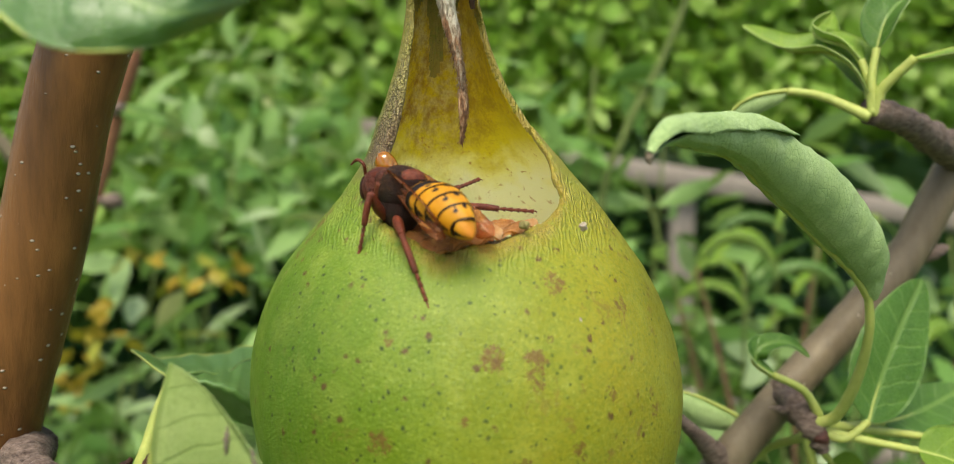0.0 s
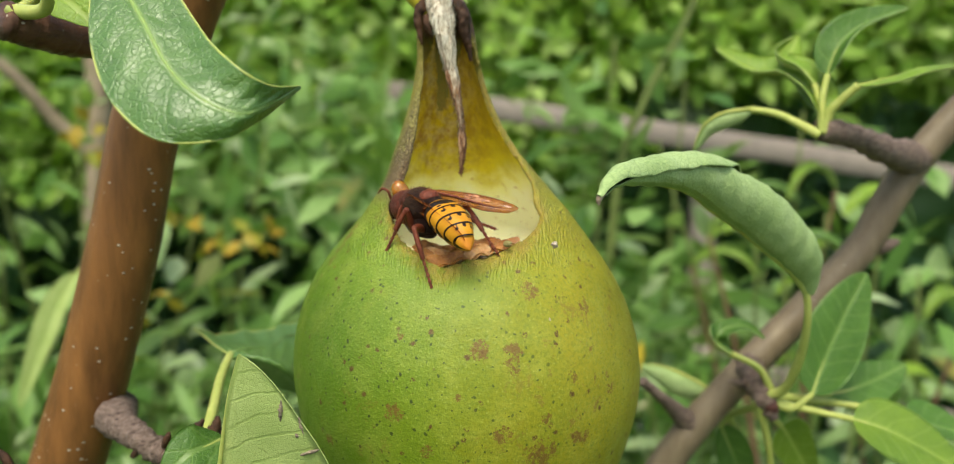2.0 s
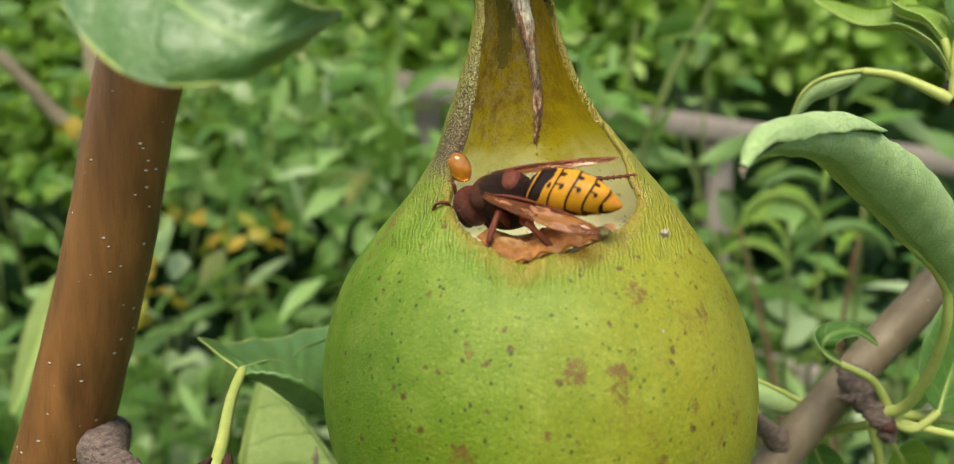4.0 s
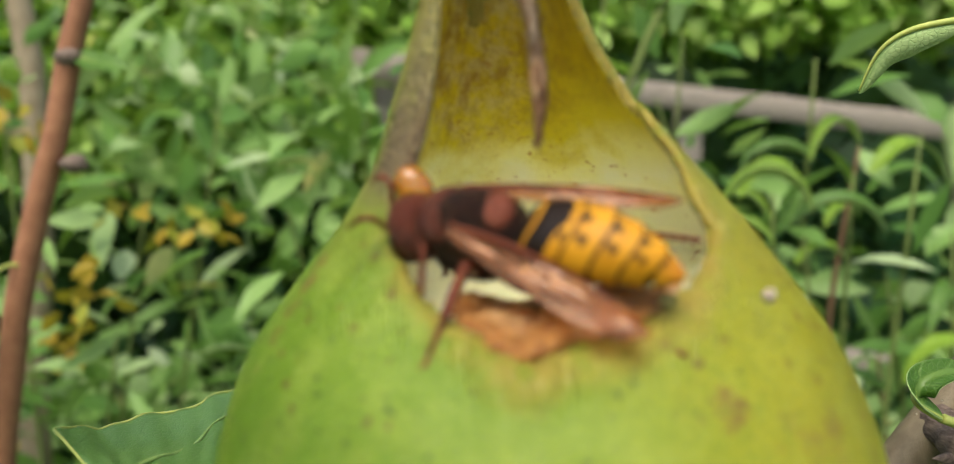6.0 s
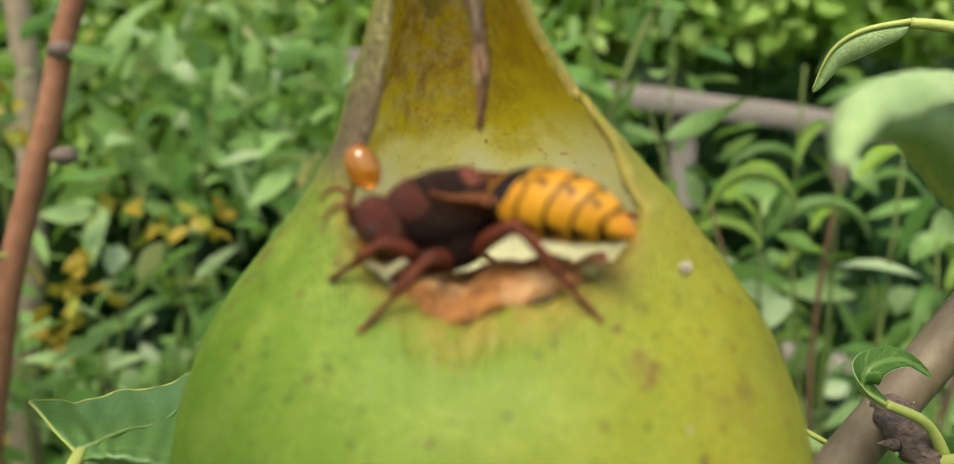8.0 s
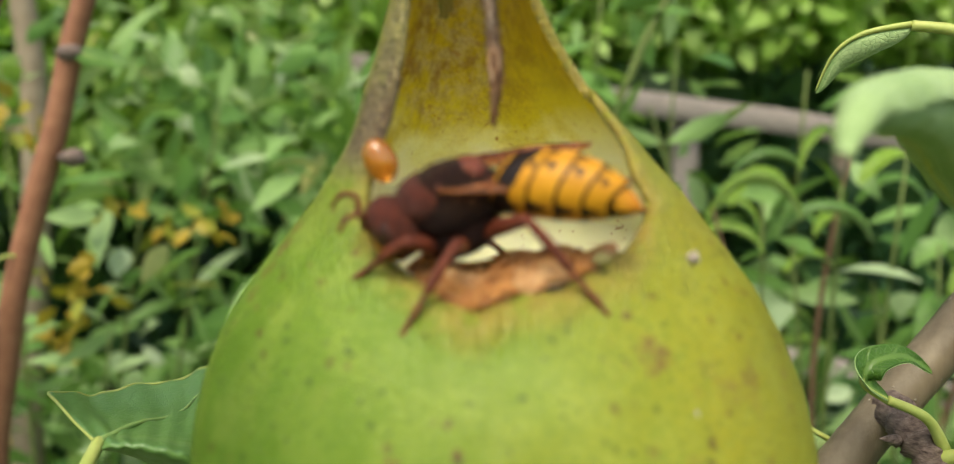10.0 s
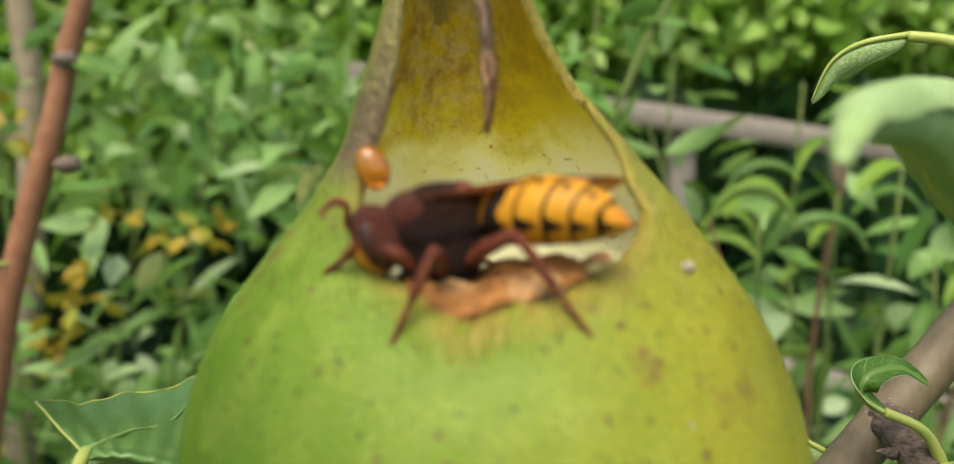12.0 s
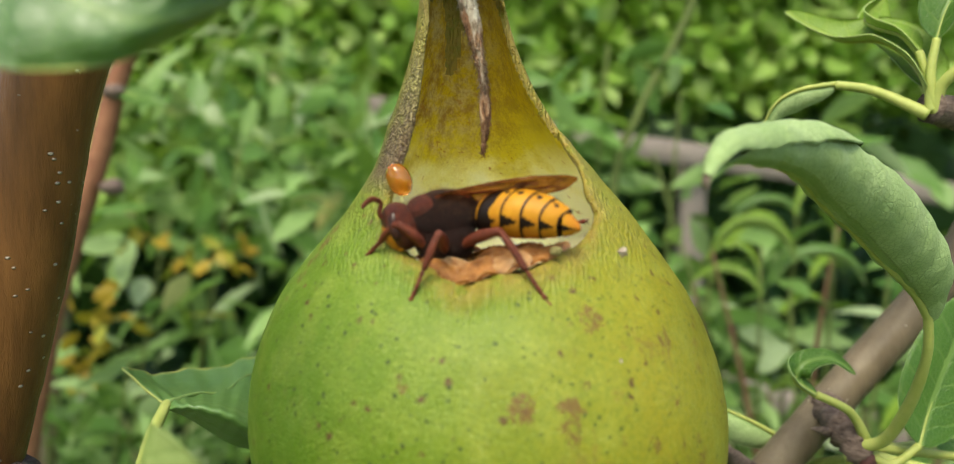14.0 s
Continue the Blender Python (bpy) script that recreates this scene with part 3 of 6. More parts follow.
# ---- ground and far growth ----
def ground():
    m, nt, p = material("grass_ground")
    v = coords(nt)
    base = ramp(nt, noise_of(nt, v, 14, 8, 0.7), [(0.3, (0.045, 0.085, 0.018)), (0.55, (0.085, 0.150, 0.028)), (0.75, (0.13, 0.12, 0.06))])
    colour(nt, p, base)
    p.inputs["Roughness"].default_value = 0.9
    bump(nt, p, noise_of(nt, v, 90, 6, 0.7), 1.0, 0.02)
    n = 90
    g = np.concatenate([-np.geomspace(400, 0.4, n // 2), np.geomspace(0.4, 400, n // 2)])
    x, y = np.meshgrid(g, g, indexing="ij")
    z = 0.02 * np.sin(3.1 * x + 1) * np.cos(2.3 * y) + 0.012 * np.sin(9 * x) * np.sin(8 * y)
    z = np.where(np.hypot(x, y) > 12, 0.0, z)
    verts = np.stack([x, y, z], -1).reshape(-1, 3)
    k = n // 2 * 2
    faces = [(i * k + j, (i + 1) * k + j, (i + 1) * k + j + 1, i * k + j + 1) for i in range(k - 1) for j in range(k - 1)]
    ob = new("ground", mesh_of("ground", verts, faces, m))
    tagged(ob, "rough green grass and soil of an orchard", "ground", kind="structure")


ground()


def leaf_cloud(places, headings, lengths, widths, rng, droop=0.6):
    """Verts and faces of many small folded, drooping leaves, each an island of its own."""
    k = len(places)
    s = np.array([0, 0.28, 0.55, 0.8, 1.0])
    w = np.array([0.05, 0.75, 1.0, 0.62, 0.03])
    head = unit(headings)
    up = unit(np.tile([0, 0, 1.0], (k, 1)) + rng.normal(scale=0.55, size=(k, 3)))
    side = unit(np.cross(head, up))
    up = np.cross(side, head)
    bend = rng.uniform(0.1, droop, k)
    twist = rng.normal(scale=0.5, size=k)
    lift = rng.uniform(0.05, 0.5, k)
    rows = []
    for q, ww in zip(s, w):
        along = lengths * q
        drop = -lengths * bend * q ** 2 * 0.55
        mid = places + head * along[:, None] + up * drop[:, None]
        ct, st = np.cos(twist * q)[:, None], np.sin(twist * q)[:, None]
        sd = side * ct + up * st
        un = up * ct - side * st
        off = (widths * ww)[:, None]
        rows += [mid - sd * off + un * off * lift[:, None], mid, mid + sd * off + un * off * lift[:, None]]
    verts = np.stack(rows, 1).reshape(-1, 3)
    one = []
    for i in range(4):
        a = 3 * i
        one += [(a, a + 1, a + 4, a + 3), (a + 1, a + 2, a + 5, a + 4)]
    faces = (np.arange(k)[:, None, None] * 15 + np.array(one)[None]).reshape(-1, 4)
    return verts, faces


def cloud_mesh(name, verts, faces, mat):
    me = bpy.data.meshes.new(name)
    me.vertices.add(len(verts))
    me.vertices.foreach_set("co", np.asarray(verts, dtype=np.float32).ravel())
    me.loops.add(len(faces) * 4)
    me.loops.foreach_set("vertex_index", np.asarray(faces, dtype=np.int32).ravel())
    me.polygons.add(len(faces))
    me.polygons.foreach_set("loop_start", np.arange(len(faces), dtype=np.int32) * 4)
    me.polygons.foreach_set("use_smooth", np.ones(len(faces), dtype=bool))
    me.materials.append(mat)
    me.update(calc_edges=True)
    me.validate()
    return me


STEM_GREEN = plain("stem_green", (0.15, 0.19, 0.05), (0.08, 0.11, 0.03), 80, 0.7, 0.3)
GREENS = foliage("foliage_mid", [(0.0, (0.070, 0.165, 0.035)), (0.35, (0.180, 0.335, 0.075)), (0.72, (0.33, 0.49, 0.17)), (0.94, (0.50, 0.62, 0.34)), (0.975, (0.55, 0.66, 0.40)), (1.0, (0.60, 0.42, 0.03))], 0.40)
# hedge green taken near black: shade of the gaps is put into its colour
DARKS = foliage("foliage_dark_gaps", [(0.0, (0.008, 0.032, 0.013)), (0.5, (0.026, 0.080, 0.030)), (1.0, (0.09, 0.20, 0.070))], 0.45, 0.2)
MEADOW = foliage("foliage_meadow", [(0.0, (0.22, 0.40, 0.06)), (0.5, (0.36, 0.56, 0.10)), (1.0, (0.55, 0.70, 0.26))], 0.6, 0.45)
YELLOWS = foliage("foliage_yellow", [(0.0, (0.34, 0.23, 0.03)), (0.6, (0.44, 0.30, 0.03)), (1.0, (0.30, 0.34, 0.05))], 0.5)


def shrub(label, foot, tips, leaves, length, width, mat, seed, spread=0.07, name="shrub", stem_mat=None, droop=0.7):
    """A loose shrub: stems that rise from its foot to the tips, with leaves in sprays along their upper halves."""
    rng = np.random.default_rng(seed)
    t = thing(name, foot, label, "shrub", "shrubs behind the pear")
    places, heads = [], []
    per = max(1, leaves // len(tips))
    for tip in tips:
        f, e = np.zeros(3), np.array(tip) - np.array(foot)
        mid = f * 0.5 + e * 0.5 + rng.normal(scale=0.05, size=3) + np.array([0, 0, 0.06])
        curve = [f, f * 0.75 + mid * 0.25 + rng.normal(scale=0.02, size=3), mid, e]
        v, fc = tube(curve, [0.007, 0.005, 0.0032, 0.0012], n=18, around=6, rough=0.03, seed=seed)
        part("stem", mesh_of("stem", v, fc, stem_mat or STEM_GREEN), t)
        c = spline(curve, 60)
        i = rng.integers(22, 60, per)
        out = unit(rng.normal(size=(per, 3)) * np.array([1, 0.9, 0.55]))
        places.append(c[i] + out * (rng.random(per) ** 0.7 * spread)[:, None])
        heads.append(out + np.array([0, 0, -0.35]) + 0.3 * unit(e))
    places, heads = np.concatenate(places), np.concatenate(heads)
    k = len(places)
    v, fc = leaf_cloud(places, heads, length * rng.uniform(0.6, 1.25, k), width * rng.uniform(0.6, 1.2, k), rng, droop)
    part("foliage", cloud_mesh("foliage", v, fc, mat), t)["kind"] = "stuff"
    return t


def far_mass(name, label, category, x0, x1, y0, y1, z0, z1, count, length, width, mat, seed, lumps=0.5, core=False):
    """Dense growth in the distance, too thick to count, with lumps and gaps."""
    rng = np.random.default_rng(seed)
    k = count * 2
    p = np.stack([rng.uniform(x0, x1, k), rng.uniform(y0, y1, k), rng.uniform(z0, z1, k)], 1)
    lump = np.sin(7.1 * p[:, 0] + 1.3 * seed) + np.sin(9.7 * p[:, 2] + 4.1 * p[:, 0] + seed) + np.sin(5.3 * p[:, 1] + 3.3 * p[:, 2])
    p = p[lump > np.quantile(lump, lumps)]
    heads = rng.normal(size=(len(p), 3)) + np.array([0, -0.4, -0.3])
    v, fc = leaf_cloud(p, heads, length * rng.uniform(0.6, 1.3, len(p)), width * rng.uniform(0.6, 1.2, len(p)), rng)
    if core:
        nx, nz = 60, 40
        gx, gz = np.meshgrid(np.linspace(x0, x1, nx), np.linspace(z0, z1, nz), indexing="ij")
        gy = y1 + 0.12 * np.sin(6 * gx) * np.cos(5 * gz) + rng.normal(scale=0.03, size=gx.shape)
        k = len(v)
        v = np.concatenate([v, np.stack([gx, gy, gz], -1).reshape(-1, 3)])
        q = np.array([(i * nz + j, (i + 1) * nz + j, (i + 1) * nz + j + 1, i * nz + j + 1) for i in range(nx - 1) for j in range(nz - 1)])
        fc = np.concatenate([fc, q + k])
    ob = new(name, cloud_mesh(name, v, fc, mat))
    return tagged(ob, label, category, kind="stuff")


# leaves and backing sheet share the gap-dark green, shade painted in
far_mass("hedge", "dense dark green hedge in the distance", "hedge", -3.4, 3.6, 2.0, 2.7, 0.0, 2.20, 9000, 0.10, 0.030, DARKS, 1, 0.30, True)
far_mass("meadow_growth", "bright green tall growth far behind", "tall growth", -2.0, 0.22, 1.6, 1.95, 1.15, 2.05, 15000, 0.065, 0.020, MEADOW, 2, 0.05, True)
far_mass("meadow_growth", "bright green tall growth far behind", "tall growth", 0.22, 1.15, 1.6, 1.95, 1.42, 2.05, 5000, 0.065, 0.020, MEADOW, 7, 0.05, True)
far_mass("thicket", "tangled light green thicket behind the fruit", "thicket", -1.7, 0.35, 0.95, 1.5, 0.1, 1.55, 4200, 0.080, 0.014, GREENS, 3, 0.55)
far_mass("low_growth", "mixed green low growth under the fence", "undergrowth", 0.2, 1.7, 0.95, 1.5, 0.1, 1.12, 1500, 0.07, 0.016, GREENS, 5, 0.5)

shrub("loose willow-leaved shrub with pale green leaves", (-0.55, 0.85, 0.0), [(-0.62, 0.75, 1.45), (-0.45, 0.70, 1.35), (-0.36, 0.80, 1.22), (-0.25, 0.72, 1.30), (-0.52, 0.66, 1.18), (-0.33, 0.62, 1.10), (-0.70, 0.8, 1.25)], 680, 0.062, 0.0105, GREENS, 11, 0.10)
shrub("loose willow-leaved shrub with pale green leaves", (-0.05, 0.9, 0.0), [(-0.12, 0.74, 1.36), (0.02, 0.80, 1.28), (-0.18, 0.68, 1.20), (0.06, 0.72, 1.12), (0.12, 0.85, 1.33)], 420, 0.062, 0.0095, GREENS, 12, 0.10)
shrub("shrub with narrow green leaves beside the fence", (0.25, 0.8, 0.0), [(0.17, 0.66, 1.30), (0.22, 0.62, 1.20), (0.30, 0.70, 1.16), (0.36, 0.66, 1.08), (0.15, 0.60, 1.08)], 520, 0.058, 0.011, GREENS, 13, 0.085)
shrub("leafy green shrub below the fence rail", (0.6, 0.75, 0.0), [(0.46, 0.62, 1.24), (0.40, 0.58, 1.14), (0.52, 0.66, 1.10), (0.62, 0.7, 1.2), (0.44, 0.6, 1.02)], 420, 0.060, 0.013, GREENS, 14, 0.07)

shrub("thin willow-leaved shrub in front of the fence", (0.08, 0.75, 0.0), [(0.04, 0.66, 1.36), (0.12, 0.64, 1.40), (0.20, 0.68, 1.36), (0.30, 0.62, 1.33), (-0.06, 0.70, 1.42)], 420, 0.060, 0.010, GREENS, 15, 0.08)

shrub("shrub with broad drooping pale leaves", (0.42, 0.60, 0.0), [(0.2791, 0.5000, 1.2422), (0.2536, 0.5200, 1.1926), (0.3276, 0.5000, 1.2690), (0.2393, 0.5500, 1.2225), (0.3077, 0.5000, 1.1672), (0.3694, 0.5200, 1.1913)], 60, 0.055, 0.0105, GREENS, 16, 0.035, droop=1.5)



def arching_shrub(foot, tops, seed):
    """A shrub whose long folded leaves arch over and hang at their tips; each leaf is a part."""
    rng = np.random.default_rng(seed)
    t = thing("shrub", foot, "shrub with long arching folded green leaves below the fence rail", "shrub", "shrubs behind the pear")
    f = np.array(foot)
    for k, at in enumerate(tops):
        at = np.array(at) - f
        way = -1 if rng.random() < 0.35 else 1
        ln, drop = rng.uniform(0.040, 0.068), rng.uniform(0.5, 1.0)
        d = unit(np.array([way * rng.uniform(0.6, 1.0), rng.uniform(-0.6, 0.1), 0]))
        rib = [at + d * ln * x + np.array([0, 0, ln * drop * z]) for x, z in ((-0.5, -0.30), (-0.22, 0.02), (0.08, 0.08), (0.34, -0.12), (0.50, -0.46))]
        up = [(0.0, -0.35, 1.0)] * 2 + [tuple(d * 0.3 + np.array([0, -0.3, 1.0])), tuple(d * 0.9 + np.array([0, -0.3, 0.6])), tuple(d + np.array([0, -0.3, 0.2]))]
        mats = ((LEAF_MID, LEAF_PALE), (LEAF_YOUNG, LEAF_UNDER), (LEAF_GREEN, LEAF_UNDER))[k % 3]
        me, c, _ = leaf_mesh("leaf", rib, up, rng.uniform(0.008, 0.012), mats, fold=rng.uniform(0.2, 0.7), roll=rng.uniform(-0.3, 0.4), wave=0.08, seed=seed + k, n=22, m=4, serrate=0.01)
        part("leaf", me, t)
        if k % 3 == 0:
            v, fc = tube([np.array([0, 0, 0]), at * 0.5 + np.array([0.03, 0.05, 0.1]), at * 0.85 + np.array([0.01, 0.03, -0.02]), c[0]], [0.006, 0.004, 0.0028, 0.0012], n=20, around=6, rough=0.03, seed=seed + k)
            part("stem", mesh_of("stem", v, fc, BARK_FAR), t)


arching_shrub((0.34, 0.60, 0.0), [(0.212, 0.49, 1.240), (0.239, 0.55, 1.242), (0.266, 0.61, 1.252), (0.274, 0.52, 1.275), (0.311, 0.58, 1.203), (0.265, 0.49, 1.219), (0.211, 0.55, 1.197), (0.235, 0.61, 1.209), (0.371, 0.52, 1.145), (0.384, 0.58, 1.082), (0.353, 0.49, 1.109), (0.265, 0.55, 1.116), (0.305, 0.61, 1.084), (0.332, 0.52, 1.257), (0.364, 0.58, 1.232), (0.379, 0.49, 1.176), (0.282, 0.55, 1.173), (0.237, 0.61, 1.122)], 61)

WEATHERED = plain("weathered_bark", (0.34, 0.27, 0.19), (0.20, 0.15, 0.10), 60, 0.8, 0.5)
far_tree = thing("slender_tree", (-0.62, 0.95, 0.0), "slender pale grey tree with a slanting branch", "tree")
limb("trunk", [(-0.62, 0.95, -0.02), (-0.61, 0.95, 0.8), (-0.5685, 0.9500, 1.1240), (-0.5516, 0.9500, 1.3143), (-0.5544, 0.9500, 1.4473), (-0.5541, 0.9500, 1.6000)], [0.022, 0.020, 0.018, 0.017, 0.015, 0.010], WEATHERED, far_tree, n=40, around=10, rough=0.03, seed=3)
limb("branch", [(-0.5581, 0.9500, 1.2615), (-0.6029, 0.9300, 1.3138), (-0.6439, 0.9000, 1.3776), (-0.6968, 0.8800, 1.4227)], [0.012, 0.010, 0.008, 0.005], WEATHERED, far_tree, n=24, around=8, rough=0.03, seed=4)
bare = thing("bare_twig", (0.10, 0.62, 0.0), "thin dull olive upright twig of a shrub", "twig")
limb("twig", [(0.10, 0.62, -0.02), (0.10, 0.62, 0.7), (0.1215, 0.6200, 1.2237), (0.1455, 0.6200, 1.3335), (0.1778, 0.6200, 1.4003), (0.2037, 0.6200, 1.4689), (0.2237, 0.6200, 1.5476)], [0.008, 0.006, 0.0045, 0.0040, 0.0036, 0.003, 0.002], STEM_GREEN, bare, n=44, around=8, rough=0.03, seed=5)

# small yellow blooms and yellowing leaves among the shrubs
for i, (at, size) in enumerate([((-0.2442, 0.6600, 1.2007), 8), ((-0.3516, 0.6000, 1.1489), 14), ((-0.4186, 0.7000, 1.0668), 12), ((-0.4108, 0.6600, 1.2939), 12), ((-0.3323, 0.6600, 1.2016), 6), ((-0.2954, 0.6600, 1.2012), 5)]):
    rng = np.random.default_rng(40 + i)
    p = np.array(at) + rng.normal(scale=0.010 + 0.0003 * size, size=(size, 3))
    v, fc = leaf_cloud(p - np.array(at), rng.normal(size=(size, 3)), np.full(size, 0.022), np.full(size, 0.007), rng)
    ob = new("yellow_blooms", cloud_mesh("yellow_blooms", v, fc, YELLOWS))
    ob.location = at
    tagged(ob, "cluster of small orange-yellow blooms on a shrub", "flowers", "yellow blooms", "stuff")

# old wooden fence: one visible rail run with its post and a lower rail
WOOD = bark("weathered_wood", (0.33, 0.285, 0.25), (0.18, 0.145, 0.125), 0.35, 0.8, False, 0.12)
fence = thing("wooden_fence", (0.43, 1.52, 0.0), "weathered grey-brown wooden rail fence behind the shrubs", "fence")


def plank(name, p0, p1, w, h, seed):
    p0, p1 = np.array(p0), np.array(p1)
    n = 14
    rng = np.random.default_rng(seed)
    d = unit(p1 - p0)
    u = unit(np.cross(d, [0, 1, 0])) if abs(d[2]) < 0.9 else np.array([1.0, 0, 0])
    k = np.cross(d, u)
    verts = []
    for i in range(n):
        c = p0 + (p1 - p0) * i / (n - 1) + rng.normal(scale=0.0012, size=3)
        for a, b2 in ((-1, -0.8), (-0.85, -1), (0.85, -1), (1, -0.8), (1, 0.8), (0.85, 1), (-0.85, 1), (-1, 0.8)):
            verts.append(c + u * a * w / 2 * (1 + rng.normal() * 0.02) + k * b2 * h / 2)
    faces = [(i * 8 + j, i * 8 + (j + 1) % 8, (i + 1) * 8 + (j + 1) % 8, (i + 1) * 8 + j) for i in range(n - 1) for j in range(8)]
    faces += [tuple(reversed(range(8))), tuple(range((n - 1) * 8, n * 8))]
    part(name, mesh_of(name, np.array(verts) - np.array(fence.location), faces, WOOD), fence)


plank("post", (0.4514, 1.5480, 1.2708), (0.430, 1.548, 0.0), 0.051, 0.051, 1)
plank("rail", (-0.2376, 1.5000, 1.3820), (1.1478, 1.5000, 1.1864), 0.048, 0.038, 2)
plank("rail", (0.2946, 1.3400, 0.8983), (1.0427, 1.3720, 0.6978), 0.048, 0.038, 4)
plank("post", (1.120, 1.520, 1.20), (1.120, 1.520, 0.0), 0.054, 0.054, 5)
plank("post", (-0.16, 1.565, 1.36), (-0.16, 1.565, 0.0), 0.054, 0.054, 6)

# ---- the fruit tree ----
tree = thing("pear_tree", (-0.10, 0.03, 0.0), "young pear tree with smooth brown speckled bark", "tree")
limb("trunk", [(-0.115, 0.03, -0.02), (-0.135, 0.02, 0.6), (-0.125, 0.012, 1.05), (-0.108, 0.012, 1.19), (-0.0925, 0.0120, 1.2382), (-0.0858, 0.0120, 1.2587), (-0.0778, 0.0120, 1.2868), (-0.0714, 0.0120, 1.3138), (-0.0613, 0.0120, 1.3412), (-0.0561, 0.0120, 1.3513), (-0.045, 0.012, 1.375), (-0.03, 0.014, 1.42), (-0.02, 0.02, 1.50)],
     [0.013, 0.0105, 0.0088, 0.0084, 0.0081, 0.0078, 0.0076, 0.0074, 0.0078, 0.0080, 0.0062, 0.005, 0.003], BARK_BROWN, tree, n=110, around=22, rough=0.008, seed=1)
limb("fruit_spur", [(-0.0527, 0.0090, 1.3525), (-0.0458, 0.0050, 1.3491), (-0.0372, 0.0020, 1.3471), (-0.0287, 0.0010, 1.3449), (-0.0240, 0.0010, 1.3440)],
     [0.0046, 0.0040, 0.0038, 0.0040, 0.0040], BARK_SPUR, tree, "ringed brown fruit spur", n=46, around=16, rough=0.07, rings=0.12, seed=2)
limb("spur", [(-0.0838, 0.0160, 1.2462), (-0.0778, 0.0040, 1.2486), (-0.0725, -0.0030, 1.2494), (-0.0675, -0.0080, 1.2497), (-0.0624, -0.0110, 1.2482), (-0.0586, -0.0120, 1.2475)],
     [0.0044, 0.0036, 0.0028, 0.0025, 0.0023, 0.0021], BARK_SPUR, tree, "ringed grey-brown fruiting spur", n=56, around=18, rough=0.08, rings=0.16, seed=3)
limb("spur_tip", [(-0.0598, -0.0120, 1.2475), (-0.0563, -0.0125, 1.2486), (-0.0533, -0.0130, 1.2505), (-0.0507, -0.0135, 1.2520)], [0.0021, 0.0021, 0.0017, 0.0008], BARK_RED, tree, "red-brown spur tip", n=26, around=12, rough=0.06, rings=0.05, seed=13)
for i, (p0, p1, p2) in enumerate((((-0.0559, -0.0135, 1.2497), (-0.0535, -0.0140, 1.2534), (-0.0517, -0.0135, 1.2557)), ((-0.0512, -0.0140, 1.2512), (-0.0493, -0.0140, 1.2540), (-0.0490, -0.0130, 1.2563)), ((-0.0499, -0.0135, 1.2513), (-0.0483, -0.0135, 1.2525), (-0.0475, -0.0130, 1.2541)), ((-0.0598, -0.0135, 1.2499), (-0.0588, -0.0140, 1.2521), (-0.0584, -0.0138, 1.2532)), ((-0.0678, -0.0100, 1.2464), (-0.0669, -0.0105, 1.2472), (-0.0658, -0.0110, 1.2483)))):
    limb("bud", [p0, p1, p2], [0.0010, 0.0013, 0.0003] if i < 3 else [0.0006, 0.0007, 0.0002], CRUST, tree, "dark dry bud scale", n=12, around=9, rough=0.16, seed=9 + i)
limb("spur", [(-0.0716, 0.0060, 1.3320), (-0.0750, -0.0040, 1.3297), (-0.0778, -0.0140, 1.3297), (-0.0815, -0.0210, 1.3308)],
     [0.0042, 0.0039, 0.0037, 0.0034], BARK_RED, tree, "glossy red-brown fruiting spur with a cut end", n=46, around=18, rough=0.035, rings=0.03, seed=4)
limb("dry_twig", [(-0.0867, -0.0200, 1.2476), (-0.0879, -0.0200, 1.2504), (-0.0922, -0.0200, 1.2523)], [0.0009, 0.0008, 0.0004], CRUST, tree, "thin dry red-brown twig", n=12, around=6, seed=5)

branch_tree = thing("pear_branch", (0.02, 0.055, 1.10), "grey-brown pear branch with pale specks", "branch")
limb("limb", [(-0.02, 0.055, 1.10), (0.025, 0.050, 1.175), (0.0528, 0.0490, 1.2208), (0.0604, 0.0500, 1.2315), (0.0697, 0.0520, 1.2417), (0.0800, 0.0550, 1.2520), (0.0960, 0.0610, 1.2663), (0.1103, 0.0660, 1.2805), (0.1185, 0.0680, 1.2946), (0.1285, 0.0700, 1.3089), (0.165, 0.072, 1.350)],
     [0.0060, 0.0052, 0.0046, 0.0045, 0.0044, 0.0045, 0.0046, 0.0047, 0.0047, 0.0046, 0.0042], BARK_GREY, branch_tree, n=90, around=20, rough=0.014, seed=6)
limb("twig", [(0.1240, 0.0680, 1.3049), (0.1086, 0.0540, 1.3078), (0.0953, 0.0430, 1.3114), (0.0846, 0.0366, 1.3132)], [0.0046, 0.0036, 0.0028, 0.0030], BARK_SPUR, branch_tree, "ringed dark brown twig", n=34, around=14, rough=0.09, rings=0.14, seed=7)
limb("twig", [(0.0604, 0.0500, 1.2310), (0.0542, 0.0460, 1.2377), (0.0489, 0.0410, 1.2431), (0.0434, 0.0380, 1.2483)], [0.0036, 0.0022, 0.0014, 0.0012], BARK_SPUR, branch_tree, "short ringed brown twig", n=30, around=12, rough=0.04, rings=0.05, seed=8)
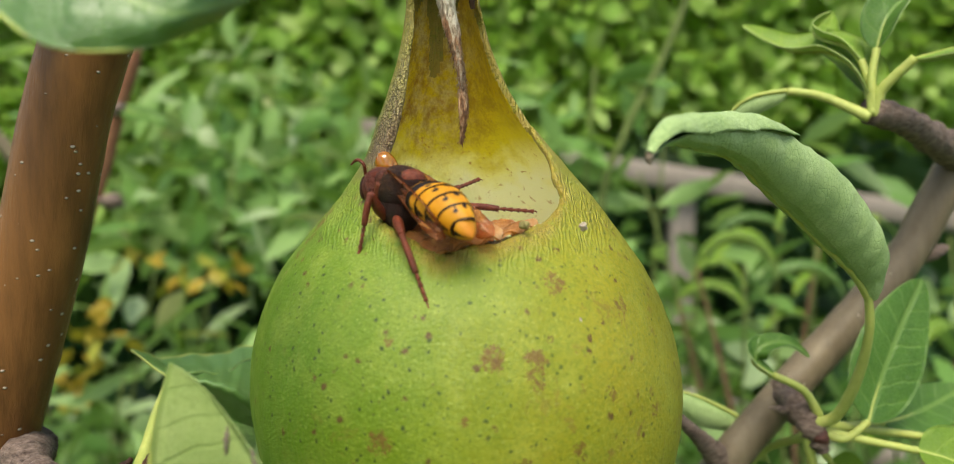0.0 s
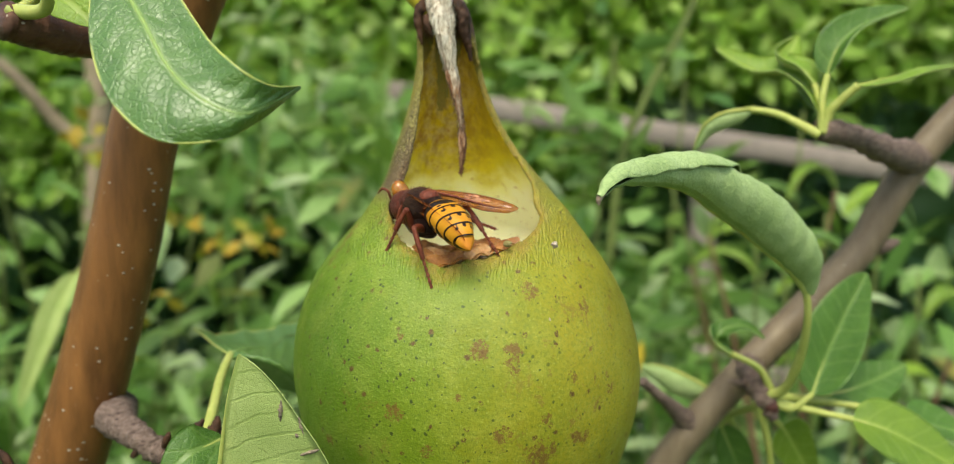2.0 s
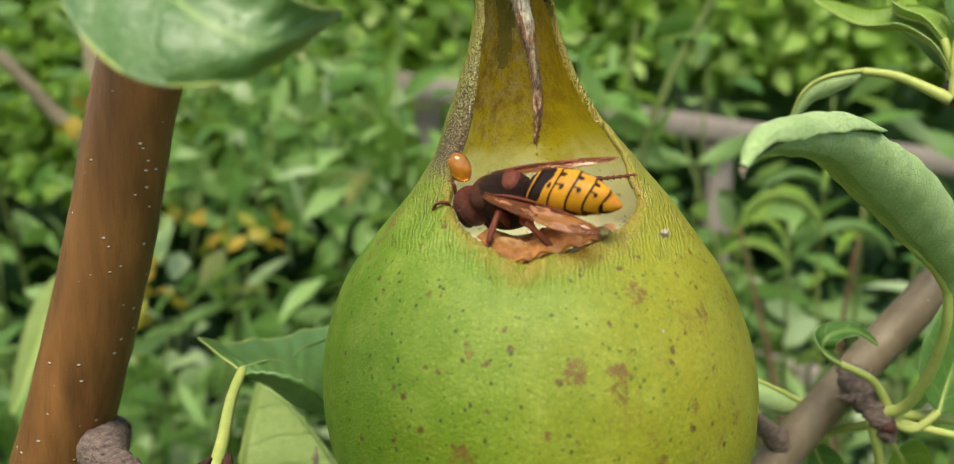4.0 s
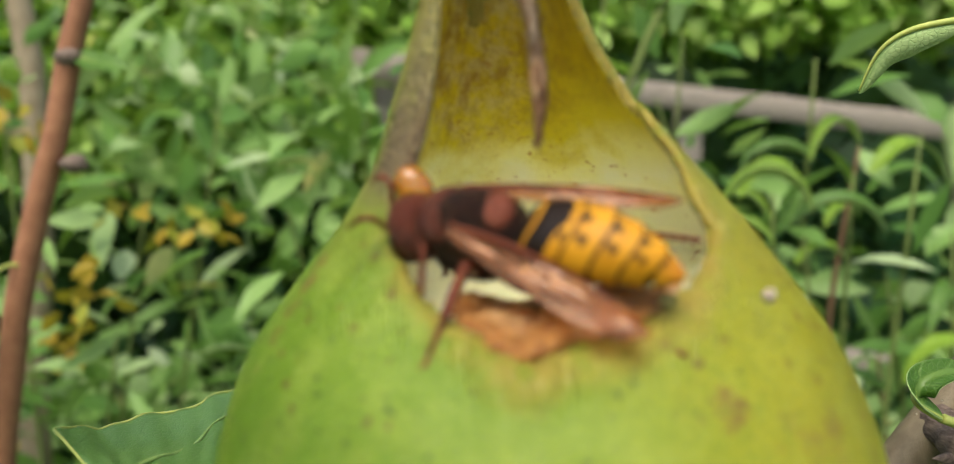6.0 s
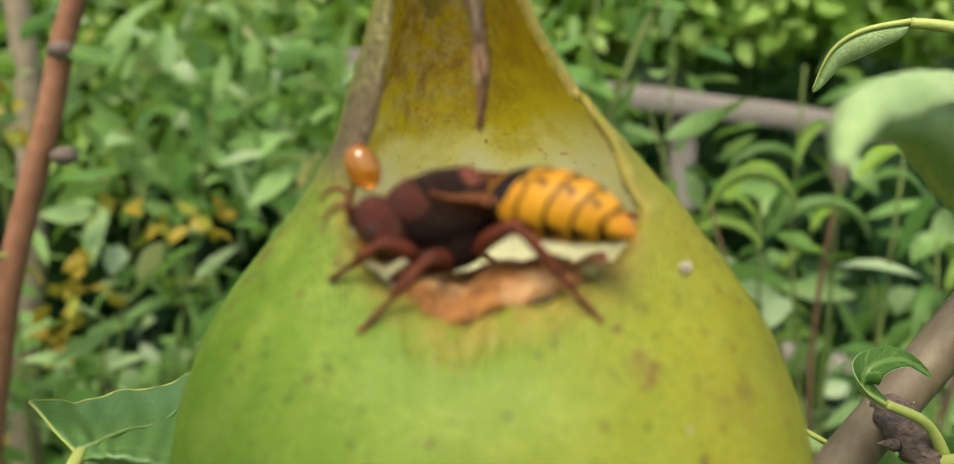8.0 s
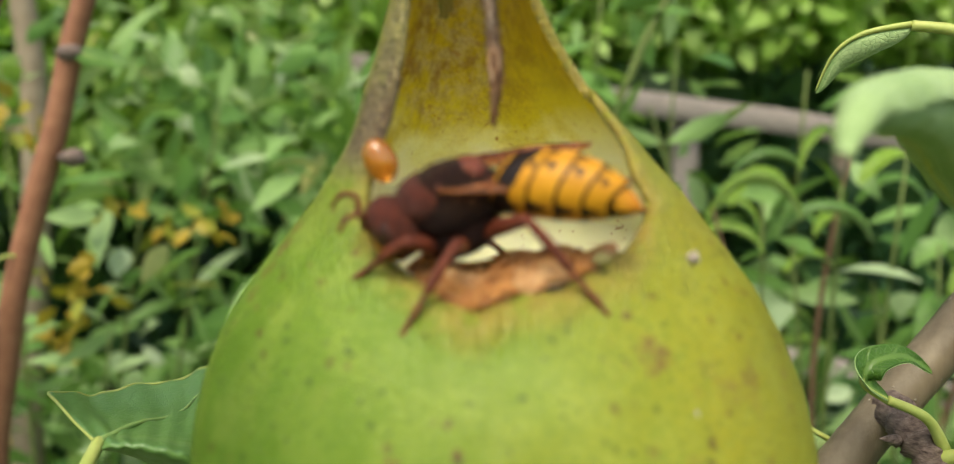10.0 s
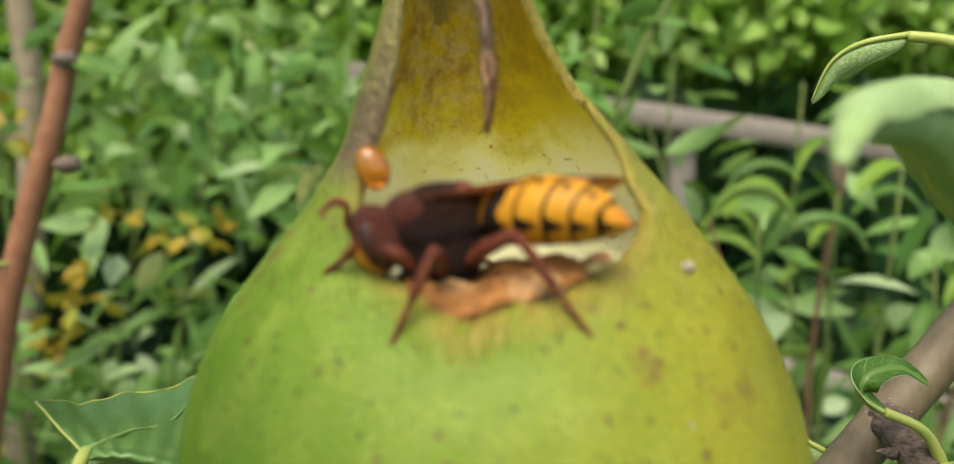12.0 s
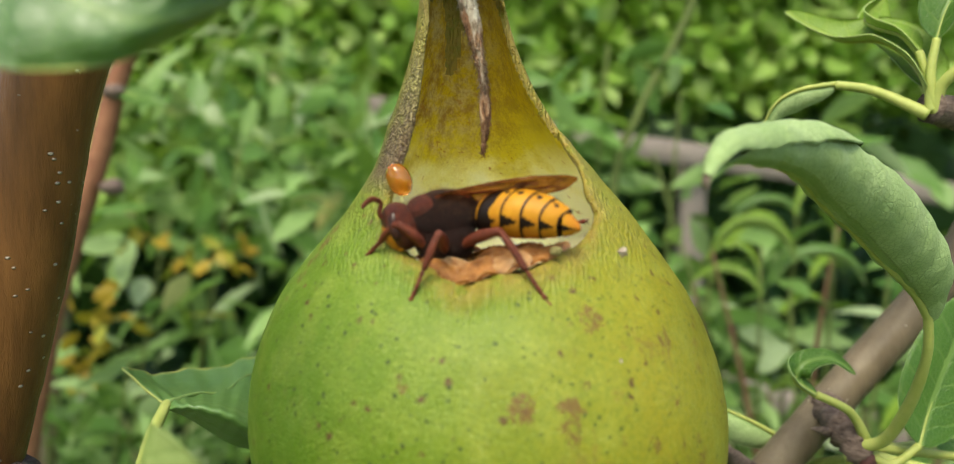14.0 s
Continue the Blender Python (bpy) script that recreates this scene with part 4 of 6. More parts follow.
limb("spur", [(0.0749, 0.0520, 1.2487), (0.0739, 0.0430, 1.2478), (0.0748, 0.0370, 1.2445), (0.0772, 0.0360, 1.2393)], [0.0034, 0.0030, 0.0027, 0.0012], BARK_SPUR, branch_tree, "knobbly fruiting spur", n=26, around=12, rough=0.13, rings=0.14, seed=9)
limb("bud", [(0.1121, 0.0660, 1.2784), (0.1164, 0.0660, 1.2802), (0.1204, 0.0660, 1.2817)], [0.0012, 0.0022, 0.0006], BARK_SPUR, branch_tree, "small brown bud", n=14, around=9, rough=0.08, seed=10)

limb("thorn", [(0.0702, 0.0410, 1.2468), (0.0677, 0.0390, 1.2480), (0.0653, 0.0375, 1.2488)], [0.0012, 0.0007, 0.0001], BARK_SPUR, branch_tree, "small sharp grey thorn", n=10, around=7, rough=0.05, seed=14)
limb("bud", [(0.0745, 0.0365, 1.2451), (0.0760, 0.0355, 1.2430), (0.0775, 0.0355, 1.2407)], [0.0014, 0.0019, 0.0005], plain("bud_scale", (0.14, 0.055, 0.045), (0.05, 0.02, 0.018), 700, 0.4, 0.5), branch_tree, "plum-brown pointed bud", n=16, around=10, rough=0.07, seed=15)

stick = thing("sapling", (-0.30, 0.33, 0.0), "thin reddish-brown sapling stem with small nodes", "sapling")
limb("stick", [(-0.30, 0.33, -0.02), (-0.29, 0.32, 0.6), (-0.262, 0.31, 1.05), (-0.2351, 0.3000, 1.1883), (-0.2167, 0.3000, 1.2525), (-0.2000, 0.3000, 1.2992), (-0.1903, 0.3000, 1.3331), (-0.1816, 0.3000, 1.3579), (-0.1722, 0.3000, 1.3955)], [0.0085, 0.007, 0.0068, 0.0062, 0.0060, 0.0058, 0.0055, 0.005, 0.003],
     plain("red_bark", (0.34, 0.155, 0.085), (0.22, 0.09, 0.05), 120, 0.6, 0.4), stick, n=60, around=10, rough=0.015, seed=11)
for px in ((-0.1893, 0.2970, 1.3312), (-0.1926, 0.2970, 1.2820)):
    blob("node", (0.0062, 0.006, 0.0045), BARK_SPUR, stick, tuple(np.array(px) - np.array(stick.location)), "grey node", 10, 12, 0.1, 4)

# ---- leaves near the fruit ----
TOP = (LEAF_GREEN, LEAF_UNDER)
TEAR = plain("tear", (0.36, 0.30, 0.22), (0.14, 0.10, 0.07), 900, 0.8, 0.8)
leaf("small green leaf on the thin sapling", [(-0.1879, 0.2980, 1.3329), (-0.1791, 0.2950, 1.3291), (-0.1692, 0.2920, 1.3269), (-0.1593, 0.2900, 1.3245)], [(0, -0.7, 0.7)] * 4, 0.0062, (LEAF_GREEN, LEAF_UNDER), fold=0.15, seed=41)
leaf("long pale drooping leaf on the sapling", [(-0.2343, 0.2800, 1.2279), (-0.2458, 0.2780, 1.2099), (-0.2581, 0.2760, 1.1809), (-0.2709, 0.2760, 1.1476)], [(0.2, -0.9, 0.4)] * 4, 0.0085, (LEAF_PALE, LEAF_PALE), [(-0.2210, 0.2980, 1.2330), (-0.2270, 0.2900, 1.2350), (-0.2343, 0.2800, 1.2279)], fold=0.25, wave=0.1, seed=43)
leaf("small green leaf on the fruiting spur", [(-0.0751, -0.0180, 1.3371), (-0.0719, -0.0190, 1.3351), (-0.0688, -0.0200, 1.3330), (-0.0653, -0.0210, 1.3299)], [(0.1, -0.9, 0.4)] * 4, 0.0042, (LEAF_YOUNG, LEAF_PALE), [(-0.0805, -0.018, 1.3325), (-0.0768, -0.0170, 1.3362), (-0.0751, -0.0180, 1.3371)], fold=0.1, seed=42)
GLOSS_UPPER = [(-0.0571, -0.0358, 1.3383), (-0.0472, -0.0395, 1.3374), (-0.0402, -0.0447, 1.3301), (-0.0354, -0.0492, 1.3249), (-0.0311, -0.0529, 1.3216), (-0.0277, -0.0535, 1.3193), (-0.0256, -0.0506, 1.3184), (-0.0236, -0.045, 1.3188)]
GLOSS_RIB = [(-0.0575, -0.036, 1.3381), (-0.0509, -0.041, 1.3332), (-0.0454, -0.0465, 1.3273), (-0.0405, -0.051, 1.3211), (-0.0351, -0.0545, 1.3168), (-0.0296, -0.0545, 1.3146), (-0.0264, -0.051, 1.3159), (-0.0236, -0.045, 1.3186)]
GLOSS_LOWER = [(-0.0577, -0.0362, 1.3378), (-0.0553, -0.042, 1.3321), (-0.0521, -0.0487, 1.3237), (-0.0473, -0.0536, 1.3162), (-0.0402, -0.0567, 1.3112), (-0.0326, -0.0555, 1.311), (-0.028, -0.0513, 1.3136), (-0.0236, -0.045, 1.3184)]


def glossy_leaf():
    """A broad leaf with its two margins and its midrib bent up into a narrow tip."""
    base = np.array(GLOSS_RIB[0])
    t = thing("pear_leaf", tuple(base), "large glossy green pear leaf with a bent tip", "leaf")
    n, m = 70, 33
    upper, rib, lower = (spline([tuple(np.array(p) - base) for p in q], n) for q in (GLOSS_UPPER, GLOSS_RIB, GLOSS_LOWER))
    s, q = np.linspace(0, 1, n)[:, None], np.linspace(-1, 1, m)[None, :]
    swell = np.array([0.15, -0.9, 0.35]) * np.sin(math.pi * s) * 0.0007
    rows = [upper, 0.5 * (upper + rib) - 1.3 * swell, rib, 0.5 * (lower + rib) + swell, lower]
    grid = np.stack([spline([tuple(r[i]) for r in rows], m) for i in range(n)])
    grid[..., 1] += 0.00014 * np.sin(60 * s - 9 * np.abs(q)) * np.sin(math.pi * np.abs(q)) + 0.0002 * np.sin(37 * s + 2) * q ** 4 * np.sin(math.pi * s)
    nor = unit(np.cross(np.gradient(grid, axis=0), np.gradient(grid, axis=1)))
    if nor[n // 2, m // 2][1] > 0:
        nor = -nor
    verts = np.concatenate([(grid + nor * 0.00012).reshape(-1, 3), (grid - nor * 0.00012).reshape(-1, 3)])
    along = np.r_[0, np.cumsum(np.linalg.norm(np.diff(rib, axis=0), axis=1))]
    half = np.linalg.norm(grid - rib[:, None], axis=2) * np.sign(q)
    uv = np.stack([half, np.repeat(along[:, None], m, 1)], -1).reshape(-1, 2)
    faces, index, off = [], [], n * m
    for i in range(n - 1):
        for j in range(m - 1):
            f = (i * m + j, i * m + j + 1, (i + 1) * m + j + 1, (i + 1) * m + j)
            faces += [f, tuple(off + x for x in reversed(f))]
            index += [0, 1]
        for j in (0, m - 1):
            faces.append((i * m + j, (i + 1) * m + j, off + (i + 1) * m + j, off + i * m + j))
            index.append(1)
    part("blade", mesh_of("blade", verts, faces, (LEAF_GLOSS, LEAF_YOUNG), index, True, np.concatenate([uv, uv])), t)
    v, f = tube([tuple(p) for p in rib[:-2:4]], [0.0004, 0.00026, 0.0001], n=50, around=8)
    part("midrib", mesh_of("midrib", v, f, PETIOLE_GREEN), t, "pale green midrib")
    for edge in (upper, lower):
        v, f = tube([tuple(p) for p in edge[1::4]], [0.0001, 0.00016, 0.00016, 0.0001], n=60, around=6, rough=0.08, seed=5)
        part("margin", mesh_of("margin", v, f, PETIOLE), t, "thin yellow-green leaf margin")
    v, f = tube([tuple(np.array(p) - base) for p in ((-0.0805, -0.020, 1.3325), (-0.0724, -0.0240, 1.3323), (-0.0678, -0.0290, 1.3372))] + [(0, 0, 0), tuple(rib[3])], [0.0014, 0.0011, 0.0010, 0.0006], n=24, around=8, rough=0.02, seed=3)
    part("petiole", mesh_of("petiole", v, f, PETIOLE), t, "yellow-green leaf stalk")


glossy_leaf()
torn_leaf = leaf("folded pale green leaf with brown tears, seen from beneath", [(-0.0432, -0.0340, 1.2431), (-0.0411, -0.0360, 1.2529), (-0.0393, -0.0380, 1.2613), (-0.0374, -0.0400, 1.2698), (-0.0352, -0.0410, 1.2773)],
     [(0.0, -1, 0.1), (0, -1, 0.1), (0.0, -1, 0), (0, -1, 0), (0, -1, 0)], 0.0195, (LEAF_PALE, LEAF_PALE), uneven=0.22, fold=[(-2.75, 0.05)] * 3, roll=(0.2, 0.30), wave=0.05, seed=22, widest=(0.30, 0.40), serrate=0.015, rib_width=0.0008)
FAR_MARGIN = [(-0.0692, 0.0285, 1.2625), (-0.0685, 0.0350, 1.2601), (-0.0659, 0.0400, 1.2585), (-0.0619, 0.0455, 1.2575), (-0.0566, 0.0485, 1.2578), (-0.0531, 0.0545, 1.2574), (-0.0450, 0.0580, 1.2580)]
FOLD_LINE = [(-0.0557, 0.015, 1.2598), (-0.0529, 0.0145, 1.2603), (-0.0505, 0.0145, 1.2602), (-0.0471, 0.015, 1.2592), (-0.0444, 0.016, 1.2576), (-0.0423, 0.019, 1.2543), (-0.0401, 0.03, 1.2456)]
NEAR_MARGIN = [(-0.0558, 0.0155, 1.2594), (-0.0548, 0.019, 1.2572), (-0.0536, 0.022, 1.2549), (-0.0509, 0.025, 1.2513), (-0.0483, 0.027, 1.2487), (-0.0453, 0.03, 1.2464), (-0.0418, 0.036, 1.2422)]


def folded_leaf():
    """A broad leaf bent over along a line: the glossy upper face lies behind the bend, the near part hangs and shows its underside."""
    base = np.array(FOLD_LINE[0])
    t = thing("pear_leaf", tuple(base), "broad glossy green pear leaf with a bent-down margin behind the fruit", "leaf")
    n, m = 60, 36
    far, bend, near = (spline([tuple(np.array(p) - base) for p in q], n) for q in (FAR_MARGIN, FOLD_LINE, NEAR_MARGIN))
    s = np.linspace(0, 1, n)[:, None]
    far[:, 2:] += 0.0004 * np.sin(17 * s) + 0.0002 * np.sin(41 * s + 1)
    sag = np.array([0, 0, 1.0]) * np.sin(math.pi * s) * 0.0012
    rows = [far, 0.68 * far + 0.32 * bend - sag, 0.32 * far + 0.68 * bend - 0.4 * sag, bend, 0.5 * (bend + near) - 0.3 * sag, near]
    grid = np.stack([spline([tuple(r[i]) for r in rows], m) for i in range(n)])
    q = np.linspace(0, 1, m)[None, :]
    grid[..., 2] += 0.00016 * np.sin(46 * s + 15 * q) * np.sin(math.pi * q)
    nor = unit(np.cross(np.gradient(grid, axis=0), np.gradient(grid, axis=1)))
    if nor[n // 2, m // 4][2] < 0:
        nor = -nor
    verts = np.concatenate([(grid + nor * 0.00012).reshape(-1, 3), (grid - nor * 0.00012).reshape(-1, 3)])
    along = np.r_[0, np.cumsum(np.linalg.norm(np.diff(bend, axis=0), axis=1))]
    uv = np.stack([np.repeat((0.5 - q) * 0.034, n, 0), np.repeat(along[:, None], m, 1)], -1).reshape(-1, 2)
    faces, index, off = [], [], n * m
    for i in range(n - 1):
        for j in range(m - 1):
            f = (i * m + j, i * m + j + 1, (i + 1) * m + j + 1, (i + 1) * m + j)
            faces += [f, tuple(off + x for x in reversed(f))]
            index += [0, 1]
        for j in (0, m - 1):
            faces.append((i * m + j, (i + 1) * m + j, off + (i + 1) * m + j, off + i * m + j))
            index.append(1)
    # upper face carries the painted sheen, underside the lit-through green
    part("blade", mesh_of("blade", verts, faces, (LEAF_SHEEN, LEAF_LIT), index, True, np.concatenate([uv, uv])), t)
    rim = [tuple(grid[0, j]) for j in range(20, -1, -4)] + [tuple(grid[i, 0]) for i in range(3, n, 4)]
    v, f = tube(rim, [0.00022, 0.00028, 0.00028, 0.0002], n=70, around=6, rough=0.05, seed=8)
    part("margin", mesh_of("margin", v, f, PETIOLE), t, "thin yellow-green leaf margin")
    rib = [tuple(grid[int(i), int(j)] + nor[int(i), int(j)] * 0.0001) for i, j in zip(np.linspace(0, 54, 9), np.linspace(20, 4, 9))]
    v, f = tube(rib, [0.0006, 0.0004, 0.0002], n=50, around=8)
    part("midrib", mesh_of("midrib", v, f, PETIOLE_GREEN), t, "pale green midrib")
    v, f = tube([tuple(np.array(p) - base) for p in ((-0.0532, -0.0100, 1.2497), (-0.0540, -0.0020, 1.2535), (-0.0558, 0.0080, 1.2570))] + [tuple(grid[0, 20]), tuple(grid[2, 19])], [0.0013, 0.0011, 0.0010, 0.0006], n=26, around=8, rough=0.02, seed=3)
    part("petiole", mesh_of("petiole", v, f, PETIOLE), t, "yellow-green leaf stalk")


folded_leaf()
leaf("small rounded green leaf", [(-0.0454, -0.0200, 1.2547), (-0.0471, -0.0240, 1.2548), (-0.0499, -0.0270, 1.2540), (-0.0534, -0.0300, 1.2499)], [(0, -0.9, 0.5)] * 4, 0.0052, TOP, fold=0.1, wave=0.04, seed=24, widest=0.5)
ROLL_SPINE = [(0.0772, 0.0185, 1.2760), (0.0742, 0.0160, 1.2840), (0.0677, 0.0120, 1.2904), (0.0594, 0.0060, 1.2967), (0.0517, 0.0000, 1.3007), (0.0442, -0.0070, 1.3042), (0.0373, -0.0140, 1.3054), (0.0310, -0.0210, 1.3055), (0.0250, -0.0290, 1.3049), (0.0216, -0.0337, 1.3020)]
ROLL_RADIUS = [0.0010, 0.0043, 0.0055, 0.0058, 0.0053, 0.0042, 0.0032, 0.0025, 0.0016, 0.0004]


def rolled_leaf():
    """A leaf rolled up lengthwise: a spiral sheet about its spine, one edge lying over the top as a flap, open towards the tip."""
    base = np.array(ROLL_SPINE[0])
    t = thing("pear_leaf", tuple(base), "rolled pear leaf with its pale veined underside outward", "leaf")
    n, m = 90, 64
    c = spline([tuple(np.array(p) - base) for p in ROLL_SPINE], n)
    r = spline(ROLL_RADIUS, n)[:, 0]
    s = np.linspace(0, 1, n)
    tan = unit(np.gradient(c, axis=0))
    front = np.array([0, -1.0, 0]) + tan * tan[:, 1:2]
    front = unit(front)
    top = np.cross(tan, front)
    ripple_s = np.sin(41 * s) + 0.6 * np.sin(97 * s + 1) + 0.4 * np.sin(173 * s + 2)
    outer_edge = np.interp(s, [0, 0.38, 0.46, 0.56, 0.75, 0.92, 1], [-60, -35, 8, 58, 92, 112, 115]) + 2.2 * ripple_s * np.clip((s - 0.4) * 8, 0, 1)
    inner_edge = np.interp(s, [0, 0.66, 0.76, 0.86, 0.94, 1], [-335, -332, -300, -240, -190, -140]) + 3 * np.sin(57 * s)
    q = np.linspace(0, 1, m)
    ang = np.radians(outer_edge[:, None] * (1 - q) + inner_edge[:, None] * q)
    lift = np.clip((s - 0.44) * 9, 0, 1)[:, None]
    rad = r[:, None] * (1.0 + 0.20 * lift * np.clip(1 - q * 5, 0, 1) - 0.07 * np.clip((q - 0.35) / 0.65, 0, 1))
    rng = np.random.default_rng(25)
    puff = sum(np.sin(w[0] * s[:, None] + w[1] * ang + w[2]) for w in rng.uniform([20, 1, 0], [75, 4, 6], (6, 3)))
    rad = rad * (1 + 0.010 * puff) + 0.00010 * np.cos(2 * math.pi * (s[:, None] * 15 + 0.10 * ang))
    grid = c[:, None] + rad[..., None] * (np.cos(ang)[..., None] * top[:, None] + np.sin(ang)[..., None] * front[:, None])
    length = np.r_[0, np.cumsum(np.linalg.norm(np.diff(c, axis=0), axis=1))]
    uv = np.stack([(ang + math.radians(205)) * r[:, None], np.repeat(length[:, None], m, 1)], -1).reshape(-1, 2)
    nor = unit(np.cross(np.gradient(grid, axis=0), np.gradient(grid, axis=1)))
    if (nor[n // 2, m // 2] @ (grid[n // 2, m // 2] - c[n // 2])) < 0:
        nor = -nor
    verts = np.concatenate([(grid + nor * 0.00012).reshape(-1, 3), (grid - nor * 0.00012).reshape(-1, 3)])
    faces, index, off = [], [], n * m
    for i in range(n - 1):
        for j in range(m - 1):
            f = (i * m + j, i * m + j + 1, (i + 1) * m + j + 1, (i + 1) * m + j)
            faces += [f, tuple(off + x for x in reversed(f))]
            index += [0, 1]
        for j in (0, m - 1):
            faces.append((i * m + j, (i + 1) * m + j, off + (i + 1) * m + j, off + i * m + j))
            index.append(0)
    part("blade", mesh_of("blade", verts, faces, (LEAF_UNDER, LEAF_GREEN), index, True, np.concatenate([uv, uv])), t)
    a = np.radians(np.interp(s, [0, 0.3, 0.7], [-206, -186, -178]))[:, None]
    line = c + (r[:, None] * 0.97) * (np.cos(a) * top + np.sin(a) * front)
    v, f = tube(line[: int(0.7 * n)], [0.0008, 0.0006, 0.0004, 0.0002], n=50, around=8)
    part("midrib", mesh_of("midrib", v, f, PETIOLE), t, "yellow-green midrib along the roll")
    v, f = tube([tuple(np.array(p) - base) for p in ((0.0744, 0.0370, 1.2453), (0.0781, 0.0330, 1.2483), (0.0787, 0.0260, 1.2582), (0.0776, 0.0200, 1.2686))] + [tuple(line[1]), tuple(line[5])], [0.0014, 0.0012, 0.0011, 0.0009, 0.0008, 0.0006], n=36, around=10, rough=0.02, seed=3)
    part("petiole", mesh_of("petiole", v, f, PETIOLE), t, "yellow-green leaf stalk")
    v, f = tube([tuple(c[-4]), tuple(c[-1] + np.array([0, 0, -0.0004])), tuple(c[-1] + np.array([0.0001, -0.0002, -0.0013]))], [0.0006, 0.0005, 0.0001], n=14, around=8, rough=0.15, seed=6)
    part("dry_tip", mesh_of("dry_tip", v, f, TEAR), t, "dry brown leaf tip")


rolled_leaf()
leaf("flat green pear leaf with a pale midrib", [(0.0856, 0.0340, 1.2468), (0.0888, 0.0370, 1.2535), (0.0950, 0.0410, 1.2652), (0.1021, 0.0453, 1.2762)], [(0.15, -1, 0.25)] * 4, 0.0092, TOP, [(0.0760, 0.0370, 1.2445), (0.0803, 0.0340, 1.2429), (0.0856, 0.0340, 1.2468)], fold=0.15, roll=-0.2, wave=0.05, seed=26, widest=0.50)
leaf("green pear leaf on a long stalk", [(0.0953, 0.0460, 1.2428), (0.1018, 0.0480, 1.2436), (0.1108, 0.0520, 1.2455), (0.1193, 0.0550, 1.2488)], [(0, -0.75, 0.65)] * 4, 0.0072, TOP, [(0.0760, 0.0370, 1.2445), (0.0857, 0.0420, 1.2434), (0.0953, 0.0460, 1.2428)], fold=0.15, wave=0.06, seed=27)
leaf("bright green pear leaf hanging by its stalk", [(0.0943, 0.0300, 1.2419), (0.1008, 0.0280, 1.2404), (0.1097, 0.0250, 1.2364), (0.1199, 0.0220, 1.2304)], [(0.15, -0.6, 0.8)] * 4, 0.0098, (LEAF_MID, LEAF_YOUNG), [(0.0760, 0.0370, 1.2440), (0.0852, 0.0330, 1.2429), (0.0943, 0.0300, 1.2419)], fold=0.25, roll=-0.2, wave=0.08, seed=28)
leaf("green pear leaf on a yellow-green stalk", [(0.1124, 0.0400, 1.2387), (0.1195, 0.0400, 1.2368), (0.1306, 0.0400, 1.2338)], [(0.1, -0.4, 0.9)] * 3, 0.0080, TOP, [(0.0762, 0.0370, 1.2453), (0.0927, 0.0400, 1.2426), (0.1053, 0.0400, 1.2408), (0.1124, 0.0400, 1.2387)], fold=0.3, wave=0.06, seed=29)
leaf("small green leaf under the cluster", [(0.0804, 0.0400, 1.2361), (0.0841, 0.0420, 1.2313), (0.0931, 0.0460, 1.2169)], [(-0.2, -0.9, 0.4)] * 3, 0.0062, (LEAF_MID, LEAF_UNDER), [(0.0761, 0.0370, 1.2429), (0.0776, 0.0380, 1.2393), (0.0804, 0.0400, 1.2361)], fold=0.12, wave=0.06, seed=30)
leaf("small curled dark green leaf", [(0.0655, 0.0360, 1.2563), (0.0617, 0.0370, 1.2591), (0.0634, 0.0380, 1.2620), (0.0692, 0.0390, 1.2628), (0.0750, 0.0400, 1.2594)], [(0.7, -0.5, 0.3), (0.6, -0.5, 0.6), (0.1, -0.6, 0.8), (-0.1, -0.6, 0.8), (-0.3, -0.6, 0.7)], 0.0030, TOP, [(0.0767, 0.0370, 1.2461), (0.0724, 0.0360, 1.2528), (0.0655, 0.0360, 1.2563)], fold=0.2, roll=0.4, seed=31)
leaf("pale rolled leaf behind the fruit", [(0.0668, 0.0550, 1.2397), (0.0602, 0.0560, 1.2433), (0.0530, 0.0580, 1.2459), (0.0474, 0.0600, 1.2458)], [(0, 0.3, -0.9)] * 4, 0.0075, (LEAF_GREEN, LEAF_UNDER), fold=0.5, roll=1.6, seed=32)
leaf("thin stalked green leaf", [(0.0706, 0.0600, 1.2282), (0.0755, 0.0600, 1.2173), (0.0800, 0.0600, 1.2044)], [(0, -0.8, 0.5)] * 3, 0.006, TOP, [(0.0757, 0.0400, 1.2418), (0.0730, 0.0550, 1.2337), (0.0706, 0.0600, 1.2282)], fold=0.2, seed=33)
leaf("green leaf low on a long hanging stalk", [(0.0802, 0.0440, 1.2188), (0.0821, 0.0460, 1.2136), (0.0854, 0.0500, 1.2047)], [(0, -0.8, 0.5)] * 3, 0.006, (LEAF_MID, LEAF_UNDER), [(0.0732, 0.0370, 1.2437), (0.0755, 0.0380, 1.2369), (0.0784, 0.0410, 1.2276), (0.0802, 0.0440, 1.2188)], 0.0010, fold=0.2, seed=44)
leaf("green leaf low on a thin pale stalk", [(0.0855, 0.0750, 1.2039), (0.0869, 0.0760, 1.1995), (0.0892, 0.0780, 1.1906)], [(0, -0.8, 0.5)] * 3, 0.007, (LEAF_MID, LEAF_UNDER), [(0.0692, 0.0550, 1.2357), (0.0756, 0.0650, 1.2268), (0.0817, 0.0720, 1.2148), (0.0855, 0.0750, 1.2039)], 0.0010, fold=0.2, seed=45)
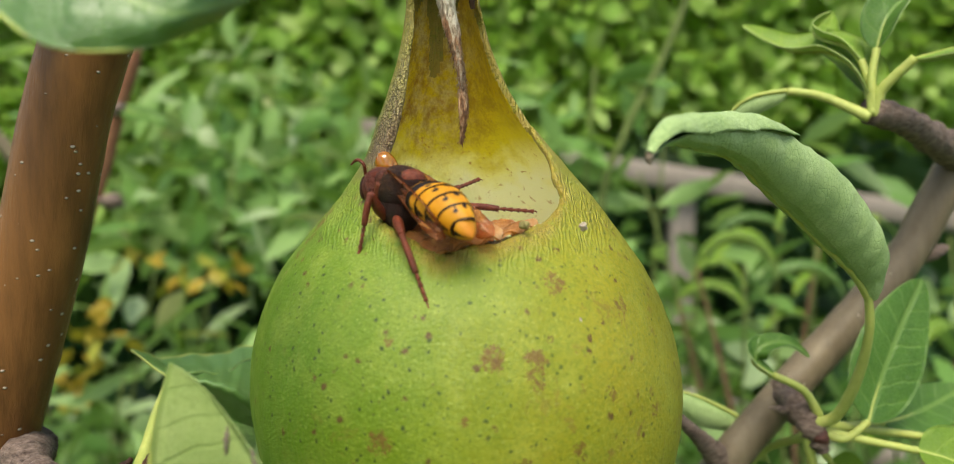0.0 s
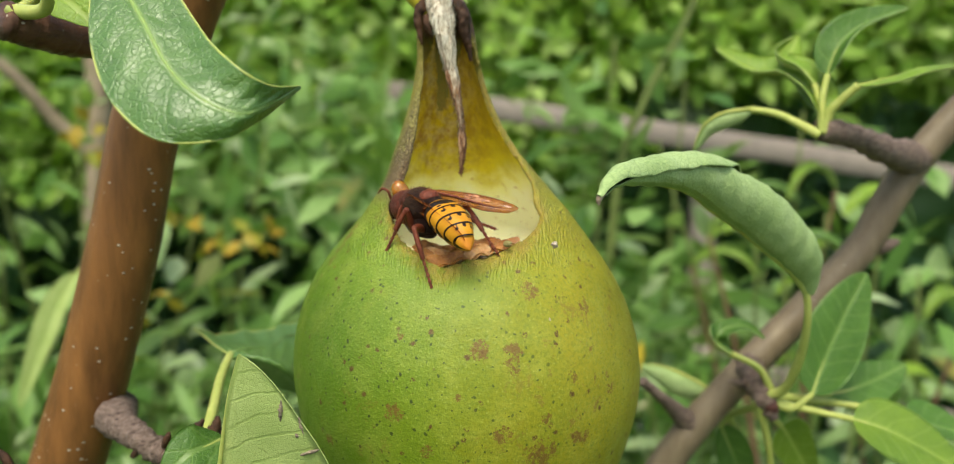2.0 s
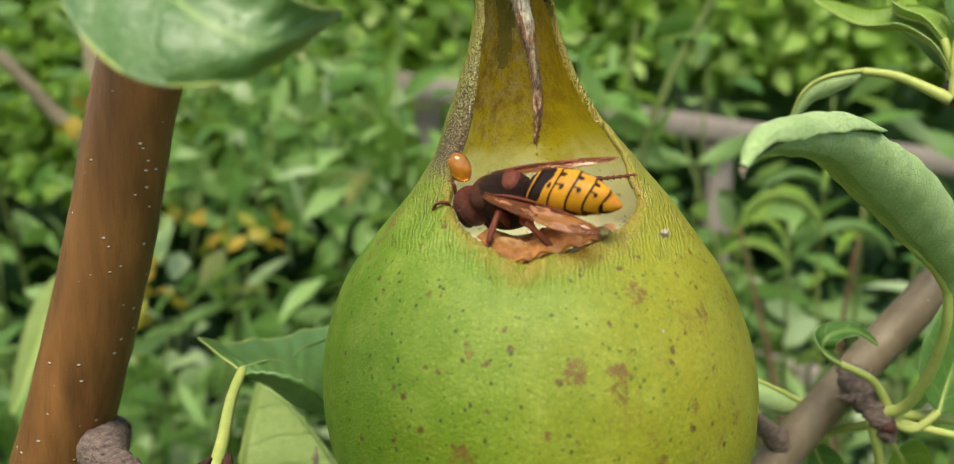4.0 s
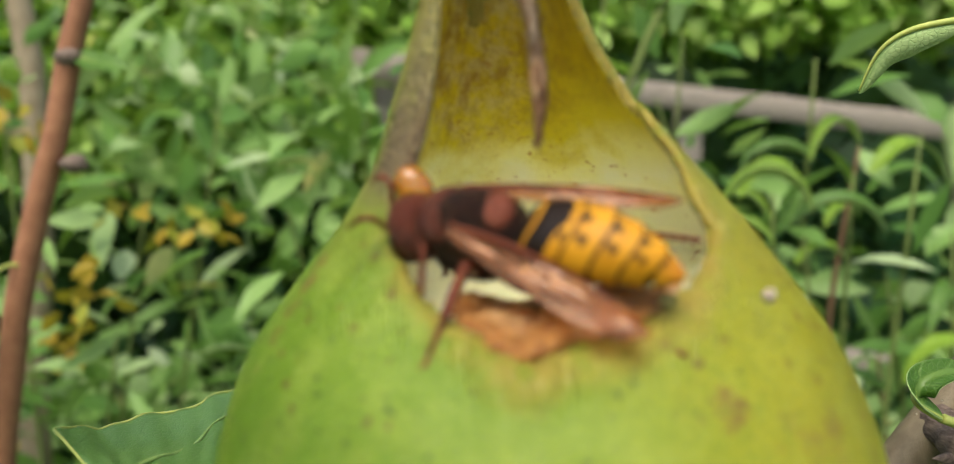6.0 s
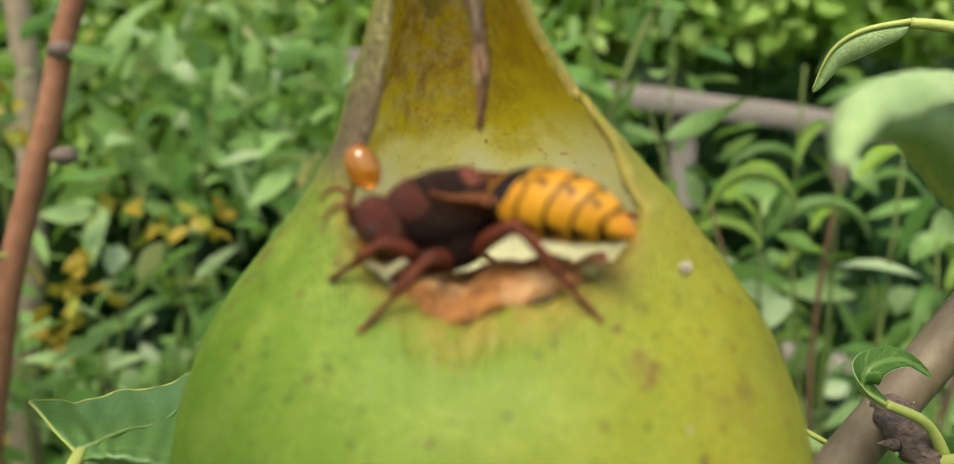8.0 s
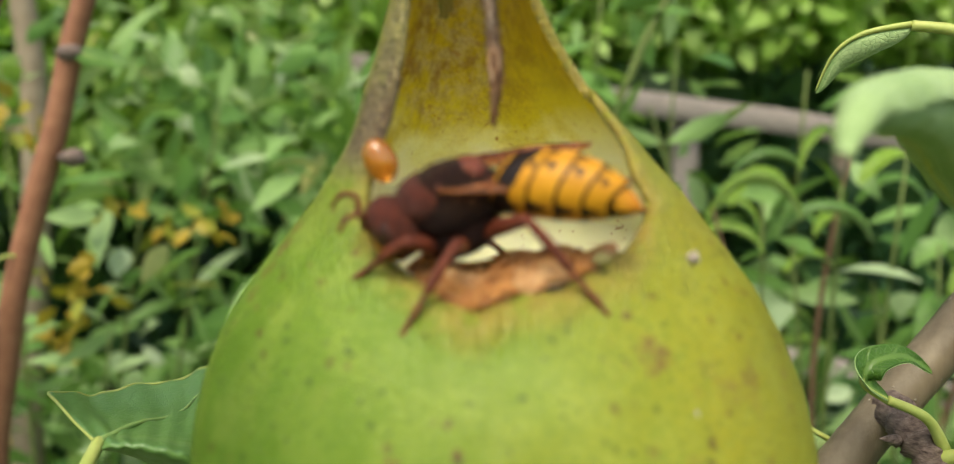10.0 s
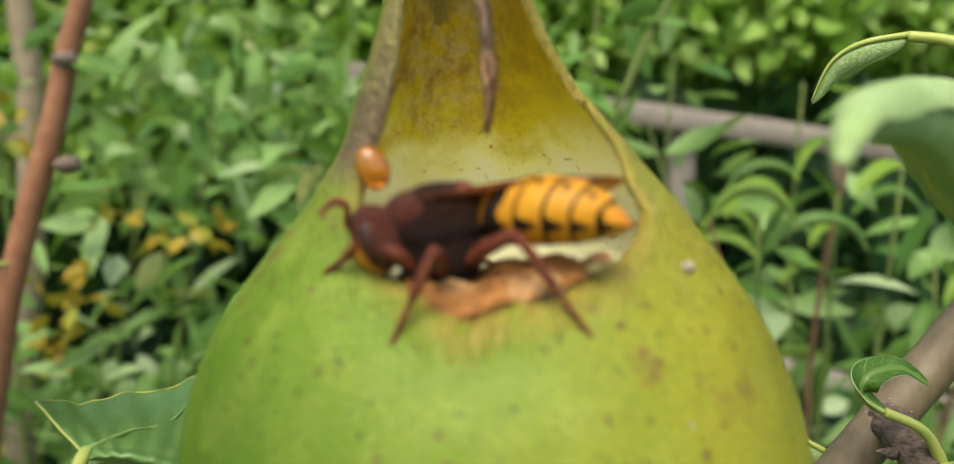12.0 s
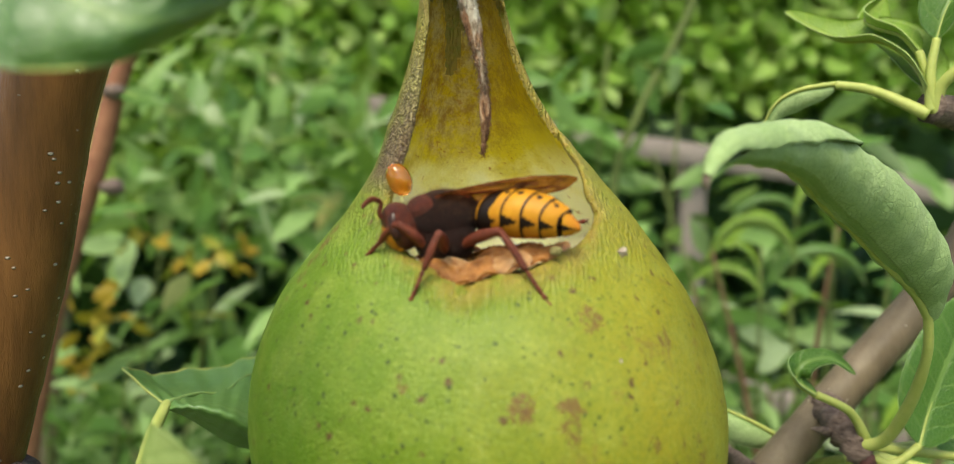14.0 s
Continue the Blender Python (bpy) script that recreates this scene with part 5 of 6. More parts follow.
# the young shoot at the twig's end
leaf("young yellow-green leaf of a shoot", [(0.0843, 0.0370, 1.3165), (0.0836, 0.0410, 1.3218), (0.0801, 0.0470, 1.3269), (0.0729, 0.0530, 1.3282), (0.0635, 0.0580, 1.3345)], [(0.3, -0.5, 0.8), (0.2, -0.5, 0.85), (0, -0.55, 0.85), (-0.2, -0.5, 0.85), (-0.3, -0.5, 0.8)], 0.0075, (LEAF_YOUNG, LEAF_PALE), [(0.0847, 0.0366, 1.3126), (0.0843, 0.0370, 1.3165)], fold=0.35, roll=0.3, wave=0.12, seed=34)
leaf("young green leaf of a shoot", [(0.0857, 0.0410, 1.3171), (0.0862, 0.0500, 1.3237), (0.0833, 0.0580, 1.3308), (0.0868, 0.0620, 1.3385)], [(-0.1, -0.8, 0.6)] * 4, 0.0060, (LEAF_YOUNG, LEAF_UNDER), [(0.0847, 0.0366, 1.3126), (0.0857, 0.0410, 1.3171)], fold=0.3, roll=0.4, wave=0.1, seed=35)
leaf("young folded green leaf on an upright stalk", [(0.0857, 0.0380, 1.3263), (0.0882, 0.0390, 1.3331), (0.0946, 0.0410, 1.3385), (0.1058, 0.0416, 1.3429)], [(-0.7, -0.6, 0.3), (-0.6, -0.6, 0.4), (-0.4, -0.6, 0.7), (-0.3, -0.6, 0.75)], 0.0060, (LEAF_GREEN, LEAF_UNDER), [(0.0853, 0.0366, 1.3122), (0.0844, 0.0370, 1.3195), (0.0857, 0.0380, 1.3263)], fold=0.5, roll=0.3, wave=0.1, seed=36)
leaf("young yellow-green leaf with an upturned tip", [(0.0835, 0.0400, 1.3241), (0.0815, 0.0430, 1.3278), (0.0782, 0.0470, 1.3299), (0.0776, 0.0500, 1.3323), (0.0822, 0.0520, 1.3368)], [(0.1, -0.6, 0.8), (0, -0.5, 0.85), (0.2, -0.5, 0.8), (0.4, -0.7, 0.5), (0.5, -0.7, 0.3)], 0.0042, (LEAF_YOUNG, LEAF_PALE), [(0.0855, 0.0366, 1.3136), (0.0847, 0.0380, 1.3184), (0.0835, 0.0400, 1.3241)], fold=(0.5, 0.1), roll=0.3, wave=0.1, seed=46)
leaf("young green leaf on an arching stalk", [(0.0907, 0.0320, 1.3236), (0.0966, 0.0300, 1.3253), (0.1036, 0.0280, 1.3277), (0.1133, 0.0260, 1.3281)], [(0, -0.5, 0.9)] * 4, 0.0050, (LEAF_YOUNG, LEAF_PALE), [(0.0859, 0.0366, 1.3120), (0.0861, 0.0360, 1.3173), (0.0907, 0.0320, 1.3236)], 0.0012, fold=(-0.9, 0.2), wave=0.1, seed=37)
leaf("narrow rolled young leaf on a drooping stalk", [(0.0703, 0.0460, 1.3180), (0.0633, 0.0480, 1.3167), (0.0594, 0.0500, 1.3135), (0.0574, 0.0520, 1.3071)], [(0.2, 0.4, -0.9), (0.4, 0.4, -0.7), (0.6, 0.4, -0.6), (0.7, 0.4, -0.5)], 0.0048, (LEAF_YOUNG, LEAF_UNDER), [(0.0843, 0.0366, 1.3117), (0.0796, 0.0400, 1.3148), (0.0754, 0.0430, 1.3170), (0.0703, 0.0460, 1.3180)], 0.0010, fold=0.6, roll=1.5, seed=38)

# brown tears in the pale leaf
blade = torn_leaf.children[0].data
PALE_CO = np.empty(len(blade.vertices) * 3, dtype=np.float32)
blade.vertices.foreach_get("co", PALE_CO)
PALE_CO = PALE_CO.reshape(-1, 3) + np.array(torn_leaf.location)
for i, ends in enumerate((((-0.0283, -0.0400, 1.2703), (-0.0287, -0.0400, 1.2665)), ((-0.0255, -0.0400, 1.2677), (-0.0247, -0.0400, 1.2647)), ((-0.0256, -0.0400, 1.2610), (-0.0222, -0.0400, 1.2626)), ((-0.0257, -0.0400, 1.2650), (-0.0261, -0.0400, 1.2639)))):
    pts = []
    for q in (0, 0.5, 1):
        p = np.array(ends[0]) * (1 - q) + np.array(ends[1]) * q
        near = PALE_CO[np.argmin(((PALE_CO - p)[:, [0, 2]] ** 2).sum(1) + 0.2 * (PALE_CO - p)[:, 1] ** 2)]
        pts.append((p[0] - torn_leaf.location[0], near[1] - 0.0002 - torn_leaf.location[1], p[2] - torn_leaf.location[2]))
    v, f = tube(pts, [0.0001, 0.00034, 0.0001], n=22, around=7, rough=0.35, seed=i, flat=1.0)
    part("tear", mesh_of("tear", v, f, TEAR), torn_leaf, "dry brown tear")
# ---- the hollowed pear ----
BASE = np.array([0.0, 0.004, 1.226])
PROFILE = [(1.2265, 0.0090), (1.2290, 0.0172), (1.2340, 0.0255), (1.2420, 0.0315), (1.2514, 0.0347), (1.2583, 0.0360), (1.2648, 0.0362), (1.2711, 0.0354), (1.2772, 0.0336), (1.2833, 0.0307), (1.2894, 0.0263),
           (1.2956, 0.0214), (1.3018, 0.0167), (1.3080, 0.0130), (1.3142, 0.0100), (1.3204, 0.0077), (1.3265, 0.0064), (1.3326, 0.0059), (1.3375, 0.0048), (1.3395, 0.0020)]
_p = spline(PROFILE, 400)
PZ, PR = np.maximum.accumulate(_p[:, 0]), _p[:, 1]
LEAN_Z = [1.22, 1.258, 1.277, 1.283, 1.2956, 1.3018, 1.308, 1.3142, 1.3204, 1.3265, 1.3326, 1.34]
LEAN_X = [-0.0003, -0.0004, -0.0010, -0.0011, -0.0006, -0.0014, -0.0032, -0.0042, -0.0047, -0.0051, -0.0058, -0.0064]
# the bitten opening: its edges at heights, and its lower edge
EDGE_Z = [1.285, 1.2925, 1.2961, 1.3002, 1.3045, 1.3082, 1.314, 1.3201, 1.3255, 1.3307, 1.337]
EDGE_L = [-0.0150, -0.0150, -0.0147, -0.0136, -0.0123, -0.0113, -0.0104, -0.0097, -0.0093, -0.0092, -0.0088]
EDGE_R = [0.0136, 0.0136, 0.0133, 0.0122, 0.0107, 0.0087, 0.0050, 0.0024, 0.0005, -0.0010, -0.0020]
LIP_X = [-0.0170, -0.0150, -0.0125, -0.0098, -0.0060, -0.0035, 0.0000, 0.0035, 0.0070, 0.0105, 0.0128, 0.0150]
LIP_Z = [1.2990, 1.2955, 1.2920, 1.2905, 1.2886, 1.2882, 1.2897, 1.2900, 1.2912, 1.2922, 1.2945, 1.2990]


# brown russet stains on the skin: place and size
RUSSET = [((-0.0232, -0.0032, 1.2927), 0.0016), ((-0.0244, -0.0047, 1.2909), 0.0017), ((-0.0257, -0.0060, 1.2888), 0.0015), ((-0.0271, -0.0071, 1.2866), 0.0014), ((-0.0199, -0.0127, 1.2905), 0.0007), ((-0.0258, -0.0109, 1.2859), 0.0006), ((0.0207, -0.0079, 1.2915), 0.0007), ((0.0111, -0.0232, 1.2843), 0.0021), ((0.0083, -0.0289, 1.2749), 0.0020), ((0.0082, -0.0296, 1.2724), 0.0019), ((0.0034, -0.0298, 1.2752), 0.0012), ((-0.0121, -0.0302, 1.2641), 0.0022), ((0.0189, -0.0257, 1.2693), 0.0011), ((0.0131, -0.0289, 1.2564), 0.0037), ((0.0066, -0.0313, 1.2610), 0.0020), ((0.0199, -0.0256, 1.2587), 0.0016), ((-0.0248, -0.0217, 1.2555), 0.0015), ((-0.0111, -0.0280, 1.2771), 0.0009), ((0.0140, -0.0290, 1.2632), 0.0013), ((0.0222, -0.0218, 1.2734), 0.0009), ((-0.0011, -0.0317, 1.2675), 0.0011), ((-0.0062, -0.0312, 1.2576), 0.0016), ((0.0263, -0.0200, 1.2656), 0.0012), ((0.0027, -0.0298, 1.2754), 0.0021), ((0.0210, -0.0249, 1.2581), 0.0019), ((0.0126, -0.0288, 1.2553), 0.0029), ((0.0211, -0.0190, 1.2807), 0.0016)]


def ripple(p, scale, seed=0):
    """A cheap smooth unevenness, about -1 to 1."""
    r = np.random.default_rng(seed)
    w = r.normal(size=(7, 3)) * scale
    return sum(np.sin(p @ w[i] + i * 1.7) for i in range(7)) / 3.5


def outer(p):
    x, y, z = p[:, 0], p[:, 1], p[:, 2]
    r = np.interp(z, PZ, PR)
    slope = (np.interp(z + 0.0006, PZ, PR) - np.interp(z - 0.0006, PZ, PR)) / 0.0012
    d = (np.hypot(x - np.interp(z, LEAN_Z, LEAN_X), y - BASE[1]) - r) / np.sqrt(1 + np.minimum(slope ** 2, 9))
    d = np.maximum(d, np.maximum(z - 1.3392, 1.2268 - z))
    return d + 0.00035 * ripple(p, 90, 1) + 0.00008 * ripple(p, 420, 2)


def hollow(p):
    x, y, z = p[:, 0], p[:, 1], p[:, 2]
    wall = np.interp(z, [1.284, 1.292, 1.300, 1.310, 1.320, 1.338], [0.0040, 0.0026, 0.0021, 0.0017, 0.0013, 0.0012]) + 0.0003 * ripple(p, 260, 3)
    inner = np.maximum(outer(p) + wall, (1.2845 + 10 * (x ** 2 + (y - BASE[1]) ** 2) + 0.0005 * ripple(p, 300, 8)) - z)
    jag = 0.00024 * ripple(p, 520, 4) + 0.00008 * ripple(p, 1900, 5)
    edge = np.maximum(np.interp(z, EDGE_Z, EDGE_L) - x, x - np.interp(z, EDGE_Z, EDGE_R))
    edge = np.maximum(edge, np.maximum(0.8 * (np.interp(x, LIP_X, LIP_Z) - z), z - 1.3362)) + jag
    front = np.maximum(edge, y - (BASE[1] - 0.0005))
    k = 0.0012
    h = np.clip(0.5 + 0.5 * (front - inner) / k, 0, 1)
    return front * (1 - h) + inner * h - k * h * (1 - h)


def pear_body(p):
    a, b = outer(p), -hollow(p)
    k = 0.0017
    h = np.clip(0.5 - 0.5 * (a - b) / k, 0, 1)
    return a * (1 - h) + b * h + k * h * (1 - h)


def surface(f, low, high, step):
    """Vertices and quads of the surface f = 0 in a box."""
    axes = [np.arange(a, b + step, step) for a, b in zip(low, high)]
    shape = tuple(len(a) for a in axes)
    val = np.empty(shape, dtype=np.float32)
    gy, gz = np.meshgrid(axes[1], axes[2], indexing="ij")
    flat = np.stack([gy.ravel(), gz.ravel()], 1)
    for i, x in enumerate(axes[0]):
        val[i] = f(np.column_stack([np.full(len(flat), x), flat])).reshape(shape[1:])
    inside = val < 0
    acc = np.zeros(tuple(s - 1 for s in shape) + (3,), dtype=np.float32)
    cnt = np.zeros(tuple(s - 1 for s in shape), dtype=np.float32)
    corners = [(i, j, k) for i in (0, 1) for j in (0, 1) for k in (0, 1)]
    cut = lambda c: tuple(slice(o, s - 1 + o) for o, s in zip(c, shape))
    for a in corners:
        for ax in range(3):
            if a[ax]:
                continue
            b = tuple(1 if i == ax else v for i, v in enumerate(a))
            va, vb = val[cut(a)], val[cut(b)]
            hit = inside[cut(a)] != inside[cut(b)]
            t = np.where(hit, va / np.where(hit, va - vb, 1), 0)
            for i in range(3):
                acc[..., i] += hit * (t if i == ax else a[i])
            cnt += hit
    cells = np.argwhere(cnt > 0)
    ids = -np.ones(cnt.shape, dtype=np.int64)
    ids[tuple(cells.T)] = np.arange(len(cells))
    verts = (cells + acc[tuple(cells.T)] / cnt[tuple(cells.T)][:, None]) * step + np.array(low)
    quads = []
    for ax in range(3):
        b = [slice(None)] * 3
        c = [slice(None)] * 3
        b[ax], c[ax] = slice(0, -1), slice(1, None)
        e = np.argwhere(inside[tuple(b)] != inside[tuple(c)])
        u, w = [i for i in range(3) if i != ax]
        e = e[(e[:, u] > 0) & (e[:, w] > 0) & (e[:, u] < shape[u] - 1) & (e[:, w] < shape[w] - 1)]
        q = []
        for du, dw in ((1, 1), (0, 1), (0, 0), (1, 0)):
            k = e.copy()
            k[:, u] -= du
            k[:, w] -= dw
            q.append(ids[tuple(k.T)])
        q = np.stack(q, 1)
        swap = inside[tuple(e.T)] ^ (ax == 1)
        q[~swap] = q[~swap][:, ::-1]
        quads.append(q)
    quads = np.concatenate(quads)
    for _ in range(4):
        d = f(verts)
        g = np.stack([f(verts + np.eye(3)[i] * 1e-4) - d for i in range(3)], 1) / 1e-4
        verts = verts - np.clip(d / np.maximum((g ** 2).sum(1), 0.2), -step / 2, step / 2)[:, None] * g
    return verts, quads


def cut_mesh(name, verts, quads, keep, mat, attributes):
    q = quads[keep]
    used, inv = np.unique(q, return_inverse=True)
    me = cloud_mesh(name, verts[used] - BASE, inv.reshape(q.shape), mat)
    for key, values in attributes.items():
        me.attributes.new(key, "FLOAT", "POINT").data.foreach_set("value", np.asarray(values[used], dtype=np.float32))
    return me


def build_pear():
    t = thing("pear", tuple(BASE), "large green-yellow pear hollowed out through its neck, hanging by its stalk", "fruit")
    v, q = surface(pear_body, (-0.0385, -0.0345, 1.2255), (0.0375, 0.0425, 1.3405), 0.00062)
    skin_d, gap = outer(v), hollow(v)
    rim = np.clip(1 - gap / 0.0075, 0, 1)
    neck = np.clip((v[:, 2] - 1.298) / 0.022, 0, 1)
    russet = np.zeros(len(v))
    for at, r in RUSSET:
        russet = np.maximum(russet, np.clip(1.6 - 1.1 * np.linalg.norm(v - np.array(at), axis=1) / r, 0, 1))
    left = np.clip((-0.0085 - v[:, 0] + 0.25 * (v[:, 2] - 1.31)) / 0.0020, 0, 1) * np.clip((v[:, 2] - 1.2975) / 0.004, 0, 1) * np.clip((0.002 - v[:, 1]) / 0.004, 0, 1)
    crown = np.clip((v[:, 2] - 1.3290) / 0.003, 0, 1)
    band = np.clip(np.maximum(left * np.clip((0.0072 - gap) / 0.002, 0, 1), crown), 0, 1)
    deep = (skin_d[q] < -0.0012).all(1)
    values = {"rim": rim, "neck": neck, "band": band, "russet": russet, "crown": crown}
    part("skin", cut_mesh("skin", v, q, ~deep, SKIN, values), t, "green-yellow speckled skin with brown edges")
    part("flesh", cut_mesh("flesh", v, q, deep, FLESH, values), t, "cream to yellow-brown eaten flesh")
    rel = lambda pts: [tuple(np.array(p) - BASE) for p in pts]

    def strip(name, pts, radii, mat, label, **more):
        vv, ff = tube(rel(pts), radii, **more)
        part(name, mesh_of(name, vv, ff, mat), t, label)

    rng = np.random.default_rng(31)
    spine = [(-0.0062, 0.0000, 1.3404), (-0.0059, -0.0024, 1.3359), (-0.0054, -0.0040, 1.3320), (-0.0048, -0.0048, 1.3283), (-0.0038, -0.0052, 1.3233), (-0.0028, -0.0056, 1.3187), (-0.0019, -0.0060, 1.3141), (-0.0015, -0.0066, 1.3089), (-0.0019, -0.0070, 1.3039)]
    thick = [0.0027, 0.0026, 0.0021, 0.0016, 0.00115, 0.0009, 0.0007, 0.00062, 0.0002]
    n, around = 200, 40
    vv, ff = tube(rel(spine), thick, n=n, around=around, rough=0.05, seed=5, ringy=0.0)
    c, r = spline(rel(spine), n), spline(thick, n)[:, 0]
    w = np.array(vv)
    lump = 1 + 0.20 * ripple(w, 800, 11) + 0.16 * ripple(w * np.array([1, 1, 0.3]), 2800, 12)
    k = np.r_[np.repeat(np.arange(n), around), 0, n - 1]
    w = c[k] + (w - c[k]) * lump[:, None]
    along = k / (n - 1)
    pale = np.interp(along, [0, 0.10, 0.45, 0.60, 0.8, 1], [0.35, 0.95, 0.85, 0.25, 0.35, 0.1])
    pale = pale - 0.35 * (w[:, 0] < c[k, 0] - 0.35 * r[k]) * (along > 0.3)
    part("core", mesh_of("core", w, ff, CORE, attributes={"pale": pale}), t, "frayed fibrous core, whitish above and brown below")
    hv, hf = [], []
    for _ in range(900):
        i = rng.integers(8, n - 2)
        a = rng.uniform(0, 6.28)
        d = np.array([math.cos(a), -abs(math.sin(a)), 0.0])
        p = c[i] + d * r[i] * 1.02
        e = p + (d * rng.uniform(0.0, 0.9) + np.array([0, 0, -rng.uniform(0.4, 1.6)])) * rng.uniform(0.0003, 0.0009)
        q = unit(np.cross(e - p, rng.normal(size=3))) * rng.uniform(0.00004, 0.00011)
        k = len(hv)
        hv += [p - q, p + q, e, p + unit(np.cross(e - p, q)) * 0.0001]
        hf += [(k, k + 1, k + 2), (k + 1, k + 3, k + 2), (k + 3, k, k + 2)]
    hv = np.array(hv)
    me = mesh_of("frayed_fibre", hv, hf, CORE, attributes={"pale": np.interp(hv[:, 2], [c[-1, 2], c[n // 2, 2], c[n // 3, 2]], [0.25, 0.4, 0.9])})
    part("frayed_fibre", me, t, "short frayed fibres")["kind"] = "stuff"
    strip("stalk", [(-0.0075, 0.002, 1.3370), (-0.0090, 0.0010, 1.3372), (-0.0123, 0.0010, 1.3402), (-0.0152, 0.0010, 1.3423)], [0.0030, 0.0026, 0.0024, 0.0028], STALK, "yellow-green fruit stalk", n=22, around=16, rough=0.015, seed=7)
    strip("stalk_foot", [(-0.0149, 0.0010, 1.3421), (-0.0170, 0.0010, 1.3429), (-0.0205, 0.0010, 1.3435), (-0.0243, 0.0010, 1.3440)], [0.0029, 0.0034, 0.0038, 0.0036], BARK_BROWN, "smooth brown swollen stalk end", n=18, around=16, rough=0.01, seed=8)
    # dark dried lobes where the skin was torn at the crown
    for i, (pts, radii) in enumerate((([(-0.0082, -0.0010, 1.3390), (-0.0100, -0.0020, 1.3361), (-0.0105, -0.0022, 1.3338), (-0.0102, -0.0022, 1.3313), (-0.0099, -0.0022, 1.3290)], [0.0010, 0.0012, 0.0011, 0.0007, 0.0003]),
                                      ([(-0.0043, -0.0010, 1.3393), (-0.0026, -0.0022, 1.3366), (-0.0017, -0.0024, 1.3336), (-0.0015, -0.0022, 1.3311), (-0.0009, -0.0016, 1.3286), (-0.0002, -0.0008, 1.3260)], [0.0010, 0.0013, 0.0015, 0.0013, 0.0009, 0.0004]),
                                      ([(-0.0096, -0.0018, 1.3378), (-0.0087, -0.0016, 1.3394), (-0.0066, -0.0014, 1.3403), (-0.0040, -0.0014, 1.3397), (-0.0026, -0.0020, 1.3377)], [0.0008, 0.0013, 0.0014, 0.0013, 0.0008]),
                                      ([(-0.0090, -0.0030, 1.3346), (-0.0085, -0.0034, 1.3325), (-0.0077, -0.0036, 1.3307)], [0.0006, 0.0009, 0.0003]))):
        vv, ff = tube(rel(pts), radii, n=44, around=16, rough=0.05, seed=20 + i, ringy=0.3)
        vv = np.array(vv)
        cc = spline(rel(pts), 44)[np.r_[np.repeat(np.arange(44), 16), 0, 43]]
        vv = cc + (vv - cc) * 0.85 * (1 + 0.32 * ripple(vv, 1100, 30 + i) + 0.14 * ripple(vv, 3000, 40 + i))[:, None]
        part("dried_lobe", mesh_of("dried_lobe", vv, ff, CRUST), t, "dark brown dried skin edge")
    return t


pear = build_pear()


def flake(label, pts, width, mat, seed, curl=0.6, name="peel_flake"):
    base = np.array(pts[0])
    t = thing(name, tuple(base), label, "peel flake", "peel flakes on the rim")
    me, _, _ = leaf_mesh("flake", [tuple(np.array(p) - base) for p in pts], [(0, -0.7, 0.7)] * len(pts), width, (mat, mat), fold=0.1, roll=(curl, -curl), wave=0.9, seed=seed, n=26, m=6, serrate=0.28, thick=0.0005, widest=0.5, taper=0.5)
    part("flake", me, t)


def lip(x, up=0.0, back=0.0):
    z = float(np.interp(x, LIP_X, LIP_Z))
    r, cx = float(np.interp(z, PZ, PR)), float(np.interp(z, LEAN_Z, LEAN_X))
    return (x, BASE[1] - math.sqrt(r * r - (x - cx) ** 2) + 0.0016 + back, z + up)


for i, (x0, x1, w, up, back) in enumerate([(-0.0072, -0.0030, 0.0013, 0.0006, 0.0), (-0.0042, 0.0008, 0.0016, 0.0010, 0.0006), (-0.0005, 0.0042, 0.0016, 0.0009, 0.0002), (0.0030, 0.0078, 0.0012, 0.0007, 0.0004), (-0.0010, 0.0060, 0.0013, 0.0014, 0.0016), (-0.0080, -0.0010, 0.0017, 0.0010, 0.0022), (-0.0030, 0.0055, 0.0019, 0.0012, 0.0036), (-0.0095, -0.0055, 0.0012, 0.0004, 0.0012), (0.0050, 0.0095, 0.0011, 0.0004, 0.0018), (-0.0100, -0.0020, 0.0026, 0.0002, 0.0052), (-0.0045, 0.0030, 0.0026, 0.0004, 0.0060), (-0.0080, 0.0010, 0.0024, 0.0006, 0.0078)]):
    flake("torn orange-brown peel flake on the lower rim", [lip(x0, up, back), lip(0.5 * (x0 + x1), up, back), lip(x1, up, back)], w, PEEL if i % 3 < 2 else PEEL_PALE, i + 1, 0.3 - 0.15 * (i % 5))


def bead(name, at, radii, mat, label, category, seed=0, rough=0.0, turn=(0, 0, 0)):
    t = thing(name, at, label, category)
    blob("bead", radii, mat, t, (0, 0, 0), "", 24, 32, rough, seed, turn)
    return t


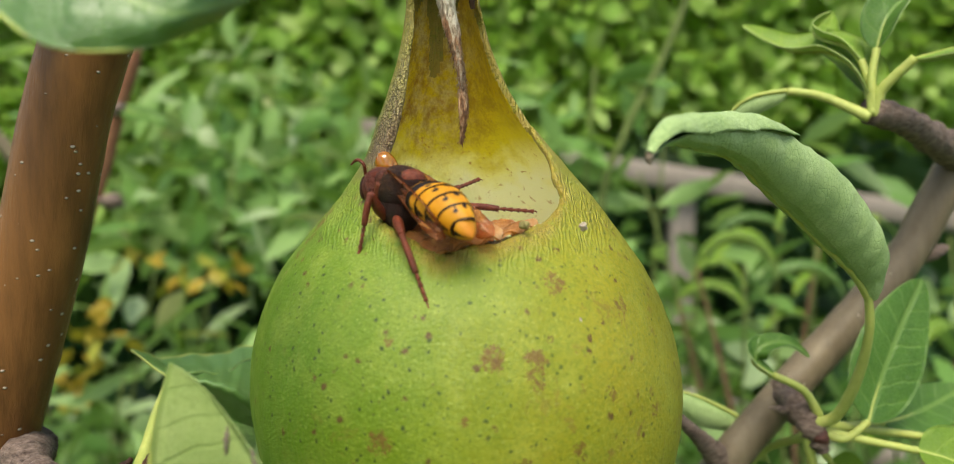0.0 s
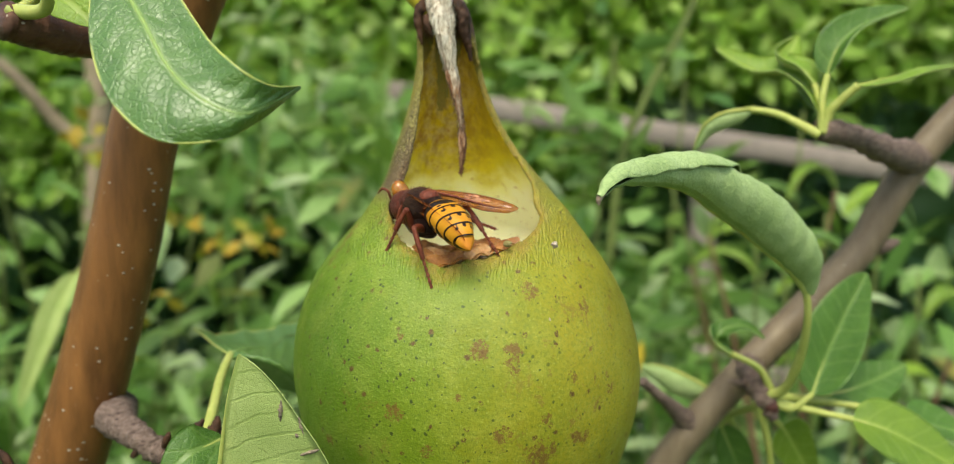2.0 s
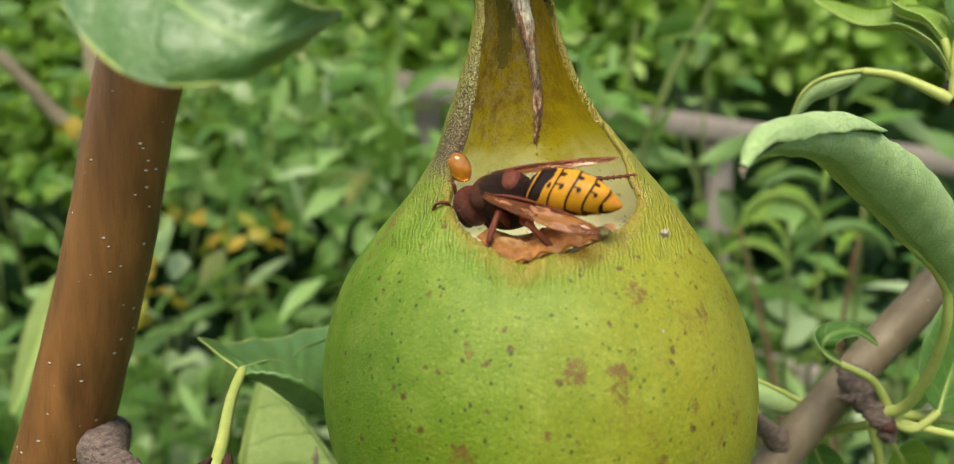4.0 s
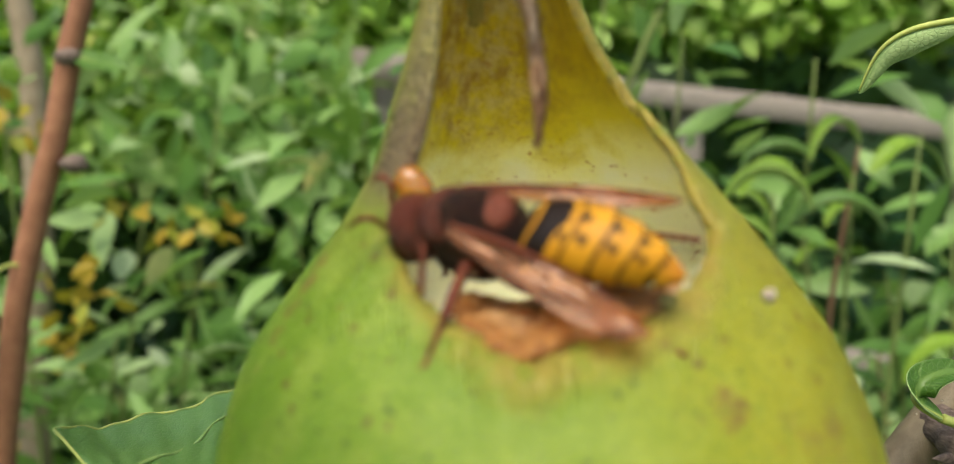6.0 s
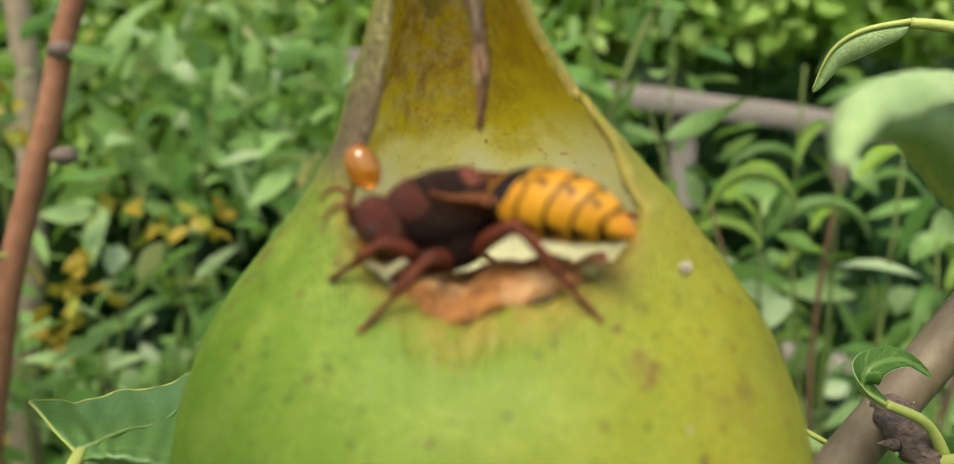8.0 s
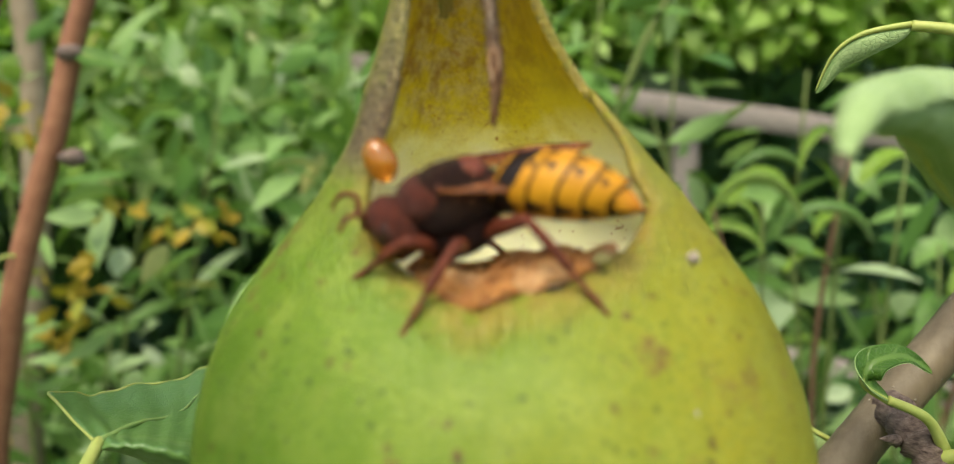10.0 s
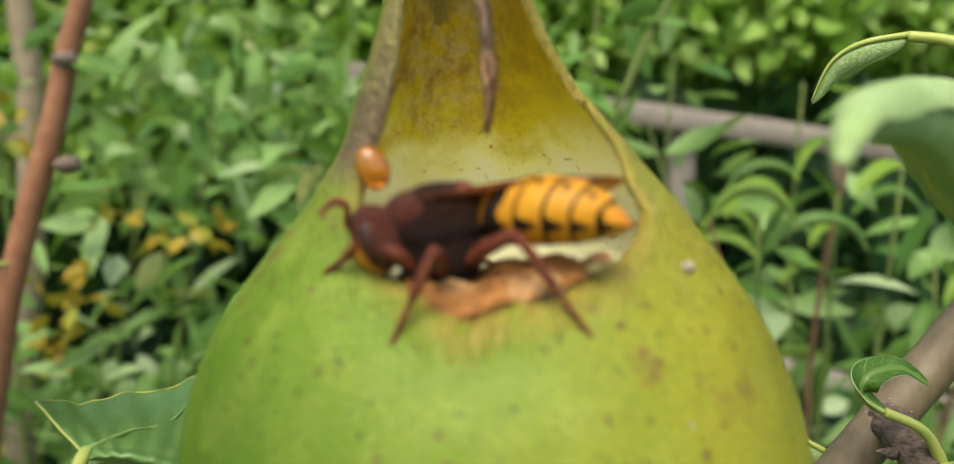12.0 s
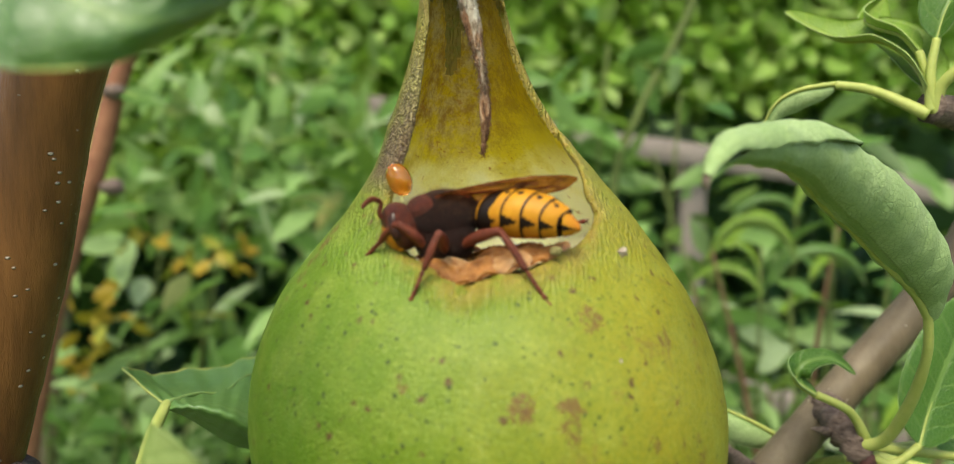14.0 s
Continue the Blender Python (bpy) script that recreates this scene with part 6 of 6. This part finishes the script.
bead("juice_drop", (-0.0133, -0.0090, 1.3005), (0.0024, 0.0016, 0.0017), DROP, "glossy amber drop of juice on the torn edge", "drop", 2, 0.03, (0, 65, 0))
bead("crumb", (0.0073, -0.0195, 1.2922), (0.0008, 0.0006, 0.0006), GRIT, "small greenish grain on the rim", "crumb", 3, 0.15)
bead("scale_insect", (0.0158, -0.0186, 1.2920), (0.0006, 0.0005, 0.0006), WHITE_SCALE, "tiny white scale on the skin", "scale", 4, 0.2)
bead("scale_insect", (0.0146, -0.0245, 1.2792), (0.0006, 0.0005, 0.0007), WHITE_SCALE, "tiny white scale on the skin", "scale", 5, 0.2)


# ---- the hornet ----
HIPS = {"front": (0.0030, 0.0017, -0.0036), "middle": (0.0004, 0.0020, -0.0044), "hind": (-0.0022, 0.0020, -0.0038)}


def hornet_build():
    t = thing("hornet", (0, 0, 0), "red-brown hornet with a yellow black-marked abdomen, feeding in the hollow", "hornet")
    mm = 0.001
    blob("thorax", (4.8 * mm, 3.3 * mm, 3.5 * mm), CHITIN_DARK, t, (0, 0, 0), "dark brown thorax", 26, 36, 0.03, 1, (0, 6, 0), 0.85)
    blob("breast", (4.1 * mm, 3.0 * mm, 3.5 * mm), CHITIN_DARK, t, (0.1 * mm, 0, -2.7 * mm), "dark brown underside", 20, 30, 0.05, 9, (0, 0, 0), 0.8)
    blob("shoulder", (2.6 * mm, 3.0 * mm, 2.0 * mm), CHITIN, t, (2.4 * mm, 0, 1.0 * mm), "red-brown shoulder plate", 18, 28, 0.03, 2, (0, 12, 0), 0.85)
    blob("scutellum", (1.5 * mm, 2.0 * mm, 1.3 * mm), LEG_RED, t, (-2.4 * mm, 0, 2.1 * mm), "red-brown back plate", 16, 24, 0.02, 3, (0, -20, 0), 0.85)
    head = blob("head", (2.3 * mm, 3.2 * mm, 3.2 * mm), CHITIN, t, (5.7 * mm, 0, -1.0 * mm), "dark red-brown head", 22, 32, 0.02, 4, (0, 20, 0), 0.8)
    blob("face", (1.25 * mm, 2.35 * mm, 2.2 * mm), FACE_ORANGE, head, (1.35 * mm, 0, -0.60 * mm), "orange-yellow face", 14, 22, 0.02, 5)
    for s in (1, -1):
        blob("eye", (0.95 * mm, 0.6 * mm, 1.9 * mm), EYE, head, (0.65 * mm, s * 2.55 * mm, 0.15 * mm), "dark glossy eye", 14, 18, 0, 6, (0, -15, s * 15))
        blob("mandible", (0.7 * mm, 0.5 * mm, 0.9 * mm), FACE_ORANGE, head, (1.1 * mm, s * 0.8 * mm, -2.2 * mm), "orange jaw", 12, 14, 0, 7)
        v, f = tube([(1.3 * mm, s * 0.8 * mm, 0.9 * mm), (1.9 * mm, s * 1.4 * mm, 2.4 * mm), (1.2 * mm, s * 2.0 * mm, 3.7 * mm), (2.1 * mm, s * 2.5 * mm, 4.6 * mm), (3.7 * mm, s * 2.8 * mm, 4.1 * mm)], [0.30 * mm, 0.28 * mm, 0.28 * mm, 0.26 * mm, 0.15 * mm], n=34, around=9, rings=0.03, seed=3)
        part("antenna", mesh_of("antenna", v, f, LEG_RED), head, "red-brown antenna")
    v, f = tube([(-3.9 * mm, 0, 0.2 * mm), (-4.7 * mm, 0, 0.2 * mm), (-5.4 * mm, 0, 0.3 * mm)], [1.1 * mm, 0.8 * mm, 1.2 * mm], n=8, around=14)
    part("waist", mesh_of("waist", v, f, CHITIN_DARK), t, "narrow dark waist")
    # abdomen: six overlapping plates that swing together at the waist
    abdomen = new("abdomen")
    abdomen.parent, abdomen.empty_display_size = t, 0.002
    ends = [0.0, 0.115, 0.345, 0.535, 0.70, 0.85, 1.0]
    length = 13.5 * mm
    prof_s = [0, 0.03, 0.08, 0.15, 0.28, 0.42, 0.56, 0.70, 0.82, 0.92, 0.98, 1.0]
    prof_r = [0.9, 2.1, 2.75, 3.1, 3.35, 3.38, 3.2, 2.75, 2.05, 1.2, 0.5, 0.05]
    around = 72
    for i in range(6):
        s0, s1 = ends[i], ends[i + 1] + (0.008 if i < 5 else 0)
        n = 26
        s = np.linspace(s0, s1, n)
        ang = np.linspace(-math.pi, math.pi, around, endpoint=False)
        r = np.interp(s, prof_s, prof_r) * mm * (1 + 0.045 * np.linspace(0.1, 1, n))
        x = 0.1 * mm - 1.03 * length * s
        bow = 0.55 * mm * np.cos(1.9 * np.minimum(np.abs(ang), 1.65)) * (1.0 if i < 5 else 0.0)
        arch = (0.8 * np.sin(math.pi * s) - 0.2 * s ** 2) * mm
        verts = np.stack([x[:, None] - bow[None] * np.clip(np.linspace(0, 1, n) if i == 0 else np.ones(n), 0, 1)[:, None], r[:, None] * np.sin(ang) * 0.98, arch[:, None] + r[:, None] * np.cos(ang) * 0.93], -1)
        u = (s - s0) / (ends[i + 1] - s0)
        A = np.abs(ang)[None]
        U = np.repeat(u[:, None], around, 1)
        dark = np.zeros((n, around))
        if i == 0:
            dark = np.where((U > 0.72) & (U < 0.90) & (A < 1.9), 0.25, 1.0)
        if i == 1:
            dark = np.where(U < 0.62 + 0.10 * np.cos(2 * A) + 0.05 * np.sin(7 * A), 1.0, dark)
        if i >= 1 and i < 5:
            dark = np.maximum(dark, (U > 0.955).astype(float))
        if i in (1, 2, 3, 4):
            dot = np.hypot((A - 0.62) * 2.6, (U - (0.80 if i == 1 else 0.42)) * (2.6 if i > 1 else 3.4)) < 0.33
            dark = np.maximum(dark, dot)
            if i > 1:
                stem = (np.abs(A - 0.56) < 0.05) & (U < 0.4)
                dark = np.maximum(dark, stem)
                dark = np.maximum(dark, ((A < 0.05 + 0.13 * np.clip(0.45 - U, 0, 1) * 2) & (U < 0.40)).astype(float))
                dark = np.maximum(dark, (U < 0.05).astype(float))
        if i > 0:
            dark = np.maximum(dark, ((A > 1.5) & (A < 2.5) & (np.abs(A - 1.95) < 0.32 * (0.92 - U))).astype(float))
        amber = np.full((n, around), 0.85 if i == 5 else 0.0) * np.clip(U * 1.2, 0, 1)
        amber = np.maximum(amber, 0.35 * (A > 1.7))
        faces = [(a * around + b, (a + 1) * around + b, (a + 1) * around + (b + 1) % around, a * around + (b + 1) % around) for a in range(n - 1) for b in range(around)]
        me = mesh_of("abdomen_plate", verts.reshape(-1, 3), faces, YELLOW, attributes={"dark": dark.ravel(), "amber": amber.ravel()})
        part("abdomen_plate", me, abdomen, "black abdomen plate" if i == 0 else "yellow abdomen plate with black marks")
    # fine hair on the thorax
    rng = np.random.default_rng(8)
    hv, hf = [], []
    for _ in range(2600):
        d = unit(rng.normal(size=3) * np.array([1, 1, 1]))
        if d[2] < -0.2:
            continue
        p = d * np.array([4.4, 3.0, 3.1]) * mm
        e = p + (d + rng.normal(scale=0.35, size=3)) * rng.uniform(0.35, 0.9) * mm
        w = unit(np.cross(d, rng.normal(size=3))) * 0.035 * mm
        k = len(hv)
        hv += [p - w, p + w, e, p + np.cross(d, w)]
        hf += [(k, k + 1, k + 2), (k + 1, k + 3, k + 2), (k + 3, k, k + 2)]
    ob = part("hair", mesh_of("hair", np.array(hv), hf, HAIR), t, "fine brown hair")
    ob["kind"] = "stuff"
    wings = []
    for s in (1, -1):
        n, m2 = 30, 6
        q = np.linspace(0, 1, n)
        half = np.interp(q, [0, 0.1, 0.35, 0.7, 0.92, 1], [0.6, 1.1, 1.6, 1.95, 1.4, 0.25]) * mm
        top = []
        for j in range(-m2, m2 + 1):
            off = j / m2
            pleat = 0.28 * mm * np.cos(off * 9) * np.sin(math.pi * q)
            top.append(np.stack([-18.5 * mm * q, s * off * half, 0.55 * mm * np.sin(2.6 * q) + pleat - 0.35 * off ** 2 * half], -1))
        g = np.stack(top, 1)
        k = 2 * m2 + 1
        v = np.concatenate([g.reshape(-1, 3), (g - np.array([0, 0, 0.06 * mm])).reshape(-1, 3)])
        f = []
        for a in range(n - 1):
            for b in range(k - 1):
                c = (a * k + b, a * k + b + 1, (a + 1) * k + b + 1, (a + 1) * k + b)
                f += [c, tuple(n * k + e for e in reversed(c))]
            for b in (0, k - 1):
                f.append((a * k + b, (a + 1) * k + b, n * k + (a + 1) * k + b, n * k + a * k + b))
        w = part("wing", mesh_of("wing", v, f, WING), t, "folded amber-brown wing")
        vv, ff = tube([(0, -s * 0.2 * mm, 0), (-6 * mm, -s * 0.9 * mm, 0.6 * mm), (-13 * mm, -s * 1.25 * mm, 0.4 * mm), (-16 * mm, -s * 0.8 * mm, 0.2 * mm)], [0.32 * mm, 0.25 * mm, 0.16 * mm, 0.05 * mm], n=20, around=7)
        part("wing_vein", mesh_of("wing_vein", vv, ff, LEG_RED), w, "dark leading vein")
        wings.append(w)
    legs = {}
    for key, l1, l2 in (("front", 4.6, 7.4), ("middle", 5.4, 8.8), ("hind", 6.2, 11.0)):
        for s, side in ((1, "L"), (-1, "R")):
            v, f = tube([(0, 0, 0), (0.45 * l1 * mm, 0, 0.25 * mm), (l1 * mm, 0, 0)], [0.62 * mm, 0.80 * mm, 0.52 * mm], n=14, around=10)
            fem = part("leg", mesh_of("leg", v, f, LEG_RED), t, "red-brown leg")
            tib = 0.52 * l2
            v, f = tube([(0, 0, 0), (tib * 0.5 * mm, 0, 0.1 * mm), (tib * mm, 0, 0)], [0.42 * mm, 0.52 * mm, 0.44 * mm], n=14, around=9)
            shin = part("shin", mesh_of("shin", v, f, LEG_RED), fem)
            joints = 5
            vs, fs = [], []
            for j in range(joints):
                a0 = tib + (l2 - tib) * j / joints
                a1 = tib + (l2 - tib) * (j + 0.95) / joints
                vv, ff = tube([(a0 * mm, 0, -0.02 * mm), (0.6 * a1 * mm + 0.4 * a0 * mm, 0, 0), (a1 * mm, 0, -0.02 * mm)], [0.20 * mm, 0.27 * mm, 0.38 * mm], n=6, around=8)
                k = sum(len(q) for q in vs)
                vs.append(vv)
                fs += [tuple(k + e for e in q) for q in ff]
            for sg in (-1, 1):
                vv, ff = tube([(l2 * mm, 0, 0), ((l2 + 0.35) * mm, sg * 0.3 * mm, 0.05 * mm), ((l2 + 0.45) * mm, sg * 0.45 * mm, -0.2 * mm)], [0.10 * mm, 0.08 * mm, 0.02 * mm], n=6, around=5)
                k = sum(len(q) for q in vs)
                vs.append(vv)
                fs += [tuple(k + e for e in q) for q in ff]
            part("foot", mesh_of("foot", np.concatenate(vs), fs, LEG_RED), fem, "jointed foot with claws")
            legs[side, key] = (fem, shin, l1 * mm, l2 * mm)
            hx, hy, hz = HIPS[key]
            blob("coxa", (1.0 * mm, 0.9 * mm, 1.5 * mm), CHITIN_DARK, t, (hx, s * hy * 0.85, hz + 0.6 * mm), "dark hip joint", 12, 14, 0.03, 4)
    return t, abdomen, wings, legs


hornet, ABDOMEN, WINGS, LEGS = hornet_build()
for fem, shin, l1, l2 in LEGS.values():
    for child in fem.children:
        if child.name.startswith("foot"):
            child.parent = shin

# time, tip of the head, waist, tip of the abdomen, the way its back faces
BODY = [
    (0.0, (-0.0150, -0.0096, 1.2985), (-0.0076, -0.0190, 1.2962), (-0.0000, -0.0295, 1.2913), (0.30, -0.40, 0.85)),
    (0.5, (-0.0147, -0.0101, 1.3003), (-0.0073, -0.0190, 1.2965), (0.0011, -0.0289, 1.2918), (0.30, -0.40, 0.85)),
    (1.0, (-0.0154, -0.0094, 1.2989), (-0.0083, -0.0190, 1.2964), (-0.0004, -0.0294, 1.2920), (0.30, -0.40, 0.85)),
    (1.5, (-0.0149, -0.0088, 1.2981), (-0.0083, -0.0190, 1.2967), (0.0004, -0.0287, 1.2920), (0.28, -0.45, 0.85)),
    (2.0, (-0.0136, -0.0093, 1.2989), (-0.0056, -0.0185, 1.2982), (0.0008, -0.0294, 1.2927), (0.20, -0.45, 0.85)),
    (2.5, (-0.0110, -0.0091, 1.2947), (-0.0036, -0.0185, 1.2968), (0.0020, -0.0283, 1.2889), (0.10, -0.45, 0.90)),
    (3.0, (-0.0125, -0.0101, 1.2947), (-0.0026, -0.0165, 1.2980), (0.0086, -0.0231, 1.2934), (0.05, -0.45, 0.90)),
    (5.5, (-0.0149, -0.0100, 1.2961), (-0.0038, -0.0150, 1.2973), (0.0083, -0.0215, 1.2960), (0.00, -0.70, 0.75)),
    (6.0, (-0.0146, -0.0108, 1.2981), (-0.0037, -0.0150, 1.2974), (0.0083, -0.0211, 1.2944), (0.00, -0.70, 0.75)),
    (7.0, (-0.0142, -0.0150, 1.2941), (-0.0026, -0.0150, 1.2979), (0.0102, -0.0189, 1.2947), (0.00, -0.38, 0.95)),
    (7.5, (-0.0129, -0.0174, 1.2964), (-0.0009, -0.0155, 1.2977), (0.0105, -0.0231, 1.2957), (0.00, -0.20, 0.98)),
    (10.0, (-0.0135, -0.0174, 1.2953), (-0.0020, -0.0155, 1.2988), (0.0106, -0.0209, 1.2971), (0.00, -0.30, 0.95)),
    (11.0, (-0.0129, -0.0175, 1.2944), (-0.0011, -0.0155, 1.2967), (0.0099, -0.0238, 1.2973), (0.00, -0.02, 1.00)),
    (12.0, (-0.0142, -0.0170, 1.2955), (-0.0022, -0.0152, 1.2964), (0.0101, -0.0215, 1.2965), (0.00, 0.05, 1.00)),
    (12.5, (-0.0136, -0.0172, 1.2948), (-0.0016, -0.0152, 1.2959), (0.0107, -0.0214, 1.2962), (0.00, 0.08, 1.00)),
    (13.0, (-0.0141, -0.0165, 1.2948), (-0.0022, -0.0146, 1.2964), (0.0114, -0.0163, 1.2953), (0.00, 0.10, 1.00)),
    (14.0, (-0.0145, -0.0161, 1.2957), (-0.0024, -0.0146, 1.2963), (0.0104, -0.0197, 1.2952), (0.00, 0.12, 1.00)),
]
WAIST_X = -0.0045


def axes_at(origin, front, back):
    """A pose at origin whose x points along front and whose z leans towards back."""
    x, up = Vector(front).normalized(), Vector(back)
    y = up.cross(x).normalized()
    m = Matrix((x, y, x.cross(y))).transposed().to_4x4()
    m.translation = origin
    return m


def hornet_at(head, waist, back):
    front = Vector(head) - Vector(waist)
    return axes_at(Vector(waist) - front.normalized() * WAIST_X, front, back)


# where the feet stand: time, place
FEET = {
    ("L", "front"): [(0, (-0.0148, -0.0125, 1.2925)), (2.2, (-0.0145, -0.0130, 1.2925)), (2.5, (-0.0148, -0.0180, 1.2897)), (3.0, (-0.0111, -0.0184, 1.2914)), (5.5, (-0.0126, -0.0161, 1.2929)), (6.5, (-0.0128, -0.0161, 1.2926)), (7.5, (-0.0154, -0.0165, 1.2908)), (10, (-0.0152, -0.0172, 1.2902)), (11, (-0.0147, -0.0187, 1.2888)), (12, (-0.0172, -0.0150, 1.2911)), (14, (-0.0169, -0.0153, 1.2908))],
    ("L", "middle"): [(0, (-0.0163, -0.0187, 1.2878)), (1.0, (-0.0168, -0.0186, 1.2876)), (1.5, (-0.0191, -0.0154, 1.2889)), (2.0, (-0.0150, -0.0173, 1.2903)), (2.5, (-0.0115, -0.0200, 1.2897)), (3.0, (-0.0104, -0.0217, 1.2877)), (5.5, (-0.0122, -0.0210, 1.2878)), (7.5, (-0.0128, -0.0209, 1.2876)), (10, (-0.0105, -0.0228, 1.2864)), (14, (-0.0106, -0.0228, 1.2864))],
    ("L", "hind"): [(0, (-0.0058, -0.0271, 1.2814)), (1.5, (-0.0058, -0.0262, 1.2830)), (2.0, (-0.0060, -0.0250, 1.2849)), (2.5, (-0.0013, -0.0268, 1.2828)), (3.0, (0.0018, -0.0244, 1.2862)), (5.5, (0.0081, -0.0216, 1.2883)), (7.5, (0.0078, -0.0218, 1.2881)), (11, (0.0074, -0.0222, 1.2875)), (12, (0.0065, -0.0230, 1.2868)), (14, (0.0063, -0.0236, 1.2860))],
    ("R", "hind"): [(0, (0.0133, -0.0139, 1.2941)), (0.5, (0.0125, -0.0145, 1.2938)), (1.0, (0.0067, -0.0186, 1.2923)), (2.0, (0.0055, -0.0205, 1.2905)), (2.5, (0.0064, -0.0243, 1.2850)), (3.0, (0.0149, -0.0076, 1.2978)), (5.5, (0.0168, -0.0097, 1.2947)), (7.5, (0.0163, -0.0095, 1.2954)), (10, (0.0158, -0.0103, 1.2953)), (12, (0.0140, -0.0122, 1.2953)), (14, (0.0141, -0.0116, 1.2956))],
    ("R", "middle"): [(0, (0.0034, -0.0040, 1.2998)), (1.0, (0.0039, -0.0060, 1.2981)), (1.5, (0.0040, -0.0060, 1.2935)), (2.5, (0.0060, -0.0080, 1.2930)), (3.0, (-0.002, 0.0000, 1.2890)), (5.5, (0.000, 0.000, 1.2890)), (14, (0.000, -0.002, 1.2890))],
    ("R", "front"): [(0, (-0.0120, -0.0010, 1.2960)), (2.5, (-0.0090, -0.0030, 1.2910)), (3.0, (-0.0110, -0.0010, 1.2910)), (14, (-0.0110, -0.0020, 1.2900))],
}
# time, turn about z, about y, about x for the near and far wing
WING_ROWS = [
    (0.0, (6, -16, 80), (8, -18, -45)), (1.0, (5, -16, 80), (12, -14, -40)), (2.0, (5, -16, 80), (26, -10, -20)), (2.5, (6, -14, 75), (34, -12, 10)), (3.0, (14, -20, 45), (12, -15, 30)),
    (5.5, (20, -11, 8), (8, -8, 36)), (6.5, (17, -10, 10), (8, -9, 34)), (7.0, (9, -15, 15), (9, -13, 18)), (8.7, (4, -15, 14), (11, -15, 10)), (10.0, (4, -16, 14), (12, -15, 14)), (11.0, (3, -7, 20), (6, -11, 8)), (12.5, (2, 0, 32), (9, -12, 8)), (14.0, (2, 4, 38), (11, -14, 8)),
]


def rows_at(rows, t):
    ts = [r[0] for r in rows]
    return np.array([np.interp(t, ts, [r[1][i] for r in rows]) for i in range(3)])


def aim(origin, to, pole):
    """A pose at origin whose x points at to and whose z leans towards pole."""
    x = (Vector(to) - Vector(origin)).normalized()
    y = Vector(pole).cross(x).normalized()
    z = x.cross(y)
    m = Matrix((x, y, z)).transposed().to_4x4()
    m.translation = origin
    return m


def motions():
    body = [(t, hornet_at(h, w, b)) for t, h, w, e, b in BODY]
    walk(hornet, body)
    times = sorted({t for t, *_ in BODY})
    at = dict(body)
    walk(ABDOMEN, [(t, at[t].inverted() @ axes_at(Vector(w), Vector(w) - Vector(e), b)) for t, h, w, e, b in BODY])
    for (side, key), (fem, shin, l1, l2) in LEGS.items():
        s = 1 if side == "L" else -1
        hx, hy, hz = HIPS[key]
        hip = Vector((hx, s * hy, hz))
        upper, lower = [], []
        for t in times:
            foot = at[t].inverted() @ Vector(rows_at(FEET[side, key], t))
            d = foot - hip
            reach = min(max(d.length, abs(l2 - l1) * 1.05), (l1 + l2) * 0.985)
            dn = d.normalized()
            a = (l1 * l1 - l2 * l2 + reach * reach) / (2 * reach)
            h = math.sqrt(max(l1 * l1 - a * a, 0))
            pole = Vector((0.25 if key == "front" else (-0.15 if key == "middle" else -0.45), s * 0.75, 0.9))
            bend = (pole - dn * pole.dot(dn)).normalized()
            knee = hip + dn * a + bend * h
            m1 = aim(hip, knee, bend)
            m2 = aim(knee, hip + dn * reach, bend)
            upper.append((t, m1))
            lower.append((t, m1.inverted() @ m2))
        walk(fem, upper)
        walk(shin, lower)
    for w, s, col in ((WINGS[0], 1, 1), (WINGS[1], -1, 2)):
        walk(w, [(r[0], pose(0.0012, s * 0.0022, 0.0024) @ pose(0, 0, 0, 0, 0, -s * r[col][0]) @ pose(0, 0, 0, 0, r[col][1], 0) @ pose(0, 0, 0, r[col][2], 0, 0)) for r in WING_ROWS])


motions()
